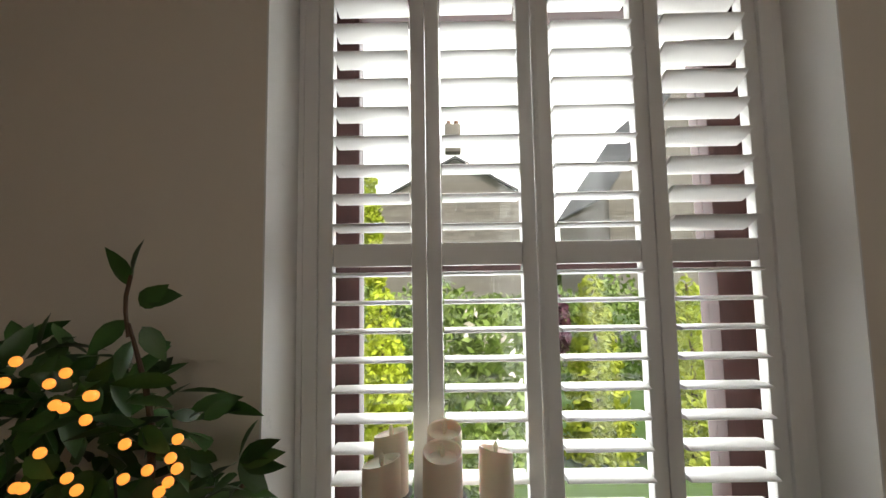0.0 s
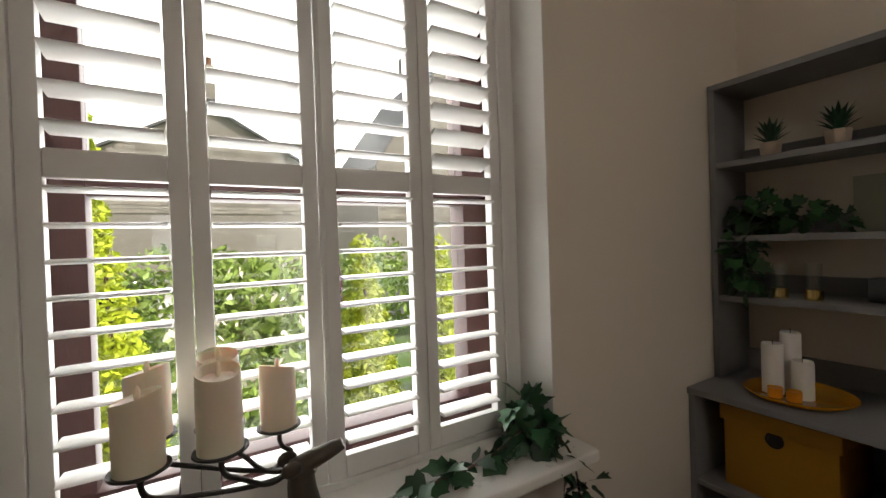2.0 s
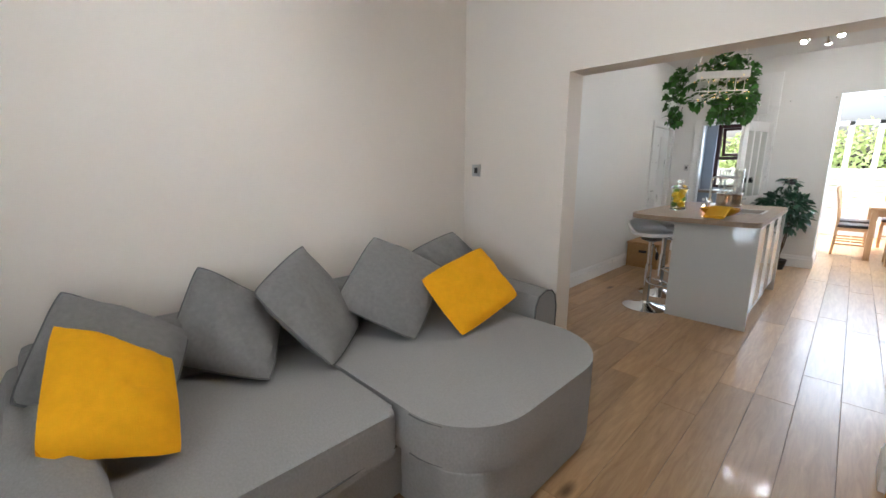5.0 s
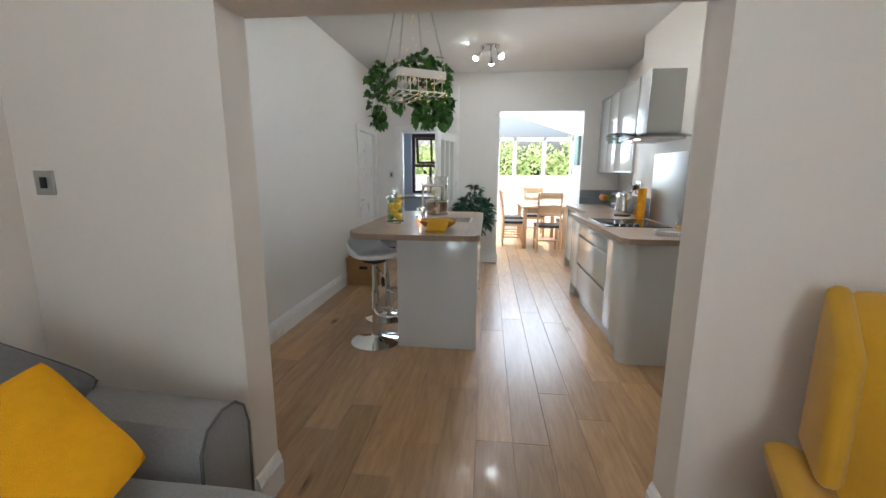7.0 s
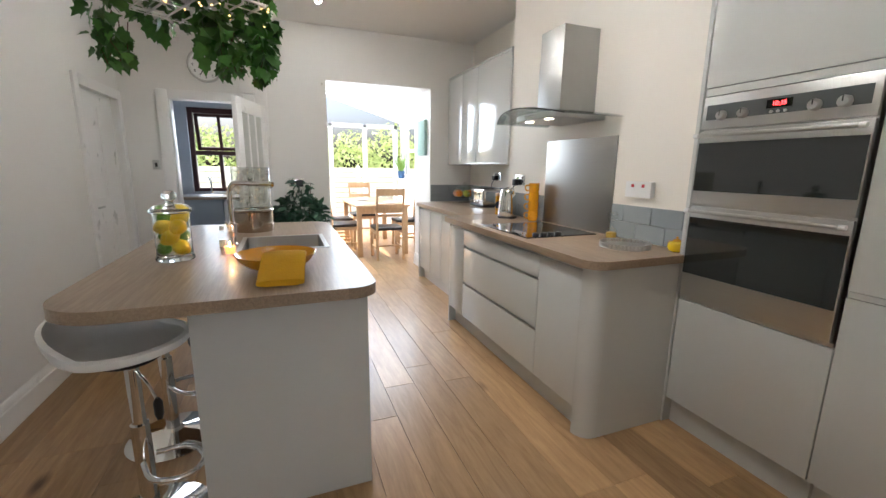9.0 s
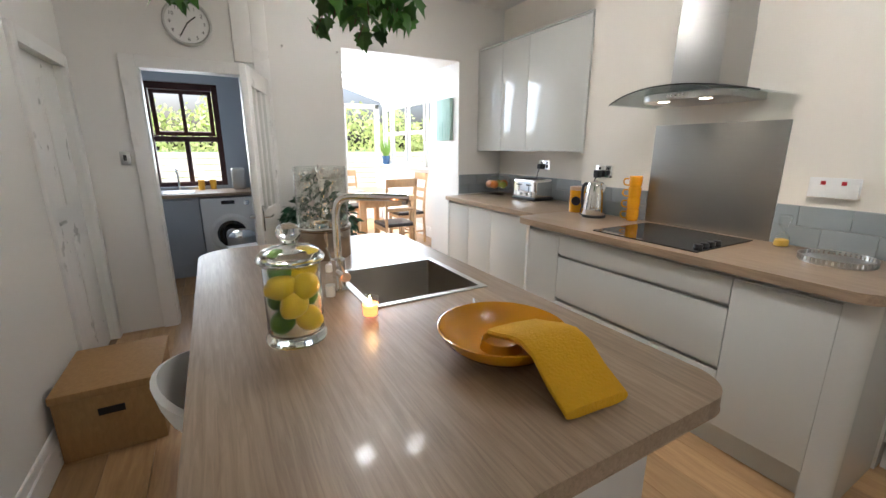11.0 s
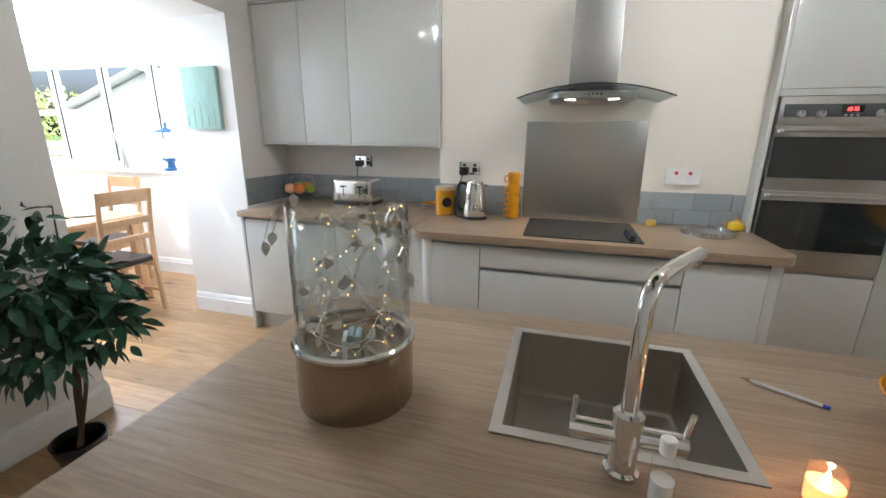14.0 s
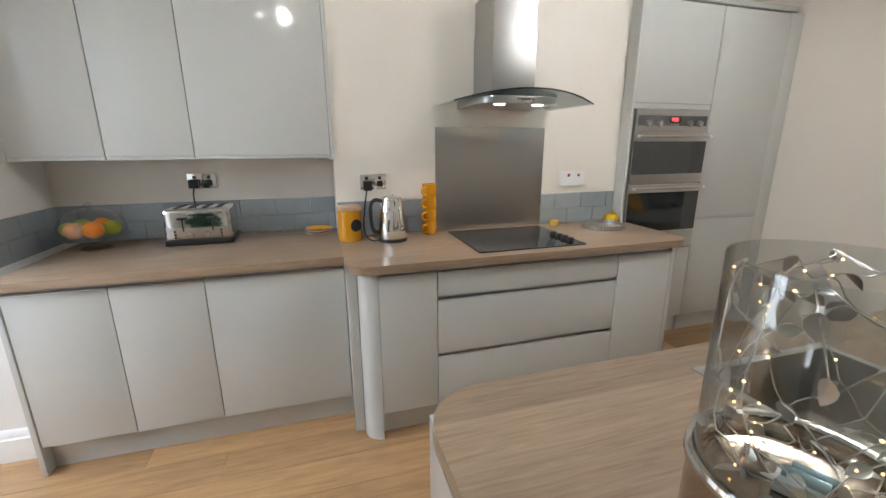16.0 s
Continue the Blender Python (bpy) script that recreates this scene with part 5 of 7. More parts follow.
for k in range(22):
    x, y, u = rnd.uniform(-0.16, 0.16), rnd.uniform(-0.2, 0.2), rnd.random()
    part("fairy_light", ball(K @ Vector((x * (1 - 0.5 * u), y * (1 - 0.5 * u), 2.08 + 0.5 * u)), 0.004, sub=1), FAIRY_WARM, rk)
iv = thing("trailing_ivy", "artificial trailing ivy with fairy lights on the rack", "plant", (1.38, -4.72, 1.885))
blobs = [(1.64, -4.70, 2.15, 0.12, 0.13, 0.12), (1.68, -4.70, 1.97, 0.08, 0.10, 0.16), (1.70, -4.72, 1.82, 0.055, 0.07, 0.09), (1.33, -4.86, 2.29, 0.17, 0.13, 0.09), (1.48, -4.86, 2.24, 0.14, 0.12, 0.08), (1.18, -4.82, 2.20, 0.12, 0.14, 0.10), (1.14, -4.80, 2.03, 0.10, 0.13, 0.16), (1.12, -4.82, 1.86, 0.08, 0.10, 0.14), (1.27, -4.66, 2.0, 0.10, 0.10, 0.15), (1.28, -4.66, 1.84, 0.09, 0.08, 0.11), (1.12, -5.02, 1.95, 0.08, 0.10, 0.16), (1.30, -4.98, 1.95, 0.12, 0.10, 0.12), (1.55, -4.98, 2.02, 0.12, 0.10, 0.12)]
cluster(iv, ivy_me, blobs, 600, (0.7, 1.3), 0.5)
for k in range(14):
    x, y = ((rnd.uniform(1.06, 1.34), rnd.uniform(-5.05, -4.70)) if k < 9 else (rnd.uniform(1.62, 1.73), rnd.uniform(-4.85, -4.68)))
    pts = [(x, y, 1.92), (x + rnd.uniform(-.03, .03), y, 1.82), (x + rnd.uniform(-.04, .04), y - .02, rnd.uniform(1.72, 1.77))]
    part("stem", tube(pts, 0.0022, 5, smooth_n=1), BARK, iv)
    for p in pts[1:]:
        for _ in range(3):
            put_leaf(ivy_me[0], iv, Vector(p) + Vector((rnd.uniform(-.02, .02), 0, rnd.uniform(0, .05))), (rnd.uniform(-1, 1), rnd.uniform(-1, 1), -0.8), rnd.uniform(-50, 50), rnd.uniform(0.7, 1.1))
for k in range(36):
    part("fairy_light", ball(K @ Vector((rnd.uniform(-0.24, 0.2), rnd.uniform(0.1, 0.29), rnd.uniform(1.80, 2.02))), 0.0042, sub=1), FAIRY_WARM, iv)
for x, y in ((-0.08, 0.1), (0.08, 0.12), (0.02, -0.06)):
    p = K @ Vector((x, y, 1.8745))
    g = thing("glass_jar", "small clear glass jar standing in the rack", "jar", tuple(p), "jars in the rack")
    part("glass", lathe([(0.034, 0), (0.036, 0.01), (0.036, 0.07), (0.03, 0.085), (0.03, 0.095)], 20, tuple(p), caps=False), GLASS, g)

# ---- potted trees ----
ficus_me = [leaf_mesh("ficus_leaf", LEAF, 0.085, 0.042), leaf_mesh("ficus_leaf_long", LEAF, 0.10, 0.04)]
dark_me = [leaf_mesh("dark_leaf", LEAF_DARK, 0.105, 0.052), leaf_mesh("dark_leaf_long", LEAF_DARK, 0.125, 0.05)]


def potted_tree(name, label, base, pot_r, trunk, meshes, blobs, count, pot_mat, size, droop=0.3, ph=0.25):
    t = thing(name, label, "plant", base)
    x, y, z = base
    p = part("pot", lathe([(pot_r * 0.75, 0), (pot_r, ph - 0.01), (pot_r * 1.04, ph), (pot_r * 0.95, ph), (pot_r * 0.92, ph - 0.04)], 28, base), pot_mat, t)
    part("soil", lathe([(pot_r * 0.93, ph - 0.05), (pot_r * 0.93, ph - 0.04)], 20, base), BARK, t)
    for pts in trunk:
        part("stem", tube(pts, lambda u: 0.011 * (1 - 0.82 * u), 8, smooth_n=2), BARK, t)
    cluster(t, meshes, blobs, count, size, droop)
    return t


lf = potted_tree("ficus_tree", "artificial variegated ficus with warm fairy lights", (-0.16, 0.80, 0), 0.13,
                 [[(-0.16, 0.8, 0.2), (-0.12, 0.79, 0.7), (0.03, 0.77, 1.1), (0.06, 0.75, 1.28), (0.055, 0.745, 1.36), (0.02, 0.745, 1.47)], [(-0.16, 0.8, 0.2), (-0.2, 0.78, 0.8), (-0.2, 0.76, 1.35)], [(0.02, 0.79, 1.0), (0.12, 0.77, 1.17), (0.22, 0.745, 1.27)]],
                 ficus_me, [(-0.20, 0.74, 1.37, 0.20, 0.12, 0.10), (-0.12, 0.74, 1.28, 0.20, 0.13, 0.15), (0.0, 0.74, 1.31, 0.12, 0.10, 0.12), (-0.04, 0.74, 1.40, 0.10, 0.08, 0.05), (0.09, 0.74, 1.31, 0.06, 0.07, 0.07), (0.11, 0.74, 1.38, 0.025, 0.04, 0.02), (0.10, 0.74, 1.22, 0.10, 0.08, 0.07), (0.20, 0.74, 1.26, 0.06, 0.05, 0.04), (-0.1, 0.76, 1.13, 0.30, 0.18, 0.12)], 640, mat("grey_planter", (0.2, 0.2, 0.2), 0.6), (0.5, 0.8), 0.2)
for dx, dz, ax, az in ((0.0, 0, -0.3, 1), (0.008, 0.01, 0.3, 1), (0.02, -0.03, 0.9, 0.5), (0.0, -0.05, -0.5, -0.6), (0.025, -0.06, 0.6, -0.8), (0.03, -0.02, 1, 0.1), (0.01, -0.08, -0.2, -1)):
    put_leaf(ficus_me[0], lf, (0.015 + dx, 0.745, 1.525 + dz), (ax, rnd.uniform(-0.4, 0.0), az), 80 + rnd.uniform(-35, 35), 0.72)
for ax, az in ((1, 0.25), (1, -0.1), (0.8, 0.5), (0.7, -0.6), (0.3, 0.8)):
    put_leaf(ficus_me[1], lf, (0.19, 0.735, 1.28), (ax, -0.2, az), 65 + rnd.uniform(-30, 30), 0.68)
part("stem", tube([(0.02, 0.745, 1.45), (0.012, 0.745, 1.50), (0.02, 0.745, 1.54)], 0.003, 6, smooth_n=1), BARK, lf)
for k in range(22):
    u = rnd.uniform(-0.03, 0.19)
    p = (u, rnd.uniform(0.615, 0.635), rnd.uniform(1.29, 1.445 - max(0, u) * 0.55))
    part("fairy_light", ball(p, 0.0062, (1, 1, 1.0), sub=2), FAIRY, lf, "small warm glowing bulb")
part("light_cable", tube([(-0.3 + 0.025 * k, 0.66 + 0.03 * math.sin(k), 1.2 + 0.12 * math.sin(k * 1.9)) for k in range(17)], 0.0018, 5, smooth_n=1), CABLE, lf)
potted_tree("ficus_tree", "dark green artificial ficus in a pot by the white wall", (0.90, -7.0, 0), 0.10,
            [[(0.90, -7.0, 0.08), (0.86, -6.96, 0.45), (0.83, -6.96, 0.8), (0.80, -6.98, 1.15)], [(0.91, -7.0, 0.08), (0.82, -6.94, 0.5), (0.92, -6.92, 0.85)], [(0.89, -7.01, 0.08), (0.87, -6.98, 0.5), (0.74, -6.96, 0.8)]],
            dark_me, [(0.93, -6.96, 0.83, 0.25, 0.23, 0.2), (0.77, -6.93, 0.80, 0.14, 0.17, 0.16), (1.07, -6.95, 0.85, 0.14, 0.16, 0.13), (0.89, -6.98, 1.09, 0.09, 0.09, 0.12), (0.99, -6.9, 0.61, 0.17, 0.17, 0.14), (0.81, -6.85, 0.66, 0.16, 0.16, 0.15)], 760, BLACK, (0.6, 0.95), 0.35, 0.13)

# ---- things on the island ----
Z = 0.915
JX, JY = 1.517, -4.597
jar = thing("glass_storage_jar", "clear glass lidded jar filled with lemons and limes", "jar", (JX, JY, Z))
J = (JX, JY, Z)
JK = 1.17
g = part("body", lathe([(r * JK, z * 1.12) for r, z in [(0.001, 0.001), (0.052, 0.0), (0.062, 0.004), (0.064, 0.012), (0.060, 0.022), (0.0585, 0.03), (0.0585, 0.175), (0.060, 0.18), (0.0578, 0.18), (0.0565, 0.172), (0.0565, 0.03), (0.05, 0.022), (0.001, 0.020)]], 48, J), REAL_GLASS, jar)
g.visible_shadow = False
lid = part("lid", lathe([(r * JK, z * 1.12) for r, z in [(0.001, 0.190), (0.050, 0.188), (0.055, 0.1835), (0.063, 0.1835), (0.0675, 0.187), (0.069, 0.193), (0.066, 0.199), (0.060, 0.203), (0.058, 0.208), (0.050, 0.213), (0.036, 0.217), (0.022, 0.219), (0.014, 0.222)]], 48, J), REAL_GLASS, jar)
lid.visible_shadow = False
k = part("knob", lathe([(r * JK, z * 1.12) for r, z in [(0.001, 0.2225), (0.0135, 0.2225), (0.0115, 0.226), (0.013, 0.229), (0.021, 0.236), (0.0255, 0.248), (0.022, 0.26), (0.012, 0.267), (0.001, 0.268)]], 36, J), REAL_GLASS, lid)
k.visible_shadow = False
fruit = [(-0.024, 0.018, 0.052, 1), (0.028, 0.012, 0.05, 0), (0.0, -0.028, 0.054, 1), (0.026, -0.018, 0.092, 0), (-0.026, -0.010, 0.094, 0), (0.004, 0.028, 0.092, 1), (0.026, 0.014, 0.132, 1), (-0.022, 0.022, 0.132, 1), (0.002, -0.026, 0.132, 1), (-0.024, -0.004, 0.163, 1), (0.022, -0.004, 0.163, 0)]
for dx, dy, dz, yellow in fruit:
    dx, dy, dz = dx * 1.17, dy * 1.17, dz * 1.12 + 0.001
    nm = "lemon" if yellow else "lime"
    f = thing(nm, "ripe yellow lemon in the glass jar" if yellow else "green lime in the glass jar", nm, (JX + dx, JY + dy, Z + dz), nm + "s in the jar")
    mm = pose(0, 0, 0, rnd.uniform(-60, 60), rnd.uniform(-60, 60), rnd.uniform(0, 180))
    own = bmesh.new()
    bmesh.ops.create_uvsphere(own, u_segments=20, v_segments=14, radius=0.0325 if yellow else 0.0295)
    for v in own.verts:
        k = abs(v.co.z) / 0.0305
        v.co.z *= 1.06 + (0.16 * k ** 6 if yellow else 0.02)
        v.co *= 1 + 0.03 * noise.noise(v.co * 60)
    own.transform(Matrix.Translation((JX + dx, JY + dy, Z + dz)) @ mm)
    part("peel", own, LEMON if yellow else LIME, f)
vt = thing("votive_candle", "lit tea light in a small glass holder", "candle", (1.308, -4.634, Z))
part("glass", lathe([(0.001, 0.0), (0.02, 0.0), (0.023, 0.004), (0.0255, 0.062), (0.0238, 0.062), (0.0215, 0.008), (0.001, 0.008)], 28, (1.308, -4.634, Z)), GLASS, vt)
part("wax", lathe([(0.0205, 0.009), (0.0225, 0.04), (0.006, 0.039)], 24, (1.308, -4.634, Z)), mat("glowing_orange_wax", (1.0, 0.30, 0.08), 0.5, emit=0.7), vt, "orange glowing wax")
part("flame", lathe([(0.001, 0.040), (0.0045, 0.046), (0.003, 0.054), (0.0006, 0.062)], 12, (1.308, -4.634, Z)), mat("flame", (1.0, 0.8, 0.35), 0.5, emit=18), vt)
lamp("votive_flame", "POINT", Matrix.Translation((1.308, -4.634, Z + 0.075)), 0.12, (1, 0.5, 0.2), radius=0.006)

BX, BY = 1.105, -4.285
bw = thing("serving_bowl", "mustard glazed chip and dip bowl", "bowl", (BX, BY, Z))
part("bowl", lathe([(0.05, 0.0), (0.055, 0.0), (0.075, 0.006), (0.115, 0.024), (0.140, 0.046), (0.152, 0.066), (0.1535, 0.069), (0.150, 0.070), (0.136, 0.050), (0.11, 0.030), (0.075, 0.0145), (0.050, 0.012), (0.047, 0.02), (0.046, 0.034), (0.0445, 0.036), (0.043, 0.034), (0.04, 0.02), (0.03, 0.012), (0.001, 0.010)], 56, (BX, BY, Z), m=None), MUSTARD_GLAZE, bw)
nk = thing("folded_napkin", "rolled mustard ribbed napkin draped over the bowl", "napkin", (BX - 0.02, BY + 0.12, Z))
own = bmesh.new()
path = [(-0.036, 0.0, 0.055), (-0.035, 0.045, 0.067), (-0.034, 0.085, 0.080), (-0.032, 0.125, 0.086), (-0.028, 0.165, 0.077), (-0.02, 0.215, 0.046), (-0.014, 0.275, 0.016)]
rows = []
for i, p in enumerate(path):
    wdt = 0.078 + 0.002 * i / 6
    hgt = 0.013 - 0.0003 * i
    ring = []
    for k in range(16):
        a = 2 * math.pi * k / 16
        cx, cz = abs(math.cos(a)) ** 0.5 * math.copysign(1, math.cos(a)), abs(math.sin(a)) ** 0.6 * math.copysign(1, math.sin(a))
        ring.append(own.verts.new((BX + p[0] + wdt * cx * 0.97, BY + p[1] - wdt * cx * 0.06, Z + p[2] + hgt * cz + 0.002 * noise.noise(Vector((i, k * 1.3, 0))))))
    rows.append(ring)
for a, b in zip(rows, rows[1:]):
    for k in range(16):
        own.faces.new((a[k], a[(k + 1) % 16], b[(k + 1) % 16], b[k]))
own.faces.new(rows[0][::-1]), own.faces.new(rows[-1])
bmesh.ops.subdivide_edges(own, edges=own.edges[:], cuts=1, use_grid_fill=True, smooth=0.6)
part("cloth", own, NAPKIN, nk)
for k in range(3):
    zf = Z + 0.046 + 0.008 * k
    part("fold_edge", tube([(BX - 0.104, BY + 0.005, zf), (BX - 0.036, BY + 0.0, zf), (BX + 0.032, BY - 0.004, zf)], 0.0036, 8, smooth_n=1), NAPKIN, nk)

pn = thing("ballpoint_pen", "clear ballpoint pen with a blue cap end", "pen", (1.0, -4.54, Z))
part("barrel", rod((0.974, -4.60, Z + 0.005), (1.034, -4.496, Z + 0.005), 0.004, 10), mat("pen_plastic", (0.55, 0.55, 0.56), 0.2), pn)
part("end_cap", rod((1.034, -4.496, Z + 0.005), (1.040, -4.486, Z + 0.005), 0.0042, 10), mat("blue_plastic", (0.02, 0.05, 0.45), 0.3), pn)
part("tip", rod((0.966, -4.614, Z + 0.005), (0.974, -4.60, Z + 0.005), 0.001, 10, r2=0.0035), BRASS, pn)
bt = thing("soap_bottle", "small clear bottle with a white cap by the tap", "bottle", (1.366, -4.858, Z))
part("bottle", lathe([(0.001, 0), (0.016, 0.0), (0.018, 0.004), (0.018, 0.07), (0.009, 0.08), (0.009, 0.086)], 20, (1.366, -4.858, Z)), GLASS, bt)
part("liquid", lathe([(0.016, 0.003), (0.0165, 0.04)], 18, (1.366, -4.858, Z)), mat("clear_gel", (0.75, 0.76, 0.74), 0.2), bt)
part("cap", lathe([(0.011, 0.086), (0.011, 0.108), (0.009, 0.11)], 18, (1.366, -4.858, Z)), PLASTIC_WHITE, bt)

LX, LY = 1.25, -5.408
hl = thing("hurricane_lamp", "glass cylinder lamp on a smoked mirror metal base", "lamp", (LX, LY, Z))
L = (LX, LY, Z)
part("base", lathe([(0.00131, 0), (0.1127, 0.0), (0.1159, 0.004), (0.1159, 0.122), (0.1205, 0.126), (0.1212, 0.132), (0.1179, 0.136), (0.1022, 0.136), (0.09694, 0.130), (0.09432, 0.118), (0.0655, 0.112), (0.00131, 0.112)], 56, L), DARK_CHROME, hl)
part("rim", lathe([(0.1159, 0.134), (0.1212, 0.137), (0.1192, 0.142), (0.1127, 0.141), (0.11, 0.137)], 56, L, caps=False), CHROME, hl)
part("glass_cylinder", lathe([(0.1107, 0.138), (0.1107, 0.396), (0.1098, 0.3975), (0.1085, 0.396), (0.1085, 0.138)], 56, L, caps=False), THICK, hl)
part("battery_box", box(-0.024, 0.024, -0.017, 0.017, 0, 0.018, 0.003, m=pose(LX + 0.005, LY - 0.005, Z + 0.113, 0, 0, 25)), mat("silver_plastic", (0.45, 0.50, 0.52), 0.3), hl)
for k in range(2):
    part("battery", rod((LX - 0.012, LY - 0.012 + 0.016 * k, Z + 0.135), (LX + 0.028, LY + 0.005 + 0.016 * k, Z + 0.135), 0.0075, 12), mat("battery_blue", (0.35, 0.5, 0.55), 0.25, metal=0.6), hl)
leafs = leaf_mesh("foil_leaf", DRAIN_PAINT, 0.022, 0.015)
gr = thing("leaf_garland", "silver leaf garland with tiny warm lights in the glass", "garland", (LX, LY, Z + 0.114))
for s in range(7):
    pts = []
    ph = rnd.uniform(0, 6.28)
    for k in range(26):
        u = k / 25
        a = ph + u * rnd.uniform(5.6, 6.4)
        r = 0.082 + 0.020 * math.sin(3 * a + s)
        zz = 0.13 + 0.25 * (0.5 - 0.5 * math.cos(2 * math.pi * (u * 0.8 + 0.1 * s))) + 0.012 * math.sin(9 * a)
        pts.append(Vector((LX + r * math.cos(a), LY + r * math.sin(a), Z + zz)))
    part("wire", tube(pts, 0.0009, 5, smooth_n=1), DRAIN_PAINT, gr)
    for k, p in enumerate(pts):
        if k % 2 == 0:
            put_leaf(leafs, gr, p, (rnd.uniform(-1, 1), rnd.uniform(-1, 1), rnd.uniform(-1.2, 0.5)), rnd.uniform(-80, 80), rnd.uniform(0.8, 1.3))
        elif k % 4 == 1:
            part("fairy_light", ball(p, 0.0019, sub=1), FAIRY_WARM, gr)
for pts in ([(0.02, 0.108, 0.39), (0.05, 0.13, 0.36), (0.07, 0.145, 0.30), (0.065, 0.14, 0.27)], [(-0.02, -0.108, 0.39), (-0.02, -0.13, 0.405), (-0.01, -0.155, 0.38), (0.0, -0.17, 0.33)], [(0.03, -0.105, 0.39), (0.05, -0.13, 0.38), (0.07, -0.135, 0.33)]):
    q = [Vector((LX + a, LY + b, Z + c)) for a, b, c in pts]
    part("wire", tube(q, 0.0009, 5, smooth_n=2), DRAIN_PAINT, gr)
    for p in q[1:]:
        put_leaf(leafs, gr, p, (rnd.uniform(-.4, .4), rnd.uniform(-.4, .4), -1), rnd.uniform(-80, 80), 1.25)

# ---- things on the hob worktop ----
ts = thing("toaster", "chrome four slice toaster with black base", "toaster", (-1.0, -6.57, Z))
part("base", box(-1.115, -0.885, -6.735, -6.405, Z, Z + 0.03, 0.01, 3), BLACK, ts)
tb = part("body", box(-1.11, -0.89, -6.73, -6.41, Z + 0.022, Z + 0.195, 0.028, 4), CHROME, ts)
# flat black strips on the closed top, for the shade inside the slots
for i in range(4):
    y = -6.67 + 0.067 * i
    part("slot", box(-1.08, -0.92, y - 0.013, y + 0.013, Z + 0.1945, Z + 0.197), BLACK, tb, smooth=False)
for y in (-6.64, -6.50):
    part("lever_track", box(-0.8905, -0.8885, y - 0.003, y + 0.003, Z + 0.075, Z + 0.15), BLACK, tb, smooth=False)
    part("lever", box(-0.889, -0.872, y - 0.02, y + 0.02, Z + 0.14, Z + 0.15, 0.003), BLACK, tb)
    part("knob", lathe([(0.014, 0), (0.014, 0.012), (0.011, 0.015)], 20, m=Matrix.Translation((-0.889, y + (0.03 if y < -6.55 else -0.03), Z + 0.055)) @ pose(0, 0, 0, 0, 90, 0)), CHROME, tb)
    for k in range(3):
        part("button", lathe([(0.005, 0), (0.005, 0.004)], 10, m=Matrix.Translation((-0.889, y + (-0.04 if y < -6.55 else 0.04), Z + 0.045 + 0.016 * k)) @ pose(0, 0, 0, 0, 90, 0)), BLACK, tb)

KX, KY = -0.69, -5.565
kt = thing("kettle", "polished steel cordless kettle with black handle", "kettle", (KX, KY, Z))
part("base", lathe([(0.08, 0), (0.082, 0.008), (0.078, 0.018), (0.07, 0.02)], 36, (KX, KY, Z)), BLACK, kt)
kb = part("body", lathe([(0.076, 0.02), (0.078, 0.03), (0.076, 0.08), (0.068, 0.16), (0.060, 0.222), (0.056, 0.23)], 40, (KX, KY, Z)), CHROME, kt)
part("lid", lathe([(0.056, 0.23), (0.054, 0.24), (0.03, 0.248), (0.012, 0.25), (0.012, 0.258), (0.001, 0.26)], 32, (KX, KY, Z)), CHROME, kt)
part("spout", slab([(KX + 0.012, KY + 0.04), (KX - 0.012, KY + 0.04), (KX - 0.006, KY + 0.085), (KX + 0.006, KY + 0.085)], Z + 0.2, Z + 0.228, 0.004), CHROME, kt)
part("handle", tube([(KX, KY - 0.055, Z + 0.222), (KX, KY - 0.095, Z + 0.232), (KX, KY - 0.118, Z + 0.20), (KX, KY - 0.115, Z + 0.10), (KX, KY - 0.10, Z + 0.055), (KX, KY - 0.075, Z + 0.05)], 0.011, 12, smooth_n=2), BLACK, kt)
part("water_gauge", box(KX + 0.066, KX + 0.071, KY - 0.012, KY + 0.008, Z + 0.06, Z + 0.17, 0.004, m=Matrix.Translation((KX, KY, 0)) @ pose(0, 0, 0, 0, 0, -25) @ Matrix.Translation((-KX, -KY, 0))), mat("gauge", (0.6, 0.6, 0.58), 0.2), kt)
cn = thing("canister", "mustard ceramic canister with a wooden lid", "canister", (-0.77, -5.79, Z))
part("body", lathe([(0.001, 0), (0.061, 0.0), (0.065, 0.004), (0.065, 0.165), (0.061, 0.168)], 36, (-0.77, -5.79, Z)), MUSTARD_GLAZE, cn)
part("lid", lathe([(0.0655, 0.168), (0.0665, 0.172), (0.0665, 0.188), (0.064, 0.192), (0.001, 0.193)], 36, (-0.77, -5.79, Z)), OAK, cn)
part("label_disc", lathe([(0.034, 0), (0.034, 0.0015), (0.001, 0.0018)], 28, m=Matrix.Translation((-0.77, -5.79, Z + 0.09)) @ pose(0, 0, 0, 0, 0, 28) @ Matrix.Translation((0.0645, 0, 0)) @ pose(0, 0, 0, 0, 90, 0)), BLACK, cn)
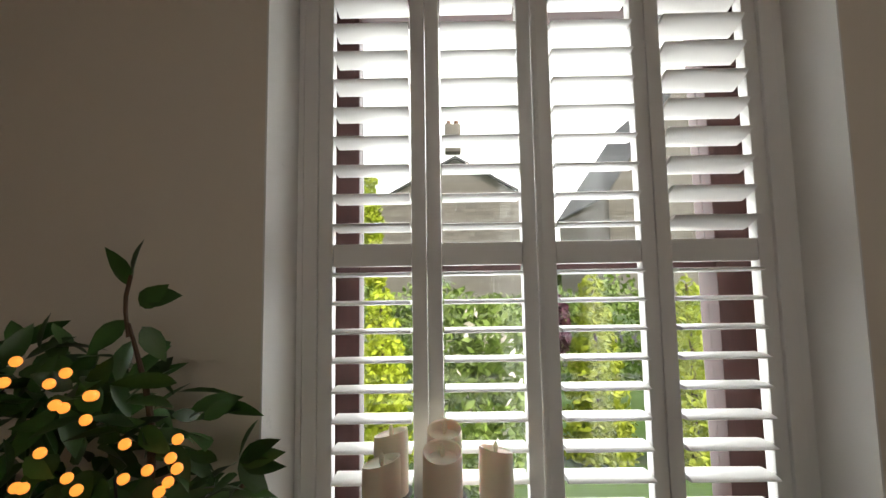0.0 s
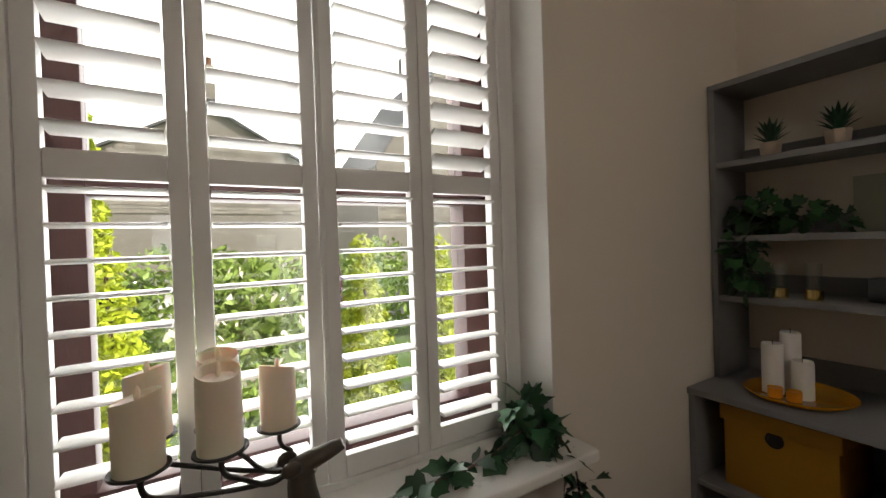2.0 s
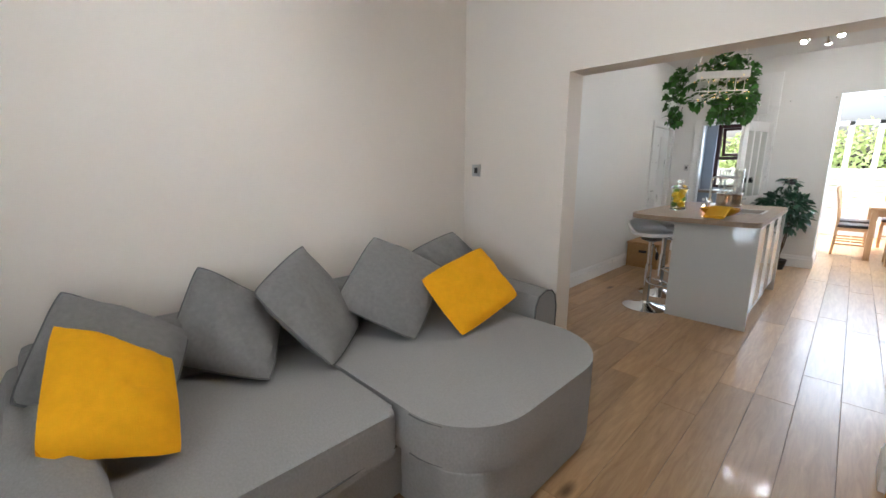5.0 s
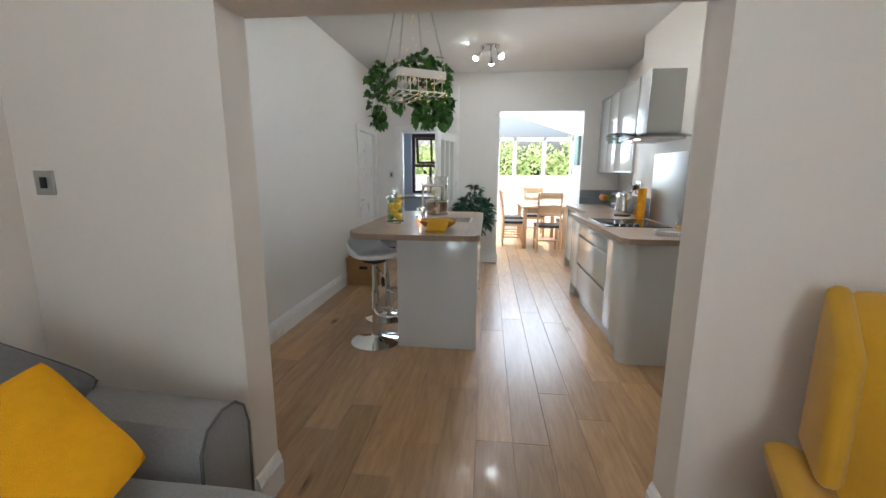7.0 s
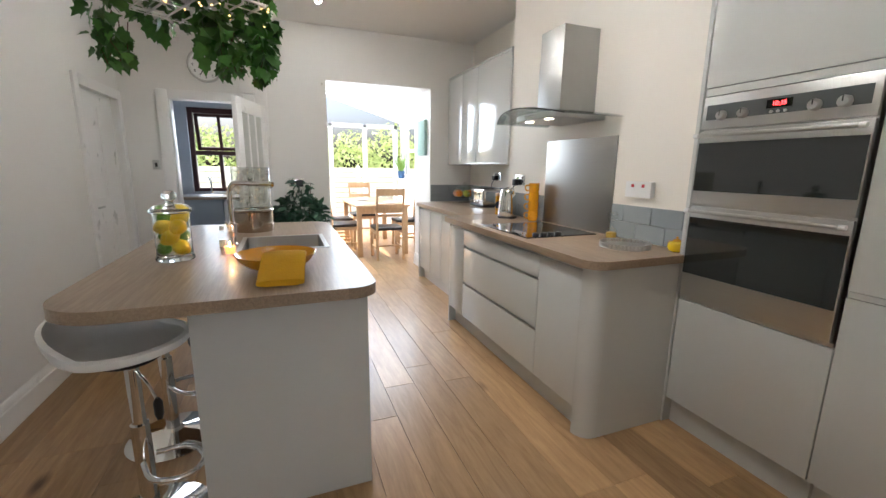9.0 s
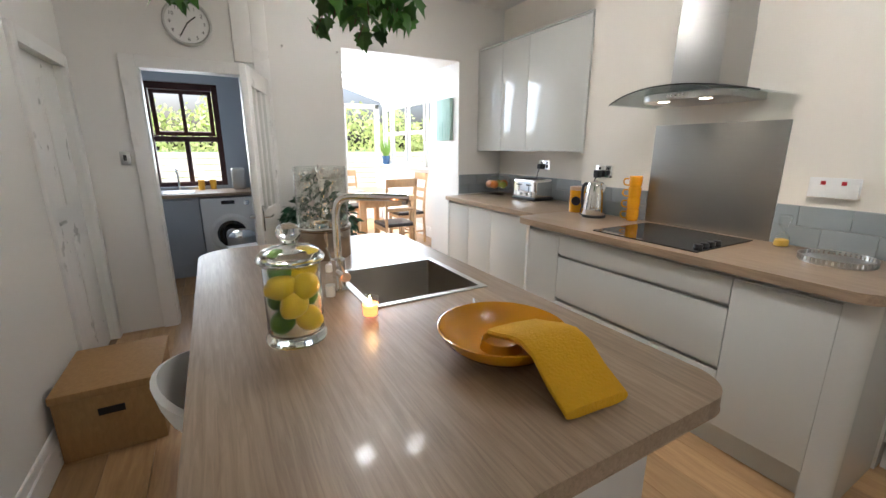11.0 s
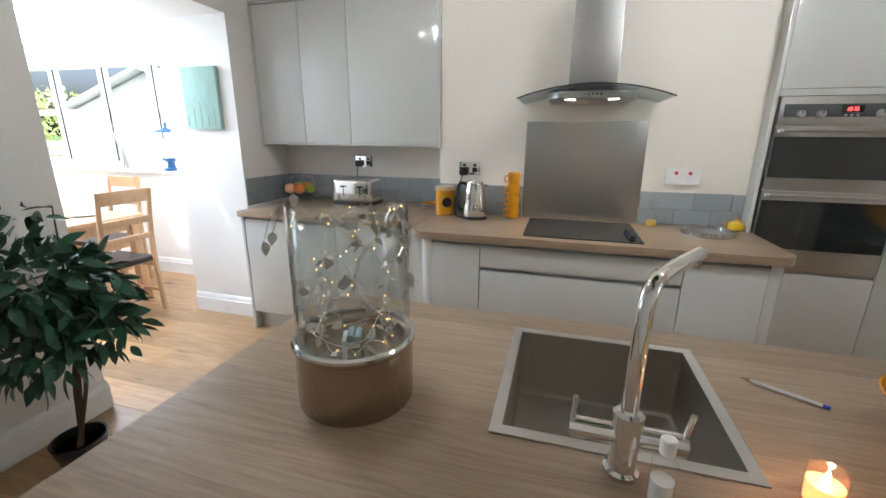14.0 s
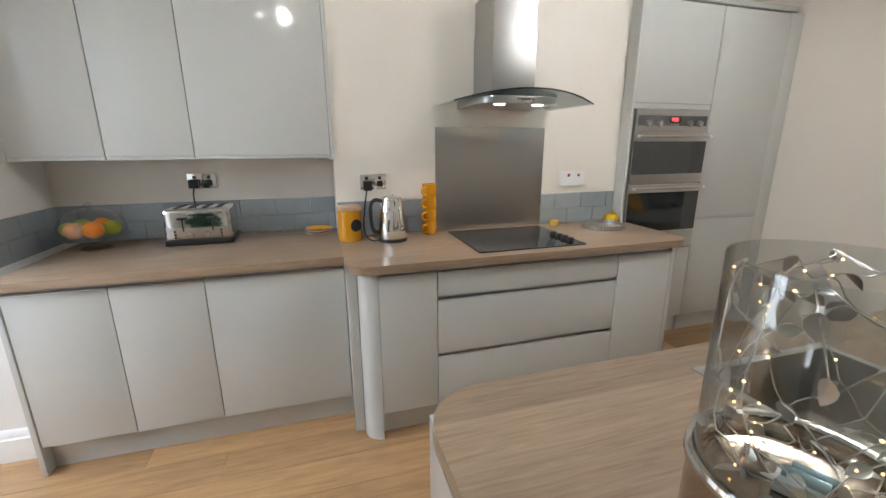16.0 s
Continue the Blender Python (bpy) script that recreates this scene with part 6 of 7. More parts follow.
for i in range(4):
    mg = thing("mug", "mustard glazed mug in a stack of four", "mug", (-0.785, -5.325, Z + 0.073 * i), "stacked mugs")
    zz = Z + 0.073 * i
    part("body", lathe([(0.001, 0), (0.03, 0.0), (0.036, 0.006), (0.04, 0.03), (0.041, 0.077), (0.039, 0.0785), (0.037, 0.076), (0.036, 0.012), (0.001, 0.008)], 28, (-0.785, -5.325, zz)), MUSTARD_GLAZE, mg)
    part("handle", tube([(-0.755, -5.355, zz + 0.062), (-0.742, -5.378, zz + 0.06), (-0.739, -5.384, zz + 0.04), (-0.745, -5.374, zz + 0.02), (-0.757, -5.352, zz + 0.018)], 0.0055, 8, smooth_n=1), MUSTARD_GLAZE, mg)
for i in range(4):
    p = thing("saucer", "small mustard rimmed plate in a short stack", "plate", (-1.0, -5.96, Z + 0.008 * i), "stacked plates")
    part("dish", lathe([(0.001, 0.001), (0.045, 0.0), (0.072, 0.006), (0.079, 0.01), (0.077, 0.0115), (0.045, 0.003), (0.001, 0.003)], 32, (-1.0, -5.96, Z + 0.0085 * i)), [PLASTIC_WHITE, MUSTARD_GLAZE][i % 2], p)
FX, FY = -0.97, -7.07
cs = thing("cake_stand", "glass cake stand with a domed cover", "cake stand", (FX, FY, Z))
part("foot", lathe([(r * 1.22, z * 1.16) for r, z in [(0.001, 0), (0.055, 0.0), (0.05, 0.006), (0.015, 0.014), (0.012, 0.04), (0.02, 0.048), (0.125, 0.052), (0.13, 0.06), (0.126, 0.058), (0.001, 0.056)]], 40, (FX, FY, Z)), GLASS, cs)
part("dome", lathe([(r * 1.22, z * 1.16) for r, z in [(0.118, 0.06), (0.118, 0.09), (0.105, 0.135), (0.075, 0.165), (0.03, 0.18), (0.008, 0.183), (0.008, 0.19), (0.014, 0.196), (0.010, 0.206), (0.001, 0.208)]], 40, (FX, FY, Z), caps=False), THICK, cs)
for dx, dy, r, mt, nm in ((0.07, -0.035, 0.036, PEACH, "peach"), (0.075, 0.035, 0.038, ORANGE, "orange"), (0.01, 0.075, 0.034, APPLE, "apple"), (0.015, -0.078, 0.033, APPLE, "apple"), (-0.04, 0.02, 0.037, ORANGE, "orange"), (-0.04, -0.05, 0.035, APPLE, "apple")):
    dx, dy, r = dx * 1.2, dy * 1.2, r * 1.17
    f = thing(nm, "round " + nm + " under the glass dome", nm, (FX + dx, FY + dy, Z + 0.071), "fruit on the stand")
    part("skin", ball((FX + dx, FY + dy, Z + 0.068 + r), r, (1, 1, 0.95), sub=3, wob=0.03), mt, f)
TX, TY = -0.64, -4.22
tr = thing("gallery_tray", "round silver tray with a pierced gallery rim", "tray", (TX, TY, Z))
part("plate", lathe([(0.001, 0.006), (0.115, 0.006), (0.122, 0.004), (0.122, 0.0), (0.128, 0.0), (0.128, 0.008), (0.001, 0.010)], 56, (TX, TY, Z)), STEEL, tr)
part("rim", lathe([(0.126, 0.024), (0.130, 0.024), (0.131, 0.028), (0.125, 0.028)], 56, (TX, TY, Z), caps=False), STEEL, tr)
for i in range(44):
    a = 2 * math.pi * i / 44
    part("baluster", box(-0.0022, 0.0022, -0.005, 0.005, 0.006, 0.026, m=pose(TX + 0.128 * math.cos(a), TY + 0.128 * math.sin(a), Z, 0, 0, math.degrees(a))), STEEL, tr, smooth=False)
HX, HY = -0.79, -4.48
hg = thing("sand_timer", "glass sand timer with yellow sand", "sand timer", (HX, HY, Z))
part("glass", lathe([(0.001, 0), (0.032, 0), (0.034, 0.01), (0.030, 0.05), (0.008, 0.078), (0.008, 0.084), (0.026, 0.11), (0.03, 0.15), (0.022, 0.158), (0.001, 0.158)], 28, (HX, HY, Z)), THICK, hg)
part("sand", lathe([(0.029, 0.003), (0.030, 0.02), (0.028, 0.034), (0.001, 0.04)], 24, (HX, HY, Z)), mat("yellow_sand", (0.65, 0.42, 0.08), 0.9), hg)
PX, PY = -0.79, -4.03
tp = thing("teapot", "tiny yellow teapot by the oven housing", "teapot", (PX, PY, Z))
part("body", lathe([(0.02, 0), (0.035, 0.008), (0.042, 0.028), (0.036, 0.048), (0.02, 0.056)], 28, (PX, PY, Z)), mat("yellow_glaze", (0.8, 0.55, 0.01), 0.2, coat=0.5), tp)
part("lid", lathe([(0.022, 0.056), (0.016, 0.064), (0.005, 0.068), (0.006, 0.076), (0.001, 0.08)], 20, (PX, PY, Z)), MUSTARD_GLAZE, tp)
part("spout", tube([(PX + 0.01, PY + 0.035, Z + 0.02), (PX + 0.015, PY + 0.052, Z + 0.03), (PX + 0.018, PY + 0.06, Z + 0.05)], lambda u: 0.009 - 0.004 * u, 10, smooth_n=1), MUSTARD_GLAZE, tp)
part("handle", tube([(PX - 0.01, PY - 0.032, Z + 0.046), (PX - 0.012, PY - 0.056, Z + 0.044), (PX - 0.012, PY - 0.056, Z + 0.018), (PX - 0.01, PY - 0.036, Z + 0.014)], 0.005, 8, smooth_n=1), MUSTARD_GLAZE, tp)
bx = thing("storage_crate", "tan storage box on the floor by the white wall", "storage box", (2.2, -5.97, 0))
part("body", box(2.0, 2.395, -6.24, -5.76, 0, 0.30, 0.006), wood("tan_board", (0.42, 0.25, 0.10), (0.32, 0.18, 0.07), 0.6, (6, 6, 2)), bx)
part("lid", box(1.99, 2.40, -6.25, -5.75, 0.302, 0.34, 0.006), bpy.data.materials["tan_board"], bx)
# black patch on the solid side, painted as the dark of a hand hole
part("handle_hole", box(2.14, 2.24, -5.7605, -5.757, 0.2, 0.235), BLACK, bx, smooth=False)

# ---- shelf ornaments ----
spike_me = leaf_mesh("spike_leaf", LEAF_DARK, 0.07, 0.014, fold=0.5)
for y in (0.792, 0.607):
    t = thing("succulent", "small spiky succulent in a marbled pot", "plant", (2.27, y, 1.702), "shelf succulents")
    part("pot", lathe([(0.026, 0), (0.030, 0.004), (0.036, 0.056), (0.033, 0.056), (0.031, 0.044)], 8, (2.27, y, 1.702)), mat("marbled_pot", (0.62, 0.50, 0.40), 0.5, var=0.35, scale=30), t)
    for k in range(26):
        a = 2.4 * k
        put_leaf(spike_me, t, (2.27, y, 1.748), (math.cos(a), math.sin(a), 0.6 + 0.12 * k), 0, 1.0 + 0.022 * k)
shelf_ivy_me = [leaf_mesh("shelf_ivy_leaf", mat("shelf_ivy_green", (0.03, 0.095, 0.03), 0.4, var=0.35, scale=30, rand=0.4), 0.058, 0.058, ivy=True)]
ib = thing("shelf_ivy", "trailing ivy in a dark pot on the shelf", "plant", (2.28, 0.80, 1.42))
part("pot", lathe([(0.04, 0), (0.055, 0.07), (0.05, 0.07), (0.045, 0.02)], 20, (2.30, 0.82, 1.42)), BLACK, ib)
cluster(ib, shelf_ivy_me, [(2.26, 0.83, 1.50, 0.08, 0.10, 0.09), (2.20, 0.86, 1.36, 0.05, 0.07, 0.13), (2.19, 0.84, 1.26, 0.04, 0.06, 0.09), (2.24, 0.68, 1.49, 0.05, 0.09, 0.05), (2.22, 0.60, 1.45, 0.03, 0.05, 0.05), (2.185, 0.87, 1.30, 0.03, 0.05, 0.10)], 170, (0.55, 1.0), 0.4)
for y, z0 in ((0.763, 1.192), (0.668, 1.192)):
    t = thing("tealight_holder", "clear glass tube on a polished brass foot", "candle holder", (2.24, y, z0), "glass tube holders")
    part("foot", lathe([(0.025, 0), (0.025, 0.035), (0.022, 0.036)], 24, (2.24, y, z0)), BRASS, t)
    part("glass", lathe([(0.0225, 0.036), (0.0225, 0.125), (0.021, 0.125), (0.021, 0.036)], 28, (2.24, y, z0), caps=False), THICK, t)
fp = thing("picture_card", "plain sage green card leaning on the shelf", "picture", (2.385, 0.52, 1.42))
part("card", box(2.375, 2.392, 0.455, 0.60, 1.42, 1.61, 0.002), mat("sage_card", (0.40, 0.42, 0.34), 0.7), fp)
dk = thing("decor_block", "small dark ornament block on the shelf", "ornament", (2.33, 0.52, 1.192))
part("block", box(2.29, 2.36, 0.47, 0.55, 1.192, 1.27, 0.006), BLACK, dk)
pt = thing("round_plate", "round mustard plate under the pillar candles", "plate", (2.18, 0.695, 0.868))
part("dish", lathe([(0.001, 0.004), (0.10, 0.0), (0.14, 0.008), (0.15, 0.018), (0.147, 0.020), (0.135, 0.012), (0.001, 0.008)], 48, (2.17, 0.695, 0.868)), MUSTARD_GLAZE, pt)
for x, y, h, r in ((2.13, 0.750, 0.17, 0.031), (2.19, 0.720, 0.205, 0.029), (2.14, 0.672, 0.125, 0.030)):
    t = thing("pillar_candle", "white pillar candle on the mustard plate", "candle", (x, y, 0.877), "pillar candles")
    part("wax", lathe([(r, 0), (r, h - 0.008), (r * 0.9, h), (r * 0.5, h - 0.004), (0.001, h - 0.006)], 28, (x, y, 0.877)), WHITE_WAX, t)
    part("wick", rod((x, y, 0.877 + h - 0.006), (x + 0.002, y, 0.877 + h + 0.01), 0.0012, 6), BLACK, t)
for x, y in ((2.085, 0.728), (2.087, 0.678)):
    t = thing("tealight", "small orange wax tealight", "candle", (x, y, 0.877), "orange tealights")
    part("wax", lathe([(0.02, 0), (0.021, 0.034), (0.015, 0.032), (0.001, 0.031)], 24, (x, y, 0.877)), mat("orange_wax", (0.75, 0.30, 0.02), 0.4), t)

# ---- candle stand on the sill ----
cd = thing("candelabra", "dark iron candle stand with a bronze deer head", "candle holder", (0.55, 0.90, 0.876))
part("base", lathe([(0.001, 0), (0.07, 0.0), (0.066, 0.008), (0.03, 0.014)], 28, (0.60, 0.90, 0.876)), BRONZE, cd)
part("neck", tube([(0.60, 0.90, 0.885), (0.605, 0.90, 0.93), (0.595, 0.90, 0.985), (0.595, 0.897, 1.02), (0.61, 0.893, 1.035)], lambda u: 0.034 - 0.016 * u, 16, smooth_n=2), BRONZE, cd)
part("head", tube([(0.585, 0.897, 1.025), (0.605, 0.893, 1.037), (0.63, 0.888, 1.045), (0.655, 0.883, 1.055), (0.668, 0.88, 1.06)], lambda u: 0.022 - 0.012 * u, 14, smooth_n=2), BRONZE, cd)
for dy in (-0.022, 0.022):
    part("ear", ball((0.575, 0.895 + dy, 1.04), 0.02, (0.9, 0.4, 0.75), sub=2), BRONZE, cd)
CANDLES = [(0.362, 0.892, 1.098, 0.034, 0.112), (0.366, 0.985, 1.110, 0.034, 0.115), (0.469, 0.875, 1.104, 0.034, 0.128), (0.472, 0.968, 1.108, 0.034, 0.128), (0.570, 0.965, 1.084, 0.033, 0.115)]
for x, y, z, r, h in CANDLES:
    part("drip_pan", lathe([(0.001, -0.004), (r * 0.9, -0.004), (r * 1.22, 0.002), (r * 1.2, 0.005), (0.001, 0.0)], 28, (x, y, z)), IRON, cd)
    part("branch", tube([(0.585, 0.90, 1.03), (0.54, (y + 0.9) / 2, 1.015), (x + 0.03, y, z - 0.055), (x, y, z - 0.04), (x, y, z - 0.003)], 0.0045, 8, smooth_n=3), IRON, cd)
    t = thing("flameless_candle", "ivory wax candle with a dished top", "candle", (x, y, z + 0.001), "ivory candles")
    own = bmesh.new()
    seg = 28
    prof = [(r, 0), (r, h * 0.9), (r * 0.97, h), (r * 0.86, h * 0.985), (r * 0.7, h * 0.93), (0.001, h * 0.92)]
    rings = []
    for rr, zz in prof:
        rings.append([own.verts.new((x + rr * math.cos(2 * math.pi * i / seg), y + rr * math.sin(2 * math.pi * i / seg), z + 0.002 + zz + (0.009 * math.sin(2 * math.pi * i / seg + x * 40) if zz > h * 0.94 else 0))) for i in range(seg)])
    for a, b in zip(rings, rings[1:]):
        for i in range(seg):
            own.faces.new((a[i], a[(i + 1) % seg], b[(i + 1) % seg], b[i]))
    own.faces.new(rings[0][::-1]), own.faces.new(rings[-1])
    part("wax", own, WAX, t)
    part("flame_tip", ball((x, y, z + h + 0.004), 0.008, (0.6, 0.4, 1.7), sub=2), WAX, t)
si = thing("sill_ivy", "trailing ivy plant at the end of the window sill", "plant", (1.195, 0.960, 0.876))
part("pot", lathe([(0.035, 0), (0.05, 0.07), (0.045, 0.07), (0.04, 0.02)], 20, (1.195, 0.960, 0.876)), BLACK, si)
dark_ivy = [leaf_mesh("dark_ivy_leaf", mat("dark_ivy", (0.022, 0.075, 0.03), 0.4, var=0.35, scale=30, rand=0.4), 0.062, 0.06, ivy=True)]
cluster(si, dark_ivy, [(1.20, 0.965, 0.96, 0.06, 0.05, 0.06), (1.18, 0.92, 0.92, 0.08, 0.05, 0.035), (1.24, 0.89, 0.86, 0.04, 0.03, 0.05), (1.005, 0.930, 0.90, 0.10, 0.04, 0.02), (0.885, 0.920, 0.895, 0.07, 0.03, 0.015), (1.25, 0.835, 0.72, 0.02, 0.02, 0.10), (1.28, 0.83, 0.80, 0.035, 0.02, 0.02)], 130, (0.7, 1.15), 0.3)
part("stem", tube([(1.195, 0.960, 0.95), (1.255, 0.875, 0.90), (1.25, 0.835, 0.82), (1.25, 0.83, 0.64)], 0.003, 6, smooth_n=2), BARK, si)
part("stem", tube([(1.175, 0.930, 0.95), (1.035, 0.920, 0.9), (0.855, 0.915, 0.895)], 0.003, 6, smooth_n=2), BARK, si)

# ---- utility room ----
bm = box(1.13, 1.25, -9.4, -7.92, 0, H - 0.2)
box(1.25, 1.50, -9.4, -9.22, 0, H - 0.2, bm=bm)
box(2.24, 2.42, -9.4, -9.22, 0, H - 0.2, bm=bm)
box(1.50, 2.24, -9.4, -9.22, 0, 0.95, bm=bm)
box(1.50, 2.24, -9.4, -9.22, 2.1, H - 0.2, bm=bm)
box(1.25, 1.3, -7.92, -7.44, 0, H - 0.2, bm=bm)
box(2.41, 2.419, -9.22, -7.44, 0, H - 0.2, bm=bm)
solid("wall_utility", bm, UTIL_WALL, "blue grey painted utility room walls", "wall", smooth=False)
w2 = solid("window_2", box(1.50, 1.56, -9.36, -9.28, 0.95, 2.1, 0.004), MAHOGANY, "dark stained utility window with an open top light", "window")
for b in ((2.18, 2.24, 0.95, 2.1), (1.56, 2.18, 0.95, 1.0), (1.56, 2.18, 2.03, 2.1), (1.56, 2.18, 1.46, 1.52), (1.845, 1.895, 1.0, 1.46)):
    part("window_frame", box(b[0], b[1], -9.36, -9.28, b[2], b[3], 0.004), MAHOGANY, w2)
tl = bmesh.new()
for b in ((1.565, 1.61, -0.50, 0.0), (2.13, 2.175, -0.50, 0.0), (1.85, 1.89, -0.50, 0.0), (1.565, 2.175, -0.04, 0.0), (1.565, 2.175, -0.51, -0.465)):
    box(b[0], b[1], -0.025, 0.025, b[2], b[3], 0.003, bm=tl, m=pose(0, -9.36, 2.03, -14, 0, 0))
part("opening_light", tl, MAHOGANY, w2)
us = thing("utility_worktop", "oak worktop under the utility window", "worktop", (1.83, -8.92, 0.88))
part("slab", slab(outline(1.26, 2.41, -9.21, -8.62), 0.88, 0.915, 0.003), WORKTOP, us)
part("sink_top", box(1.85, 2.3, -9.12, -8.72, 0.916, 0.924, 0.003), STEEL_H, us)
part("tap", tube([(2.0, -9.1, 0.92), (2.0, -9.1, 1.12), (2.0, -9.07, 1.17), (2.0, -8.98, 1.17), (2.0, -8.96, 1.12)], 0.011, 10, smooth_n=2), CHROME, us)
unit2 = thing("utility_unit", "blue grey utility base cupboard", "kitchen unit", (2.16, -8.9, 0))
part("carcass", box(1.82, 2.41, -9.2, -8.67, 0.12, 0.875), UTIL_WALL, unit2, smooth=False)
part("door", box(1.825, 2.405, -8.67, -8.65, 0.15, 0.85, 0.003), UTIL_WALL, unit2)
part("plinth", box(1.82, 2.41, -8.72, -8.70, 0, 0.12), UTIL_WALL, unit2, smooth=False)
wm = thing("washing_machine", "white front loading washing machine", "washing machine", (1.62, -8.9, 0))
part("body", box(1.26, 1.81, -9.18, -8.63, 0.01, 0.86, 0.012, 3), PLASTIC_WHITE, wm)
FN = Matrix.Translation((1.535, -8.63, 0.46)) @ FACE_N
dr = part("door_ring", lathe([(0.22, 0), (0.22, 0.02), (0.19, 0.04), (0.155, 0.035), (0.15, 0.02)], 44, m=FN), PLASTIC_WHITE, wm)
part("door_glass", lathe([(0.155, 0.018), (0.12, 0.03), (0.06, 0.02), (0.001, 0.012)], 40, m=FN), BLACK_GLASS, dr)
part("display", box(1.48, 1.61, -8.631, -8.626, 0.79, 0.83, 0.001), BLACK, wm)
part("dial", lathe([(0.03, 0), (0.028, 0.018)], 24, m=Matrix.Translation((1.36, -8.63, 0.80)) @ FACE_N), CHROME, wm)
bn = thing("pedal_bin", "brushed steel pedal bin with a domed lid", "bin", (1.47, -8.24, 0))
part("body", lathe([(0.001, 0), (0.13, 0), (0.13, 0.5), (0.12, 0.5)], 36, (1.47, -8.24, 0)), STEEL, bn)
part("lid", lathe([(0.135, 0.5), (0.135, 0.52), (0.11, 0.55), (0.05, 0.57), (0.001, 0.575)], 36, (1.47, -8.24, 0)), CHROME, bn)
ss = thing("step_stool", "white two tread wooden step stool", "step stool", (1.5, -7.85, 0))
S = pose(1.44, -7.74, 0, 0, 0, 12)
part("top_tread", box(-0.17, 0.17, -0.10, 0.10, 0.47, 0.495, 0.004, m=S), GLOSS_WHITE, ss)
part("low_tread", box(-0.17, 0.17, 0.07, 0.29, 0.235, 0.26, 0.004, m=S), GLOSS_WHITE, ss)
for x in (-0.15, 0.15):
    for a, b in (((x, -0.14, 0), (x, -0.07, 0.47)), ((x, 0.10, 0), (x, 0.07, 0.47)), ((x, 0.26, 0), (x, 0.24, 0.235))):
        part("leg", rod(S @ Vector(a), S @ Vector(b), 0.018, 8), GLOSS_WHITE, ss)
    part("stretcher", rod(S @ Vector((x, -0.10, 0.22)), S @ Vector((x, 0.25, 0.22)), 0.012, 8), GLOSS_WHITE, ss)
for x in (1.78, 1.66):
    c = thing("tumbler", "yellow tumbler on the utility window ledge", "tumbler", (x, -9.16, 0.9155), "yellow tumblers")
    part("cup", lathe([(0.001, 0), (0.03, 0), (0.036, 0.11), (0.034, 0.11), (0.028, 0.01)], 20, (x, -9.16, 0.9155)), mat("yellow_plastic", (0.75, 0.45, 0.05), 0.4), c)
cf = thing("bread_bin", "steel canister by the utility wall", "canister", (1.40, -9.05, 0.9155))
part("body", box(1.32, 1.46, -9.16, -8.96, 0.9155, 1.16, 0.02, 3), STEEL, cf)

# ---- conservatory ----
ROOF_SHEET = bpy.data.materials.new("opal_polycarbonate")
ROOF_SHEET.use_nodes = True
rn = ROOF_SHEET.node_tree
rn.links.new(node(rn, "ShaderNodeBsdfTranslucent", Color=(0.82, 0.83, 0.84, 1)).outputs[0], rn.nodes["Material Output"].inputs[0])
bm = box(-1.5, -1.3, -11.4, -7.92, 0, 1.06)
box(-1.5, 1.25, -11.6, -11.4, 0, 0.3, bm=bm)
solid("wall_conservatory", bm, WALL_K, "white low wall of the conservatory", "wall", smooth=False)
solid("conservatory_sill", box(-1.5, -1.24, -11.4, -7.92, 1.06, 1.09, 0.004), UPVC, "white window ledge in the conservatory", "window sill")
cw = solid("window_3", box(-1.44, -1.37, -11.4, -7.92, 1.09, 1.16, 0.004), UPVC, "white framed conservatory side windows", "window")
part("window_frame", box(-1.44, -1.37, -11.4, -7.92, 2.08, 2.2, 0.004), UPVC, cw)
part("transom", box(-1.435, -1.375, -11.4, -7.92, 1.62, 1.68, 0.004), UPVC, cw)
for y in (-7.96, -8.32, -8.95, -9.6, -10.3, -11.0, -11.36):
    part("mullion", box(-1.44, -1.37, y - 0.035, y + 0.035, 1.16, 2.08, 0.004), UPVC, cw)
    part("seal", box(-1.375, -1.368, y + 0.036, y + 0.05, 1.16, 2.08), BLACK, cw, smooth=False)
cd3 = solid("door_3", box(-1.3, -1.22, -11.46, -11.39, 0.3, 2.2, 0.004), UPVC, "white glazed conservatory doors", "door")
for x in (-0.6, 0.1, 0.5, 1.15):
    part("door_frame", box(x - 0.04, x + 0.04, -11.46, -11.39, 0.3, 2.2, 0.004), UPVC, cd3)
part("door_frame", box(-1.3, 1.2, -11.46, -11.39, 2.12, 2.2, 0.004), UPVC, cd3)
rf = solid("roof_conservatory", box(-1.42, -1.36, -11.45, -7.92, 2.2, 2.28), UPVC, "white glazing bars of the conservatory roof", "roof")
for i in range(8):
    y = -8.0 - 0.48 * i
    part("roof_bar", tube([(-1.40, y, 2.24), (1.13, y, 3.0)], 0.022, 6), UPVC, rf)
for i in range(7):
    y = -8.0 - 0.48 * i
    own = slab([(-1.40, y - 0.46), (1.13, y - 0.46), (1.13, y - 0.02), (-1.40, y - 0.02)], 0, 0.012)
    for v in own.verts:
        v.co.z += 2.262 + (v.co.x + 1.4) * 0.3004
    part("roof_panel", own, ROOF_SHEET, rf, "white opal sheet", smooth=False)
part("eaves", box(1.10, 1.16, -11.45, -7.92, 2.6, 3.04), UPVC, rf)
lt = thing("candle_lantern", "blue enamel lantern with a white candle", "lantern", (-1.29, -8.75, 1.09))
LA = (-1.28, -8.75, 1.09)
part("foot", lathe([(0.07, 0), (0.07, 0.015), (0.035, 0.03), (0.032, 0.08), (0.07, 0.10), (0.075, 0.12), (0.001, 0.12)], 28, LA), BLUE_ENAMEL, lt)
part("glass", lathe([(0.06, 0.12), (0.055, 0.36)], 28, LA, caps=False), GLASS, lt)
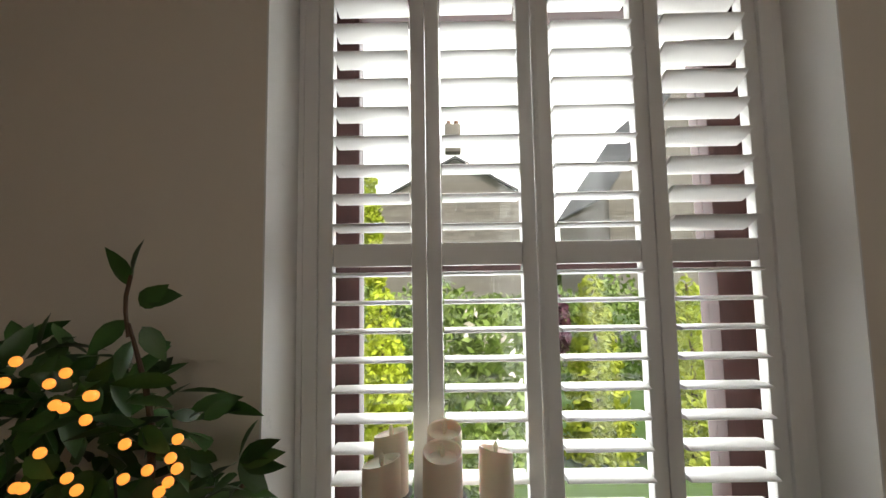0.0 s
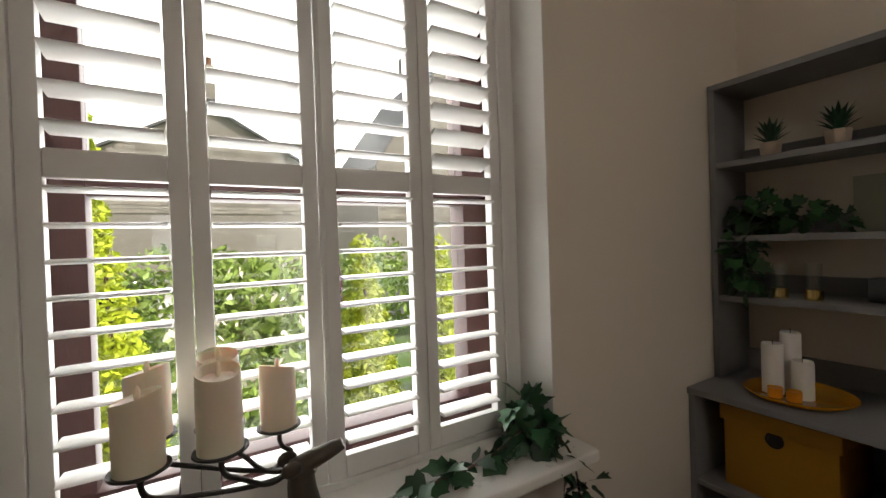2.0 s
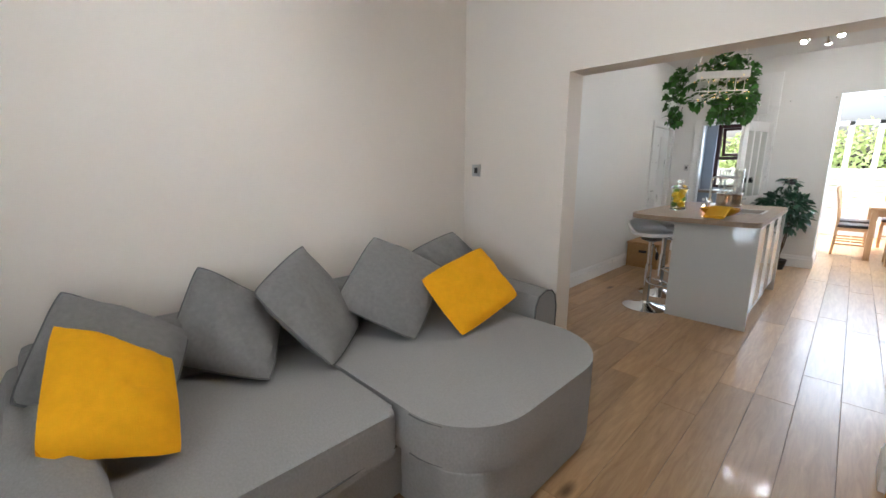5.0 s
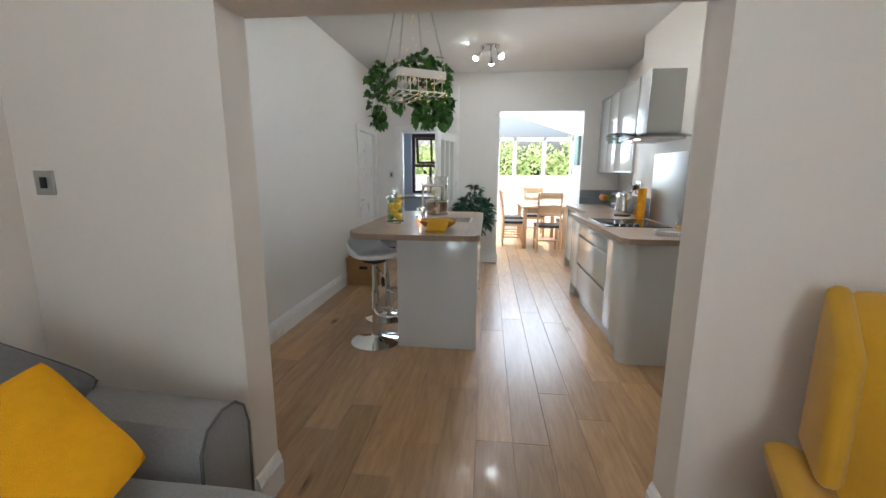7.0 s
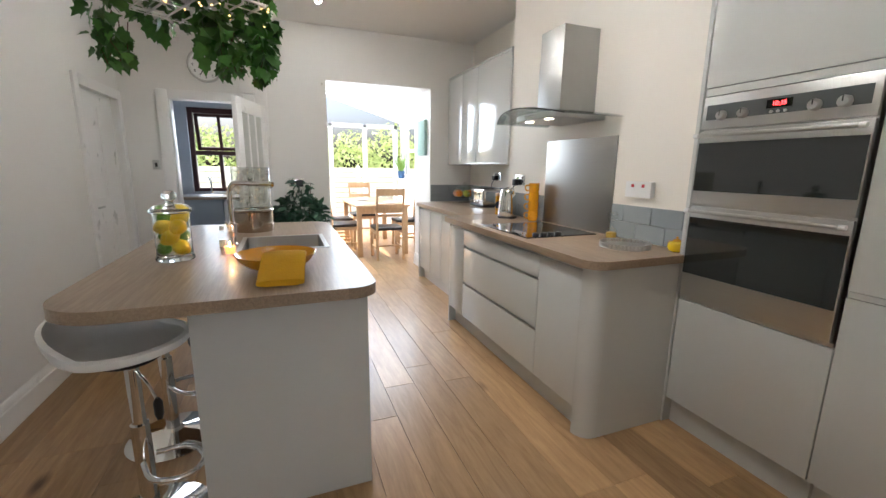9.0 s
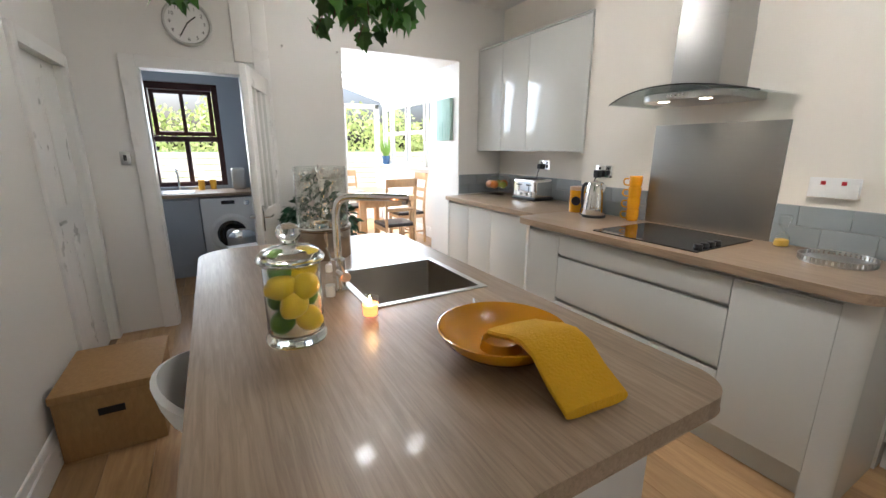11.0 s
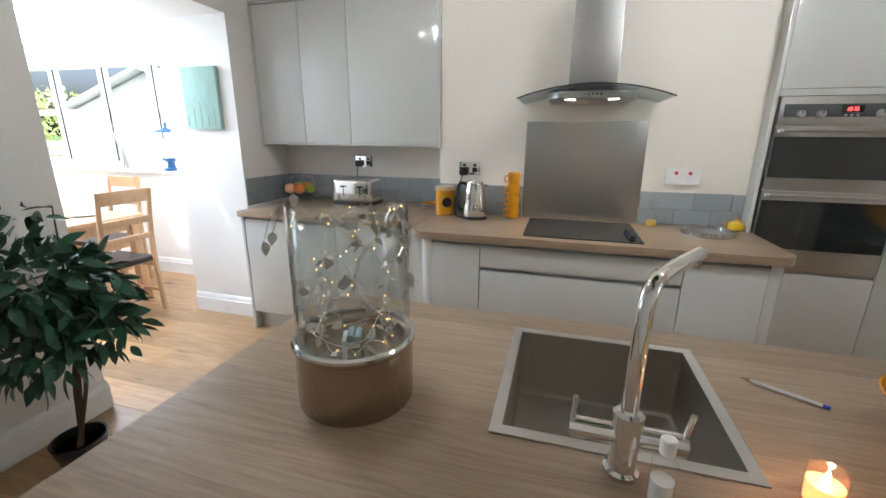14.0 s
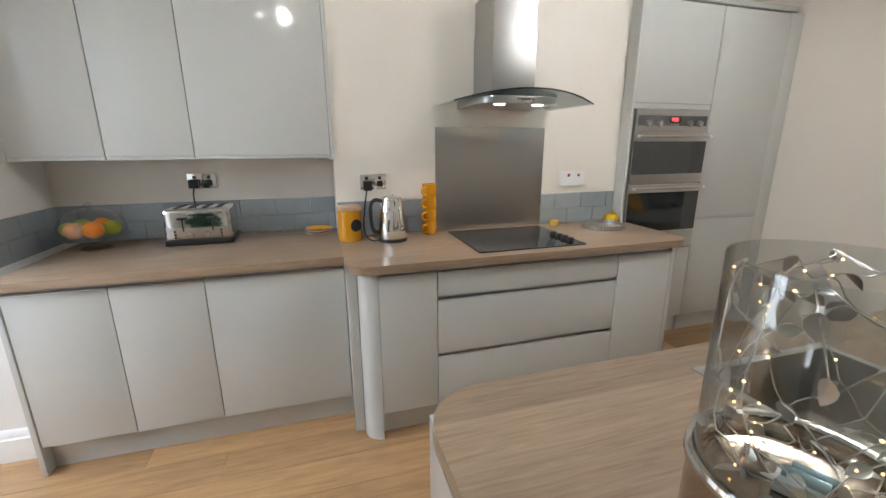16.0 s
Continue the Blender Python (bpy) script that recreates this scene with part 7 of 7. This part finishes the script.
part("candle", lathe([(0.045, 0.12), (0.045, 0.30), (0.001, 0.30)], 24, LA), WHITE_WAX, lt)
part("lid", lathe([(0.105, 0.36), (0.10, 0.375), (0.03, 0.40), (0.012, 0.41), (0.012, 0.45), (0.001, 0.46)], 28, LA), BLUE_ENAMEL, lt)
df = thing("deer_figure", "slim white metal deer ornament on the ledge", "ornament", (-1.28, -9.35, 1.09))
part("figure", tube([(-1.28, -9.32, 1.09), (-1.28, -9.33, 1.25), (-1.28, -9.36, 1.33), (-1.28, -9.40, 1.42), (-1.28, -9.38, 1.48)], lambda u: 0.014 + 0.02 * math.sin(3.1 * u), 10, smooth_n=2), DRAIN_PAINT, df)
for s in (-1, 1):
    part("antler", tube([(-1.28, -9.38, 1.48), (-1.28, -9.38 + s * 0.06, 1.52), (-1.28, -9.38 + s * 0.12, 1.60)], 0.005, 6, smooth_n=1), DRAIN_PAINT, df)
    part("leg", rod((-1.28, -9.35 + s * 0.035, 1.09), (-1.28, -9.345, 1.28), 0.007), DRAIN_PAINT, df)
gp = thing("grass_plant", "tall green grass plant in a blue pot on the ledge", "plant", (-1.30, -11.1, 1.09))
gl = leaf_mesh("grass_blade", mat("grass_blade", (0.16, 0.30, 0.04), 0.5), 0.45, 0.016, fold=0.6)
part("pot", lathe([(0.06, 0), (0.08, 0.16), (0.075, 0.16), (0.06, 0.03)], 24, (-1.30, -11.1, 1.09)), BLUE_ENAMEL, gp)
for k in range(46):
    a = 2.4 * k
    put_leaf(gl, gp, (-1.30 + 0.03 * math.cos(a), -11.1 + 0.03 * math.sin(a), 1.2), (0.5 * math.cos(a), 0.5 * math.sin(a), 1.6), 0, rnd.uniform(0.6, 1.0))
pc = thing("canvas_picture", "pale sage landscape canvas on the reveal", "picture", (-0.6, -7.565, 1.68))
part("canvas", box(-0.609, -0.575, -7.716, -7.415, 1.472, 1.896, 0.003), SAGE, pc)
for k in range(5):
    part("painted_tree", box(-0.5752, -0.5742, -7.70 + 0.06 * k, -7.692 + 0.06 * k, 1.49, 1.56 + 0.05 * (k % 3)), mat("sage_dark", (0.22, 0.40, 0.32), 0.8), pc, smooth=False)
tbl = thing("dining_table", "pale oak dining table in the conservatory", "table", (-0.35, -9.2, 0))
part("tabletop", box(-0.72, 0.10, -10.05, -8.50, 0.735, 0.77, 0.005), OAK, tbl)
for x in (-0.69, 0.01):
    for y in (-10.0, -8.60):
        part("leg", box(x, x + 0.07, y, y + 0.07, 0, 0.735, 0.004), OAK, tbl)
for b in ((-0.66, 0.05, -8.585, -8.565), (-0.66, 0.05, -9.98, -9.96)):
    part("apron", box(*b, 0.64, 0.735), OAK, tbl, smooth=False)


def dining_chair():
    t = thing("dining_chair", "pale oak ladder back dining chair with dark seat", "chair", (0, 0, 0), "dining chairs")
    for x in (-0.19, 0.19):
        part("back_leg", tube([(x, 0.21, 0), (x, 0.19, 0.45), (x, 0.21, 0.75), (x, 0.26, 1.03)], 0.02, 4, smooth_n=1), OAK, t)
        part("front_leg", box(x - 0.02, x + 0.02, -0.21, -0.17, 0, 0.44, 0.003), OAK, t)
        part("side_rail", box(x - 0.01, x + 0.01, -0.17, 0.19, 0.38, 0.43), OAK, t, smooth=False)
        part("stretcher", box(x - 0.009, x + 0.009, -0.17, 0.19, 0.16, 0.185), OAK, t, smooth=False)
    for z0, z1, y in ((0.93, 1.03, 0.245), (0.76, 0.815, 0.218), (0.63, 0.675, 0.205)):
        part("slat", box(-0.18, 0.18, y - 0.009, y + 0.012, z0, z1, 0.005), OAK, t)
    part("front_rail", box(-0.18, 0.18, -0.20, -0.18, 0.38, 0.43), OAK, t, smooth=False)
    part("stretcher", box(-0.18, 0.18, 0.0, 0.018, 0.165, 0.185), OAK, t, smooth=False)
    part("seat", box(-0.21, 0.21, -0.22, 0.19, 0.43, 0.475, 0.018, 3), DARK_SEAT, t)
    return t


dc = dining_chair()
dc.matrix_basis = pose(-0.33, -8.40, 0, 0, 0, 0)
copy_thing(dc, pose(0.22, -8.95, 0, 0, 0, -90))
copy_thing(dc, pose(0.22, -9.65, 0, 0, 0, -90))
copy_thing(dc, pose(-0.86, -9.2, 0, 0, 0, 90))
copy_thing(dc, pose(-0.3, -10.25, 0, 0, 0, 180))
for x, y in ((-0.12, -8.78), (-0.5, -8.85), (-0.15, -9.4)):
    p = thing("dinner_plate", "grey place setting plate on the dining table", "plate", (x, y, 0.771), "place settings")
    part("dish", lathe([(0.001, 0.002), (0.08, 0.001), (0.12, 0.012), (0.118, 0.014), (0.001, 0.006)], 32, (x, y, 0.7705)), mat("grey_plate", (0.35, 0.36, 0.38), 0.3), p)

# ---- outdoors ----
bm = bmesh.new()
box(-400, 400, -400, 400, -0.5, -0.35, bm=bm)
solid("ground", bm, GRASS, "grass and paving around the house", "ground", smooth=False)
solid("pavement", box(-3, 5, 1.36, 2.4, -0.35, -0.3), PAVING, "paved strip below the front window", "pavement", smooth=False)
solid("road", box(-60, 60, 9.0, 15.0, -0.349, -0.33), mat("asphalt", (0.06, 0.06, 0.062), 0.9, var=0.2), "grey road in front", "road", smooth=False)


def crown(blobs, count, size, flat=1.0):
    """Many small leaf faces through uneven masses, as one mesh."""
    verts, faces = [], []
    tot = sum(b[3] * b[4] * b[5] for b in blobs)
    for b in blobs:
        for _ in range(max(1, int(count * b[3] * b[4] * b[5] / tot))):
            v = Vector((rnd.gauss(0, 1), rnd.gauss(0, 1), rnd.gauss(0, 1))).normalized() * rnd.uniform(0.55, 1.05)
            p = Vector((b[0] + v.x * b[3], b[1] + v.y * b[4], b[2] + v.z * b[5]))
            d = Vector((rnd.uniform(-1, 1), rnd.uniform(-1, 1), rnd.uniform(-1, 1))).normalized()
            e = d.cross(Vector((rnd.uniform(-1, 1), rnd.uniform(-1, 1), rnd.uniform(-1, 1)))).normalized()
            s = size * rnd.uniform(0.5, 1.2)
            n = len(verts)
            verts += [p - d * s, p + e * s * 0.45, p + d * s, p - e * s * 0.45]
            faces.append((n, n + 1, n + 2, n + 3))
    me = bpy.data.meshes.new("crown")
    me.from_pydata([tuple(v) for v in verts], [], faces)
    own = bmesh.new()
    own.from_mesh(me)
    bpy.data.meshes.remove(me)
    return own


def bush(name, label, base, blobs, count, size, material, trunk_r=0.03, cat="shrub"):
    t = thing(name, label, cat, base)
    top = max(b[2] for b in blobs)
    part("trunk", tube([base, (base[0] + 0.02, base[1], (base[2] + top) / 2), (base[0], base[1], top)], lambda u: trunk_r * (1 - 0.7 * u), 7), BARK, t)
    part("crown", crown(blobs, count, size), material, t, smooth=False)
    return t


def conifer(x, y, h, r, n):
    bl = [(x, y, -0.35 + h * (k + 0.5) / 7, r * (1 - 0.105 * k) , r * (1 - 0.105 * k), h * 0.1) for k in range(7)] + [(x, y, -0.35 + h, r * 0.12, r * 0.12, h * 0.08)]
    bush("conifer", "golden green upright conifer in the front garden", (x, y, -0.35), bl, n, 0.045, CONIFER, 0.04, "conifer")


conifer(-0.25, 4.6, 1.75, 0.42, 5200)
conifer(2.05, 4.6, 1.85, 0.40, 5200)
conifer(2.95, 4.4, 1.8, 0.35, 4200)
bush("rose_bush", "bushy rose with pale flowers in the front garden", (0.75, 3.6, -0.35), [(0.7, 3.6, 0.4, 0.55, 0.4, 0.6), (0.9, 3.6, 1.0, 0.4, 0.35, 0.4), (0.6, 3.65, 1.2, 0.25, 0.25, 0.25)], 5200, 0.05, SHRUB)
bush("rose_blooms", "white rose flowers on the front garden bush", (0.75, 3.5, -0.35), [(0.75, 3.45, 0.7, 0.5, 0.3, 0.6)], 120, 0.05, mat("white_petal", (0.8, 0.74, 0.66), 0.6), cat="flowers")
bush("purple_shrub", "dark purple leaved shrub behind the conifer", (1.75, 5.6, -0.35), [(1.75, 5.6, 0.9, 0.35, 0.3, 0.5)], 1500, 0.06, PURPLE)
bush("hedge", "mixed green hedge along the front garden", (0.8, 7.4, -0.35), [(-2 + 1.1 * k, 7.4 + 0.2 * (k % 2), 0.55, 0.8, 0.5, 0.75 + 0.15 * (k % 3)) for k in range(7)], 9000, 0.08, SHRUB, cat="hedge")
bush("young_tree", "slender young tree with yellow green leaves", (-1.35, 9.8, -0.35), [(-1.35, 9.8, 1.9, 0.4, 0.4, 0.8), (-1.4, 9.8, 2.9, 0.35, 0.35, 0.8), (-1.35, 9.8, 3.7, 0.2, 0.2, 0.5)], 3600, 0.09, CONIFER, 0.06, "tree")
for k, (x, y, z, r) in enumerate(((7, 45, 3, 4), (12, 48, 3.4, 4.5), (16, 46, 3, 4))):
    bush("far_tree", "distant green tree beyond the road", (x, y, -0.35), [(x, y, z * 0.7, r, r * 0.8, z * 0.55), (x + 1, y, z, r * 0.6, r * 0.6, z * 0.35)], 2500, 0.4, SHRUB, 0.25, "tree")


def gable_house(x0, x1, y0, y1, eaves, ridge, chimney, label):
    t = thing("house", label, "house", ((x0 + x1) / 2, (y0 + y1) / 2, -0.35))
    xm = (x0 + x1) / 2
    own = bmesh.new()
    a = [own.verts.new(p) for p in ((x0, y0, -0.35), (x1, y0, -0.35), (x1, y0, eaves), (xm, y0, ridge), (x0, y0, eaves))]
    b = [own.verts.new((v.co.x, y1, v.co.z)) for v in a]
    own.faces.new(a), own.faces.new(b[::-1])
    for i in range(5):
        own.faces.new((a[i], a[(i + 1) % 5], b[(i + 1) % 5], b[i]))
    w = part("wall", own, BRICK_WALL, t, "grey brown coursed stone", smooth=False)
    for s, xa in ((-1, x0), (1, x1)):
        own = bmesh.new()
        dx = (xm - xa) * 0.04
        dz = (ridge - eaves) * 0.04
        q = [(xa - dx, y0 - 0.15, eaves - dz), (xm, y0 - 0.15, ridge), (xm, y1 + 0.15, ridge), (xa - dx, y1 + 0.15, eaves - dz)]
        lo = [own.verts.new((x, y, z + 0.02)) for x, y, z in q]
        hi = [own.verts.new((x, y, z + 0.16)) for x, y, z in q]
        own.faces.new(lo), own.faces.new(hi[::-1])
        for i in range(4):
            own.faces.new((lo[i], lo[(i + 1) % 4], hi[(i + 1) % 4], hi[i]))
        part("roof", own, SLATE, t, smooth=False)
    cx, cy, cz = chimney
    c = part("chimney", box(cx - 0.45, cx + 0.45, cy - 0.35, cy + 0.35, cz - 1.6, cz, 0.02), BRICK_WALL, t)
    for dx in (-0.22, 0.22):
        part("chimney_pot", lathe([(0.13, 0), (0.12, 0.4), (0.14, 0.45)], 12, (cx + dx, cy, cz)), mat("clay_pot", (0.25, 0.13, 0.08), 0.8), c)
    courses = random.Random(int(x0 * 10) + 5)
    stone_me = [link_mesh("stone", box(0, lx, 0, 0.03, 0, 0.17, 0.008, 1), BRICK_WALL, False) for lx in (0.3, 0.42, 0.56, 0.7)]
    z = 3.2
    n = 0
    while z < ridge - 0.3 and n < 280:
        half = (x1 - x0) / 2 - 0.1 if z + 0.2 < eaves else max(0.1, ((x1 - x0) / 2 - 0.1) * (ridge - z - 0.2) / (ridge - eaves))
        x = xm - half
        while x < xm + half - 0.3 and n < 280:
            k = courses.randrange(4)
            if x + (0.3, 0.42, 0.56, 0.7)[k] > xm + half:
                k = 0
            s = new("stone", stone_me[k])
            s.parent = w
            s.location = Vector((x, y0 - 0.02 - courses.random() * 0.02, z)) - BASE[w]
            x += (0.3, 0.42, 0.56, 0.7)[k] + 0.012
            n += 1
        z += 0.185
    return t


gable_house(-3.6, 5.6, 22, 32, 5.6, 8.2, (0.9, 22.6, 10.3), "stone gabled house with a chimney across the road")
gable_house(10.5, 21.0, 25, 36, 6.8, 14.5, (13.2, 25.6, 14.6), "tall stone house with a steep gable")
gable_house(-16.5, -5.0, 30, 40, 7.2, 10.5, (-9, 30.6, 12), "slate roofed house further along the road")
cr = thing("parked_car", "white parked car beyond the front hedge", "car", (-1.6, 8.6, -0.33))
part("body", slab(outline(-3.4, 0.6, 8.9, 10.5, (0.3,) * 4, 5), -0.05, 0.55, 0.12), mat("white_car_paint", (0.75, 0.75, 0.76), 0.25, coat=0.6), cr)
part("cabin", slab(outline(-2.7, -0.3, 9.0, 10.4, (0.35,) * 4, 5), 0.5, 1.02, 0.22), BLACK_GLASS, cr)
for x in (-2.7, -0.2):
    for y in (8.92, 10.3):
        wh = part("wheel", lathe([(0.001, 0), (0.3, 0.0), (0.31, 0.05), (0.31, 0.15), (0.3, 0.2), (0.001, 0.2)], 24, m=pose(x, y + 0.18, -0.02, 90, 0, 0)), BLACK, cr)
        part("rim", lathe([(0.001, 0.2), (0.2, 0.205), (0.001, 0.21)], 18, m=pose(x, y + 0.18, -0.02, 90, 0, 0)), STEEL, wh)
solid("backdrop", box(-160, 160, 110, 110.5, -1, 95), mat("hazy_sky", (1, 1, 1), 1.0, var=0.0, emit=1.7), "white hazy summer sky beyond the houses", "sky", smooth=False)
# back garden
fe = thing("garden_fence", "pale slatted timber fence behind the house", "fence", (0, -15, -0.35))
plank = link_mesh("board", box(0, 2.4, 0, 0.025, 0, 0.13, 0.004, 1), FENCE, False)
for i in range(6):
    part("post", box(-6 + 2.45 * i, -5.9 + 2.45 * i, -15.06, -14.96, -0.35, 1.35, 0.006), FENCE, fe)
    for k in range(11):
        b = new("board", plank)
        b.parent = fe
        b.location = Vector((-5.9 + 2.45 * i, -15 + rnd.uniform(-.006, .006), -0.3 + 0.146 * k)) - BASE[fe]
bush("hedge", "bright green hedge above the back fence", (2.0, -16.2, -0.35), [(-5 + 1.3 * k, -16.2, 1.2, 1.0, 0.6, 1.25 + 0.12 * (k % 3)) for k in range(9)], 14000, 0.09, HEDGE, cat="hedge")
shd = thing("garden_shed", "pale painted timber shed with a low pitched roof", "shed", (-4.0, -11.0, -0.35))
part("wall", box(-4.9, -3.12, -12.9, -9.3, -0.35, 1.75), FENCE, shd, smooth=False)
board = link_mesh("board", box(0, 0.022, 0, 3.62, 0, 0.142, 0.004, 1), mat("pale_shed_paint", (0.55, 0.60, 0.58), 0.7, var=0.12, rand=0.12), False)
for k in range(14):
    b = new("board", board)
    b.parent = shd
    b.location = Vector((-3.119, -12.91, -0.33 + 0.148 * k)) - BASE[shd]
SHED_PALE = mat("pale_felt", (0.50, 0.52, 0.52), 0.8, var=0.15, scale=5)
own = bmesh.new()
ga = [own.verts.new((x, y, z)) for x in (-4.9, -3.12) for y, z in ((-12.9, 1.752), (-9.3, 1.752), (-11.1, 2.33))]
own.faces.new(ga[:3]), own.faces.new(ga[3:])
for a, b in ((0, 1), (1, 2), (2, 0)):
    own.faces.new((ga[a], ga[b], ga[b + 3], ga[a + 3]))
part("gable", own, SHED_PALE, shd, smooth=False)
for s_ in (-1, 1):
    own = bmesh.new()
    q = [(x, -11.1 + s_ * dy, z) for x in (-5.0, -2.98) for dy, z in ((0.0, 2.36), (2.0, 1.716))]
    lo = [own.verts.new(p) for p in (q[0], q[1], q[3], q[2])]
    hi = [own.verts.new((p[0], p[1], p[2] + 0.05)) for p in (q[0], q[1], q[3], q[2])]
    own.faces.new(lo), own.faces.new(hi)
    for a in range(4):
        own.faces.new((lo[a], lo[(a + 1) % 4], hi[(a + 1) % 4], hi[a]))
    part("roof", own, SHED_PALE, shd, "pale grey felt roof slope", smooth=False)
solid("patio", box(-3.0, 2.6, -14.9, -11.6, -0.349, -0.3), PAVING, "pale paved patio behind the house", "pavement", smooth=False)

# ---- tiles and floor boards ----
def tile_row(wall, region, along, fixed, z_rows, length, facing):
    """Half-offset brick tiles on a wall; along: 'x' or 'y'."""
    a0, a1 = region
    cache = {}
    for r, z in enumerate(z_rows):
        a = a0 - (length / 2 if r % 2 else 0)
        while a < a1 - 0.004:
            s, e = max(a, a0) + 0.001, min(a + length, a1) - 0.001
            if e - s > 0.012:
                key = round(e - s, 4)
                if key not in cache:
                    if along == "y":
                        own = box(0, 0.008, 0, key, 0.001, 0.0995, 0.0025, 1)
                    else:
                        own = box(0, key, 0, 0.008, 0.001, 0.0995, 0.0025, 1)
                    cache[key] = link_mesh("tile", own, TILE)
                t = new("tile", cache[key])
                t.parent = wall
                t.location = (fixed, s, z) if along == "y" else (s, fixed, z)
            a += length


gt = solid("tiled_splash", box(-1.149, -1.146, -7.297, -5.852, 0.916, 1.118), GROUT, "glossy grey brick tiles above the worktop", "wall tiles", smooth=False)
tile_row(gt, (-7.297, -5.852), "y", -1.1465, (0.917, 1.017), 0.2, "x")
g2 = solid("tiled_splash_side", box(-1.138, -0.615, -7.2995, -7.2965, 0.916, 1.118), GROUT, "glossy grey brick tiles on the side wall", "wall tiles", smooth=False)
tile_row(g2, (-1.138, -0.615), "x", -7.297, (0.917, 1.017), 0.2, "y")
g3 = solid("tiled_splash_hob", box(-0.854, -0.851, -5.848, -5.272, 0.916, 1.118), GROUT, "glossy grey brick tiles beside the hob", "wall tiles", smooth=False)
tile_row(g3, (-5.848, -5.272), "y", -0.8515, (0.917, 1.017), 0.2, "x")
g4 = solid("tiled_splash_oven", box(-0.854, -0.851, -4.553, -3.988, 0.916, 1.118), GROUT, "glossy grey brick tiles beside the oven housing", "wall tiles", smooth=False)
tile_row(g4, (-4.553, -3.988), "y", -0.8515, (0.917, 1.017), 0.2, "x")

fl = solid("floor", box(-1.5, 2.6, -11.6, 1.36, -0.06, -0.006), SUBFLOOR, "oak plank floor with knots through all rooms", "floor", smooth=False)
PW = 0.186
cache = {}
lay = random.Random(3)
for i in range(20):
    x = -1.3 + PW * i
    y = 1.0
    while y > -11.4:
        ln = lay.choice((0.45, 0.7, 0.95, 1.2, 1.5) if y == 1.0 else (1.0, 1.25, 1.5, 1.8))
        if ln not in cache:
            cache[ln] = link_mesh("plank", box(0.0006, PW - 0.0006, -ln + 0.0006, -0.0006, -0.012, 0.0, 0.0013, 1), FLOOR, False)
        if y - ln < 1.0:
            p = new("plank", cache[ln])
            p.parent = fl
            p.location = (x, y, 0)
        y -= ln
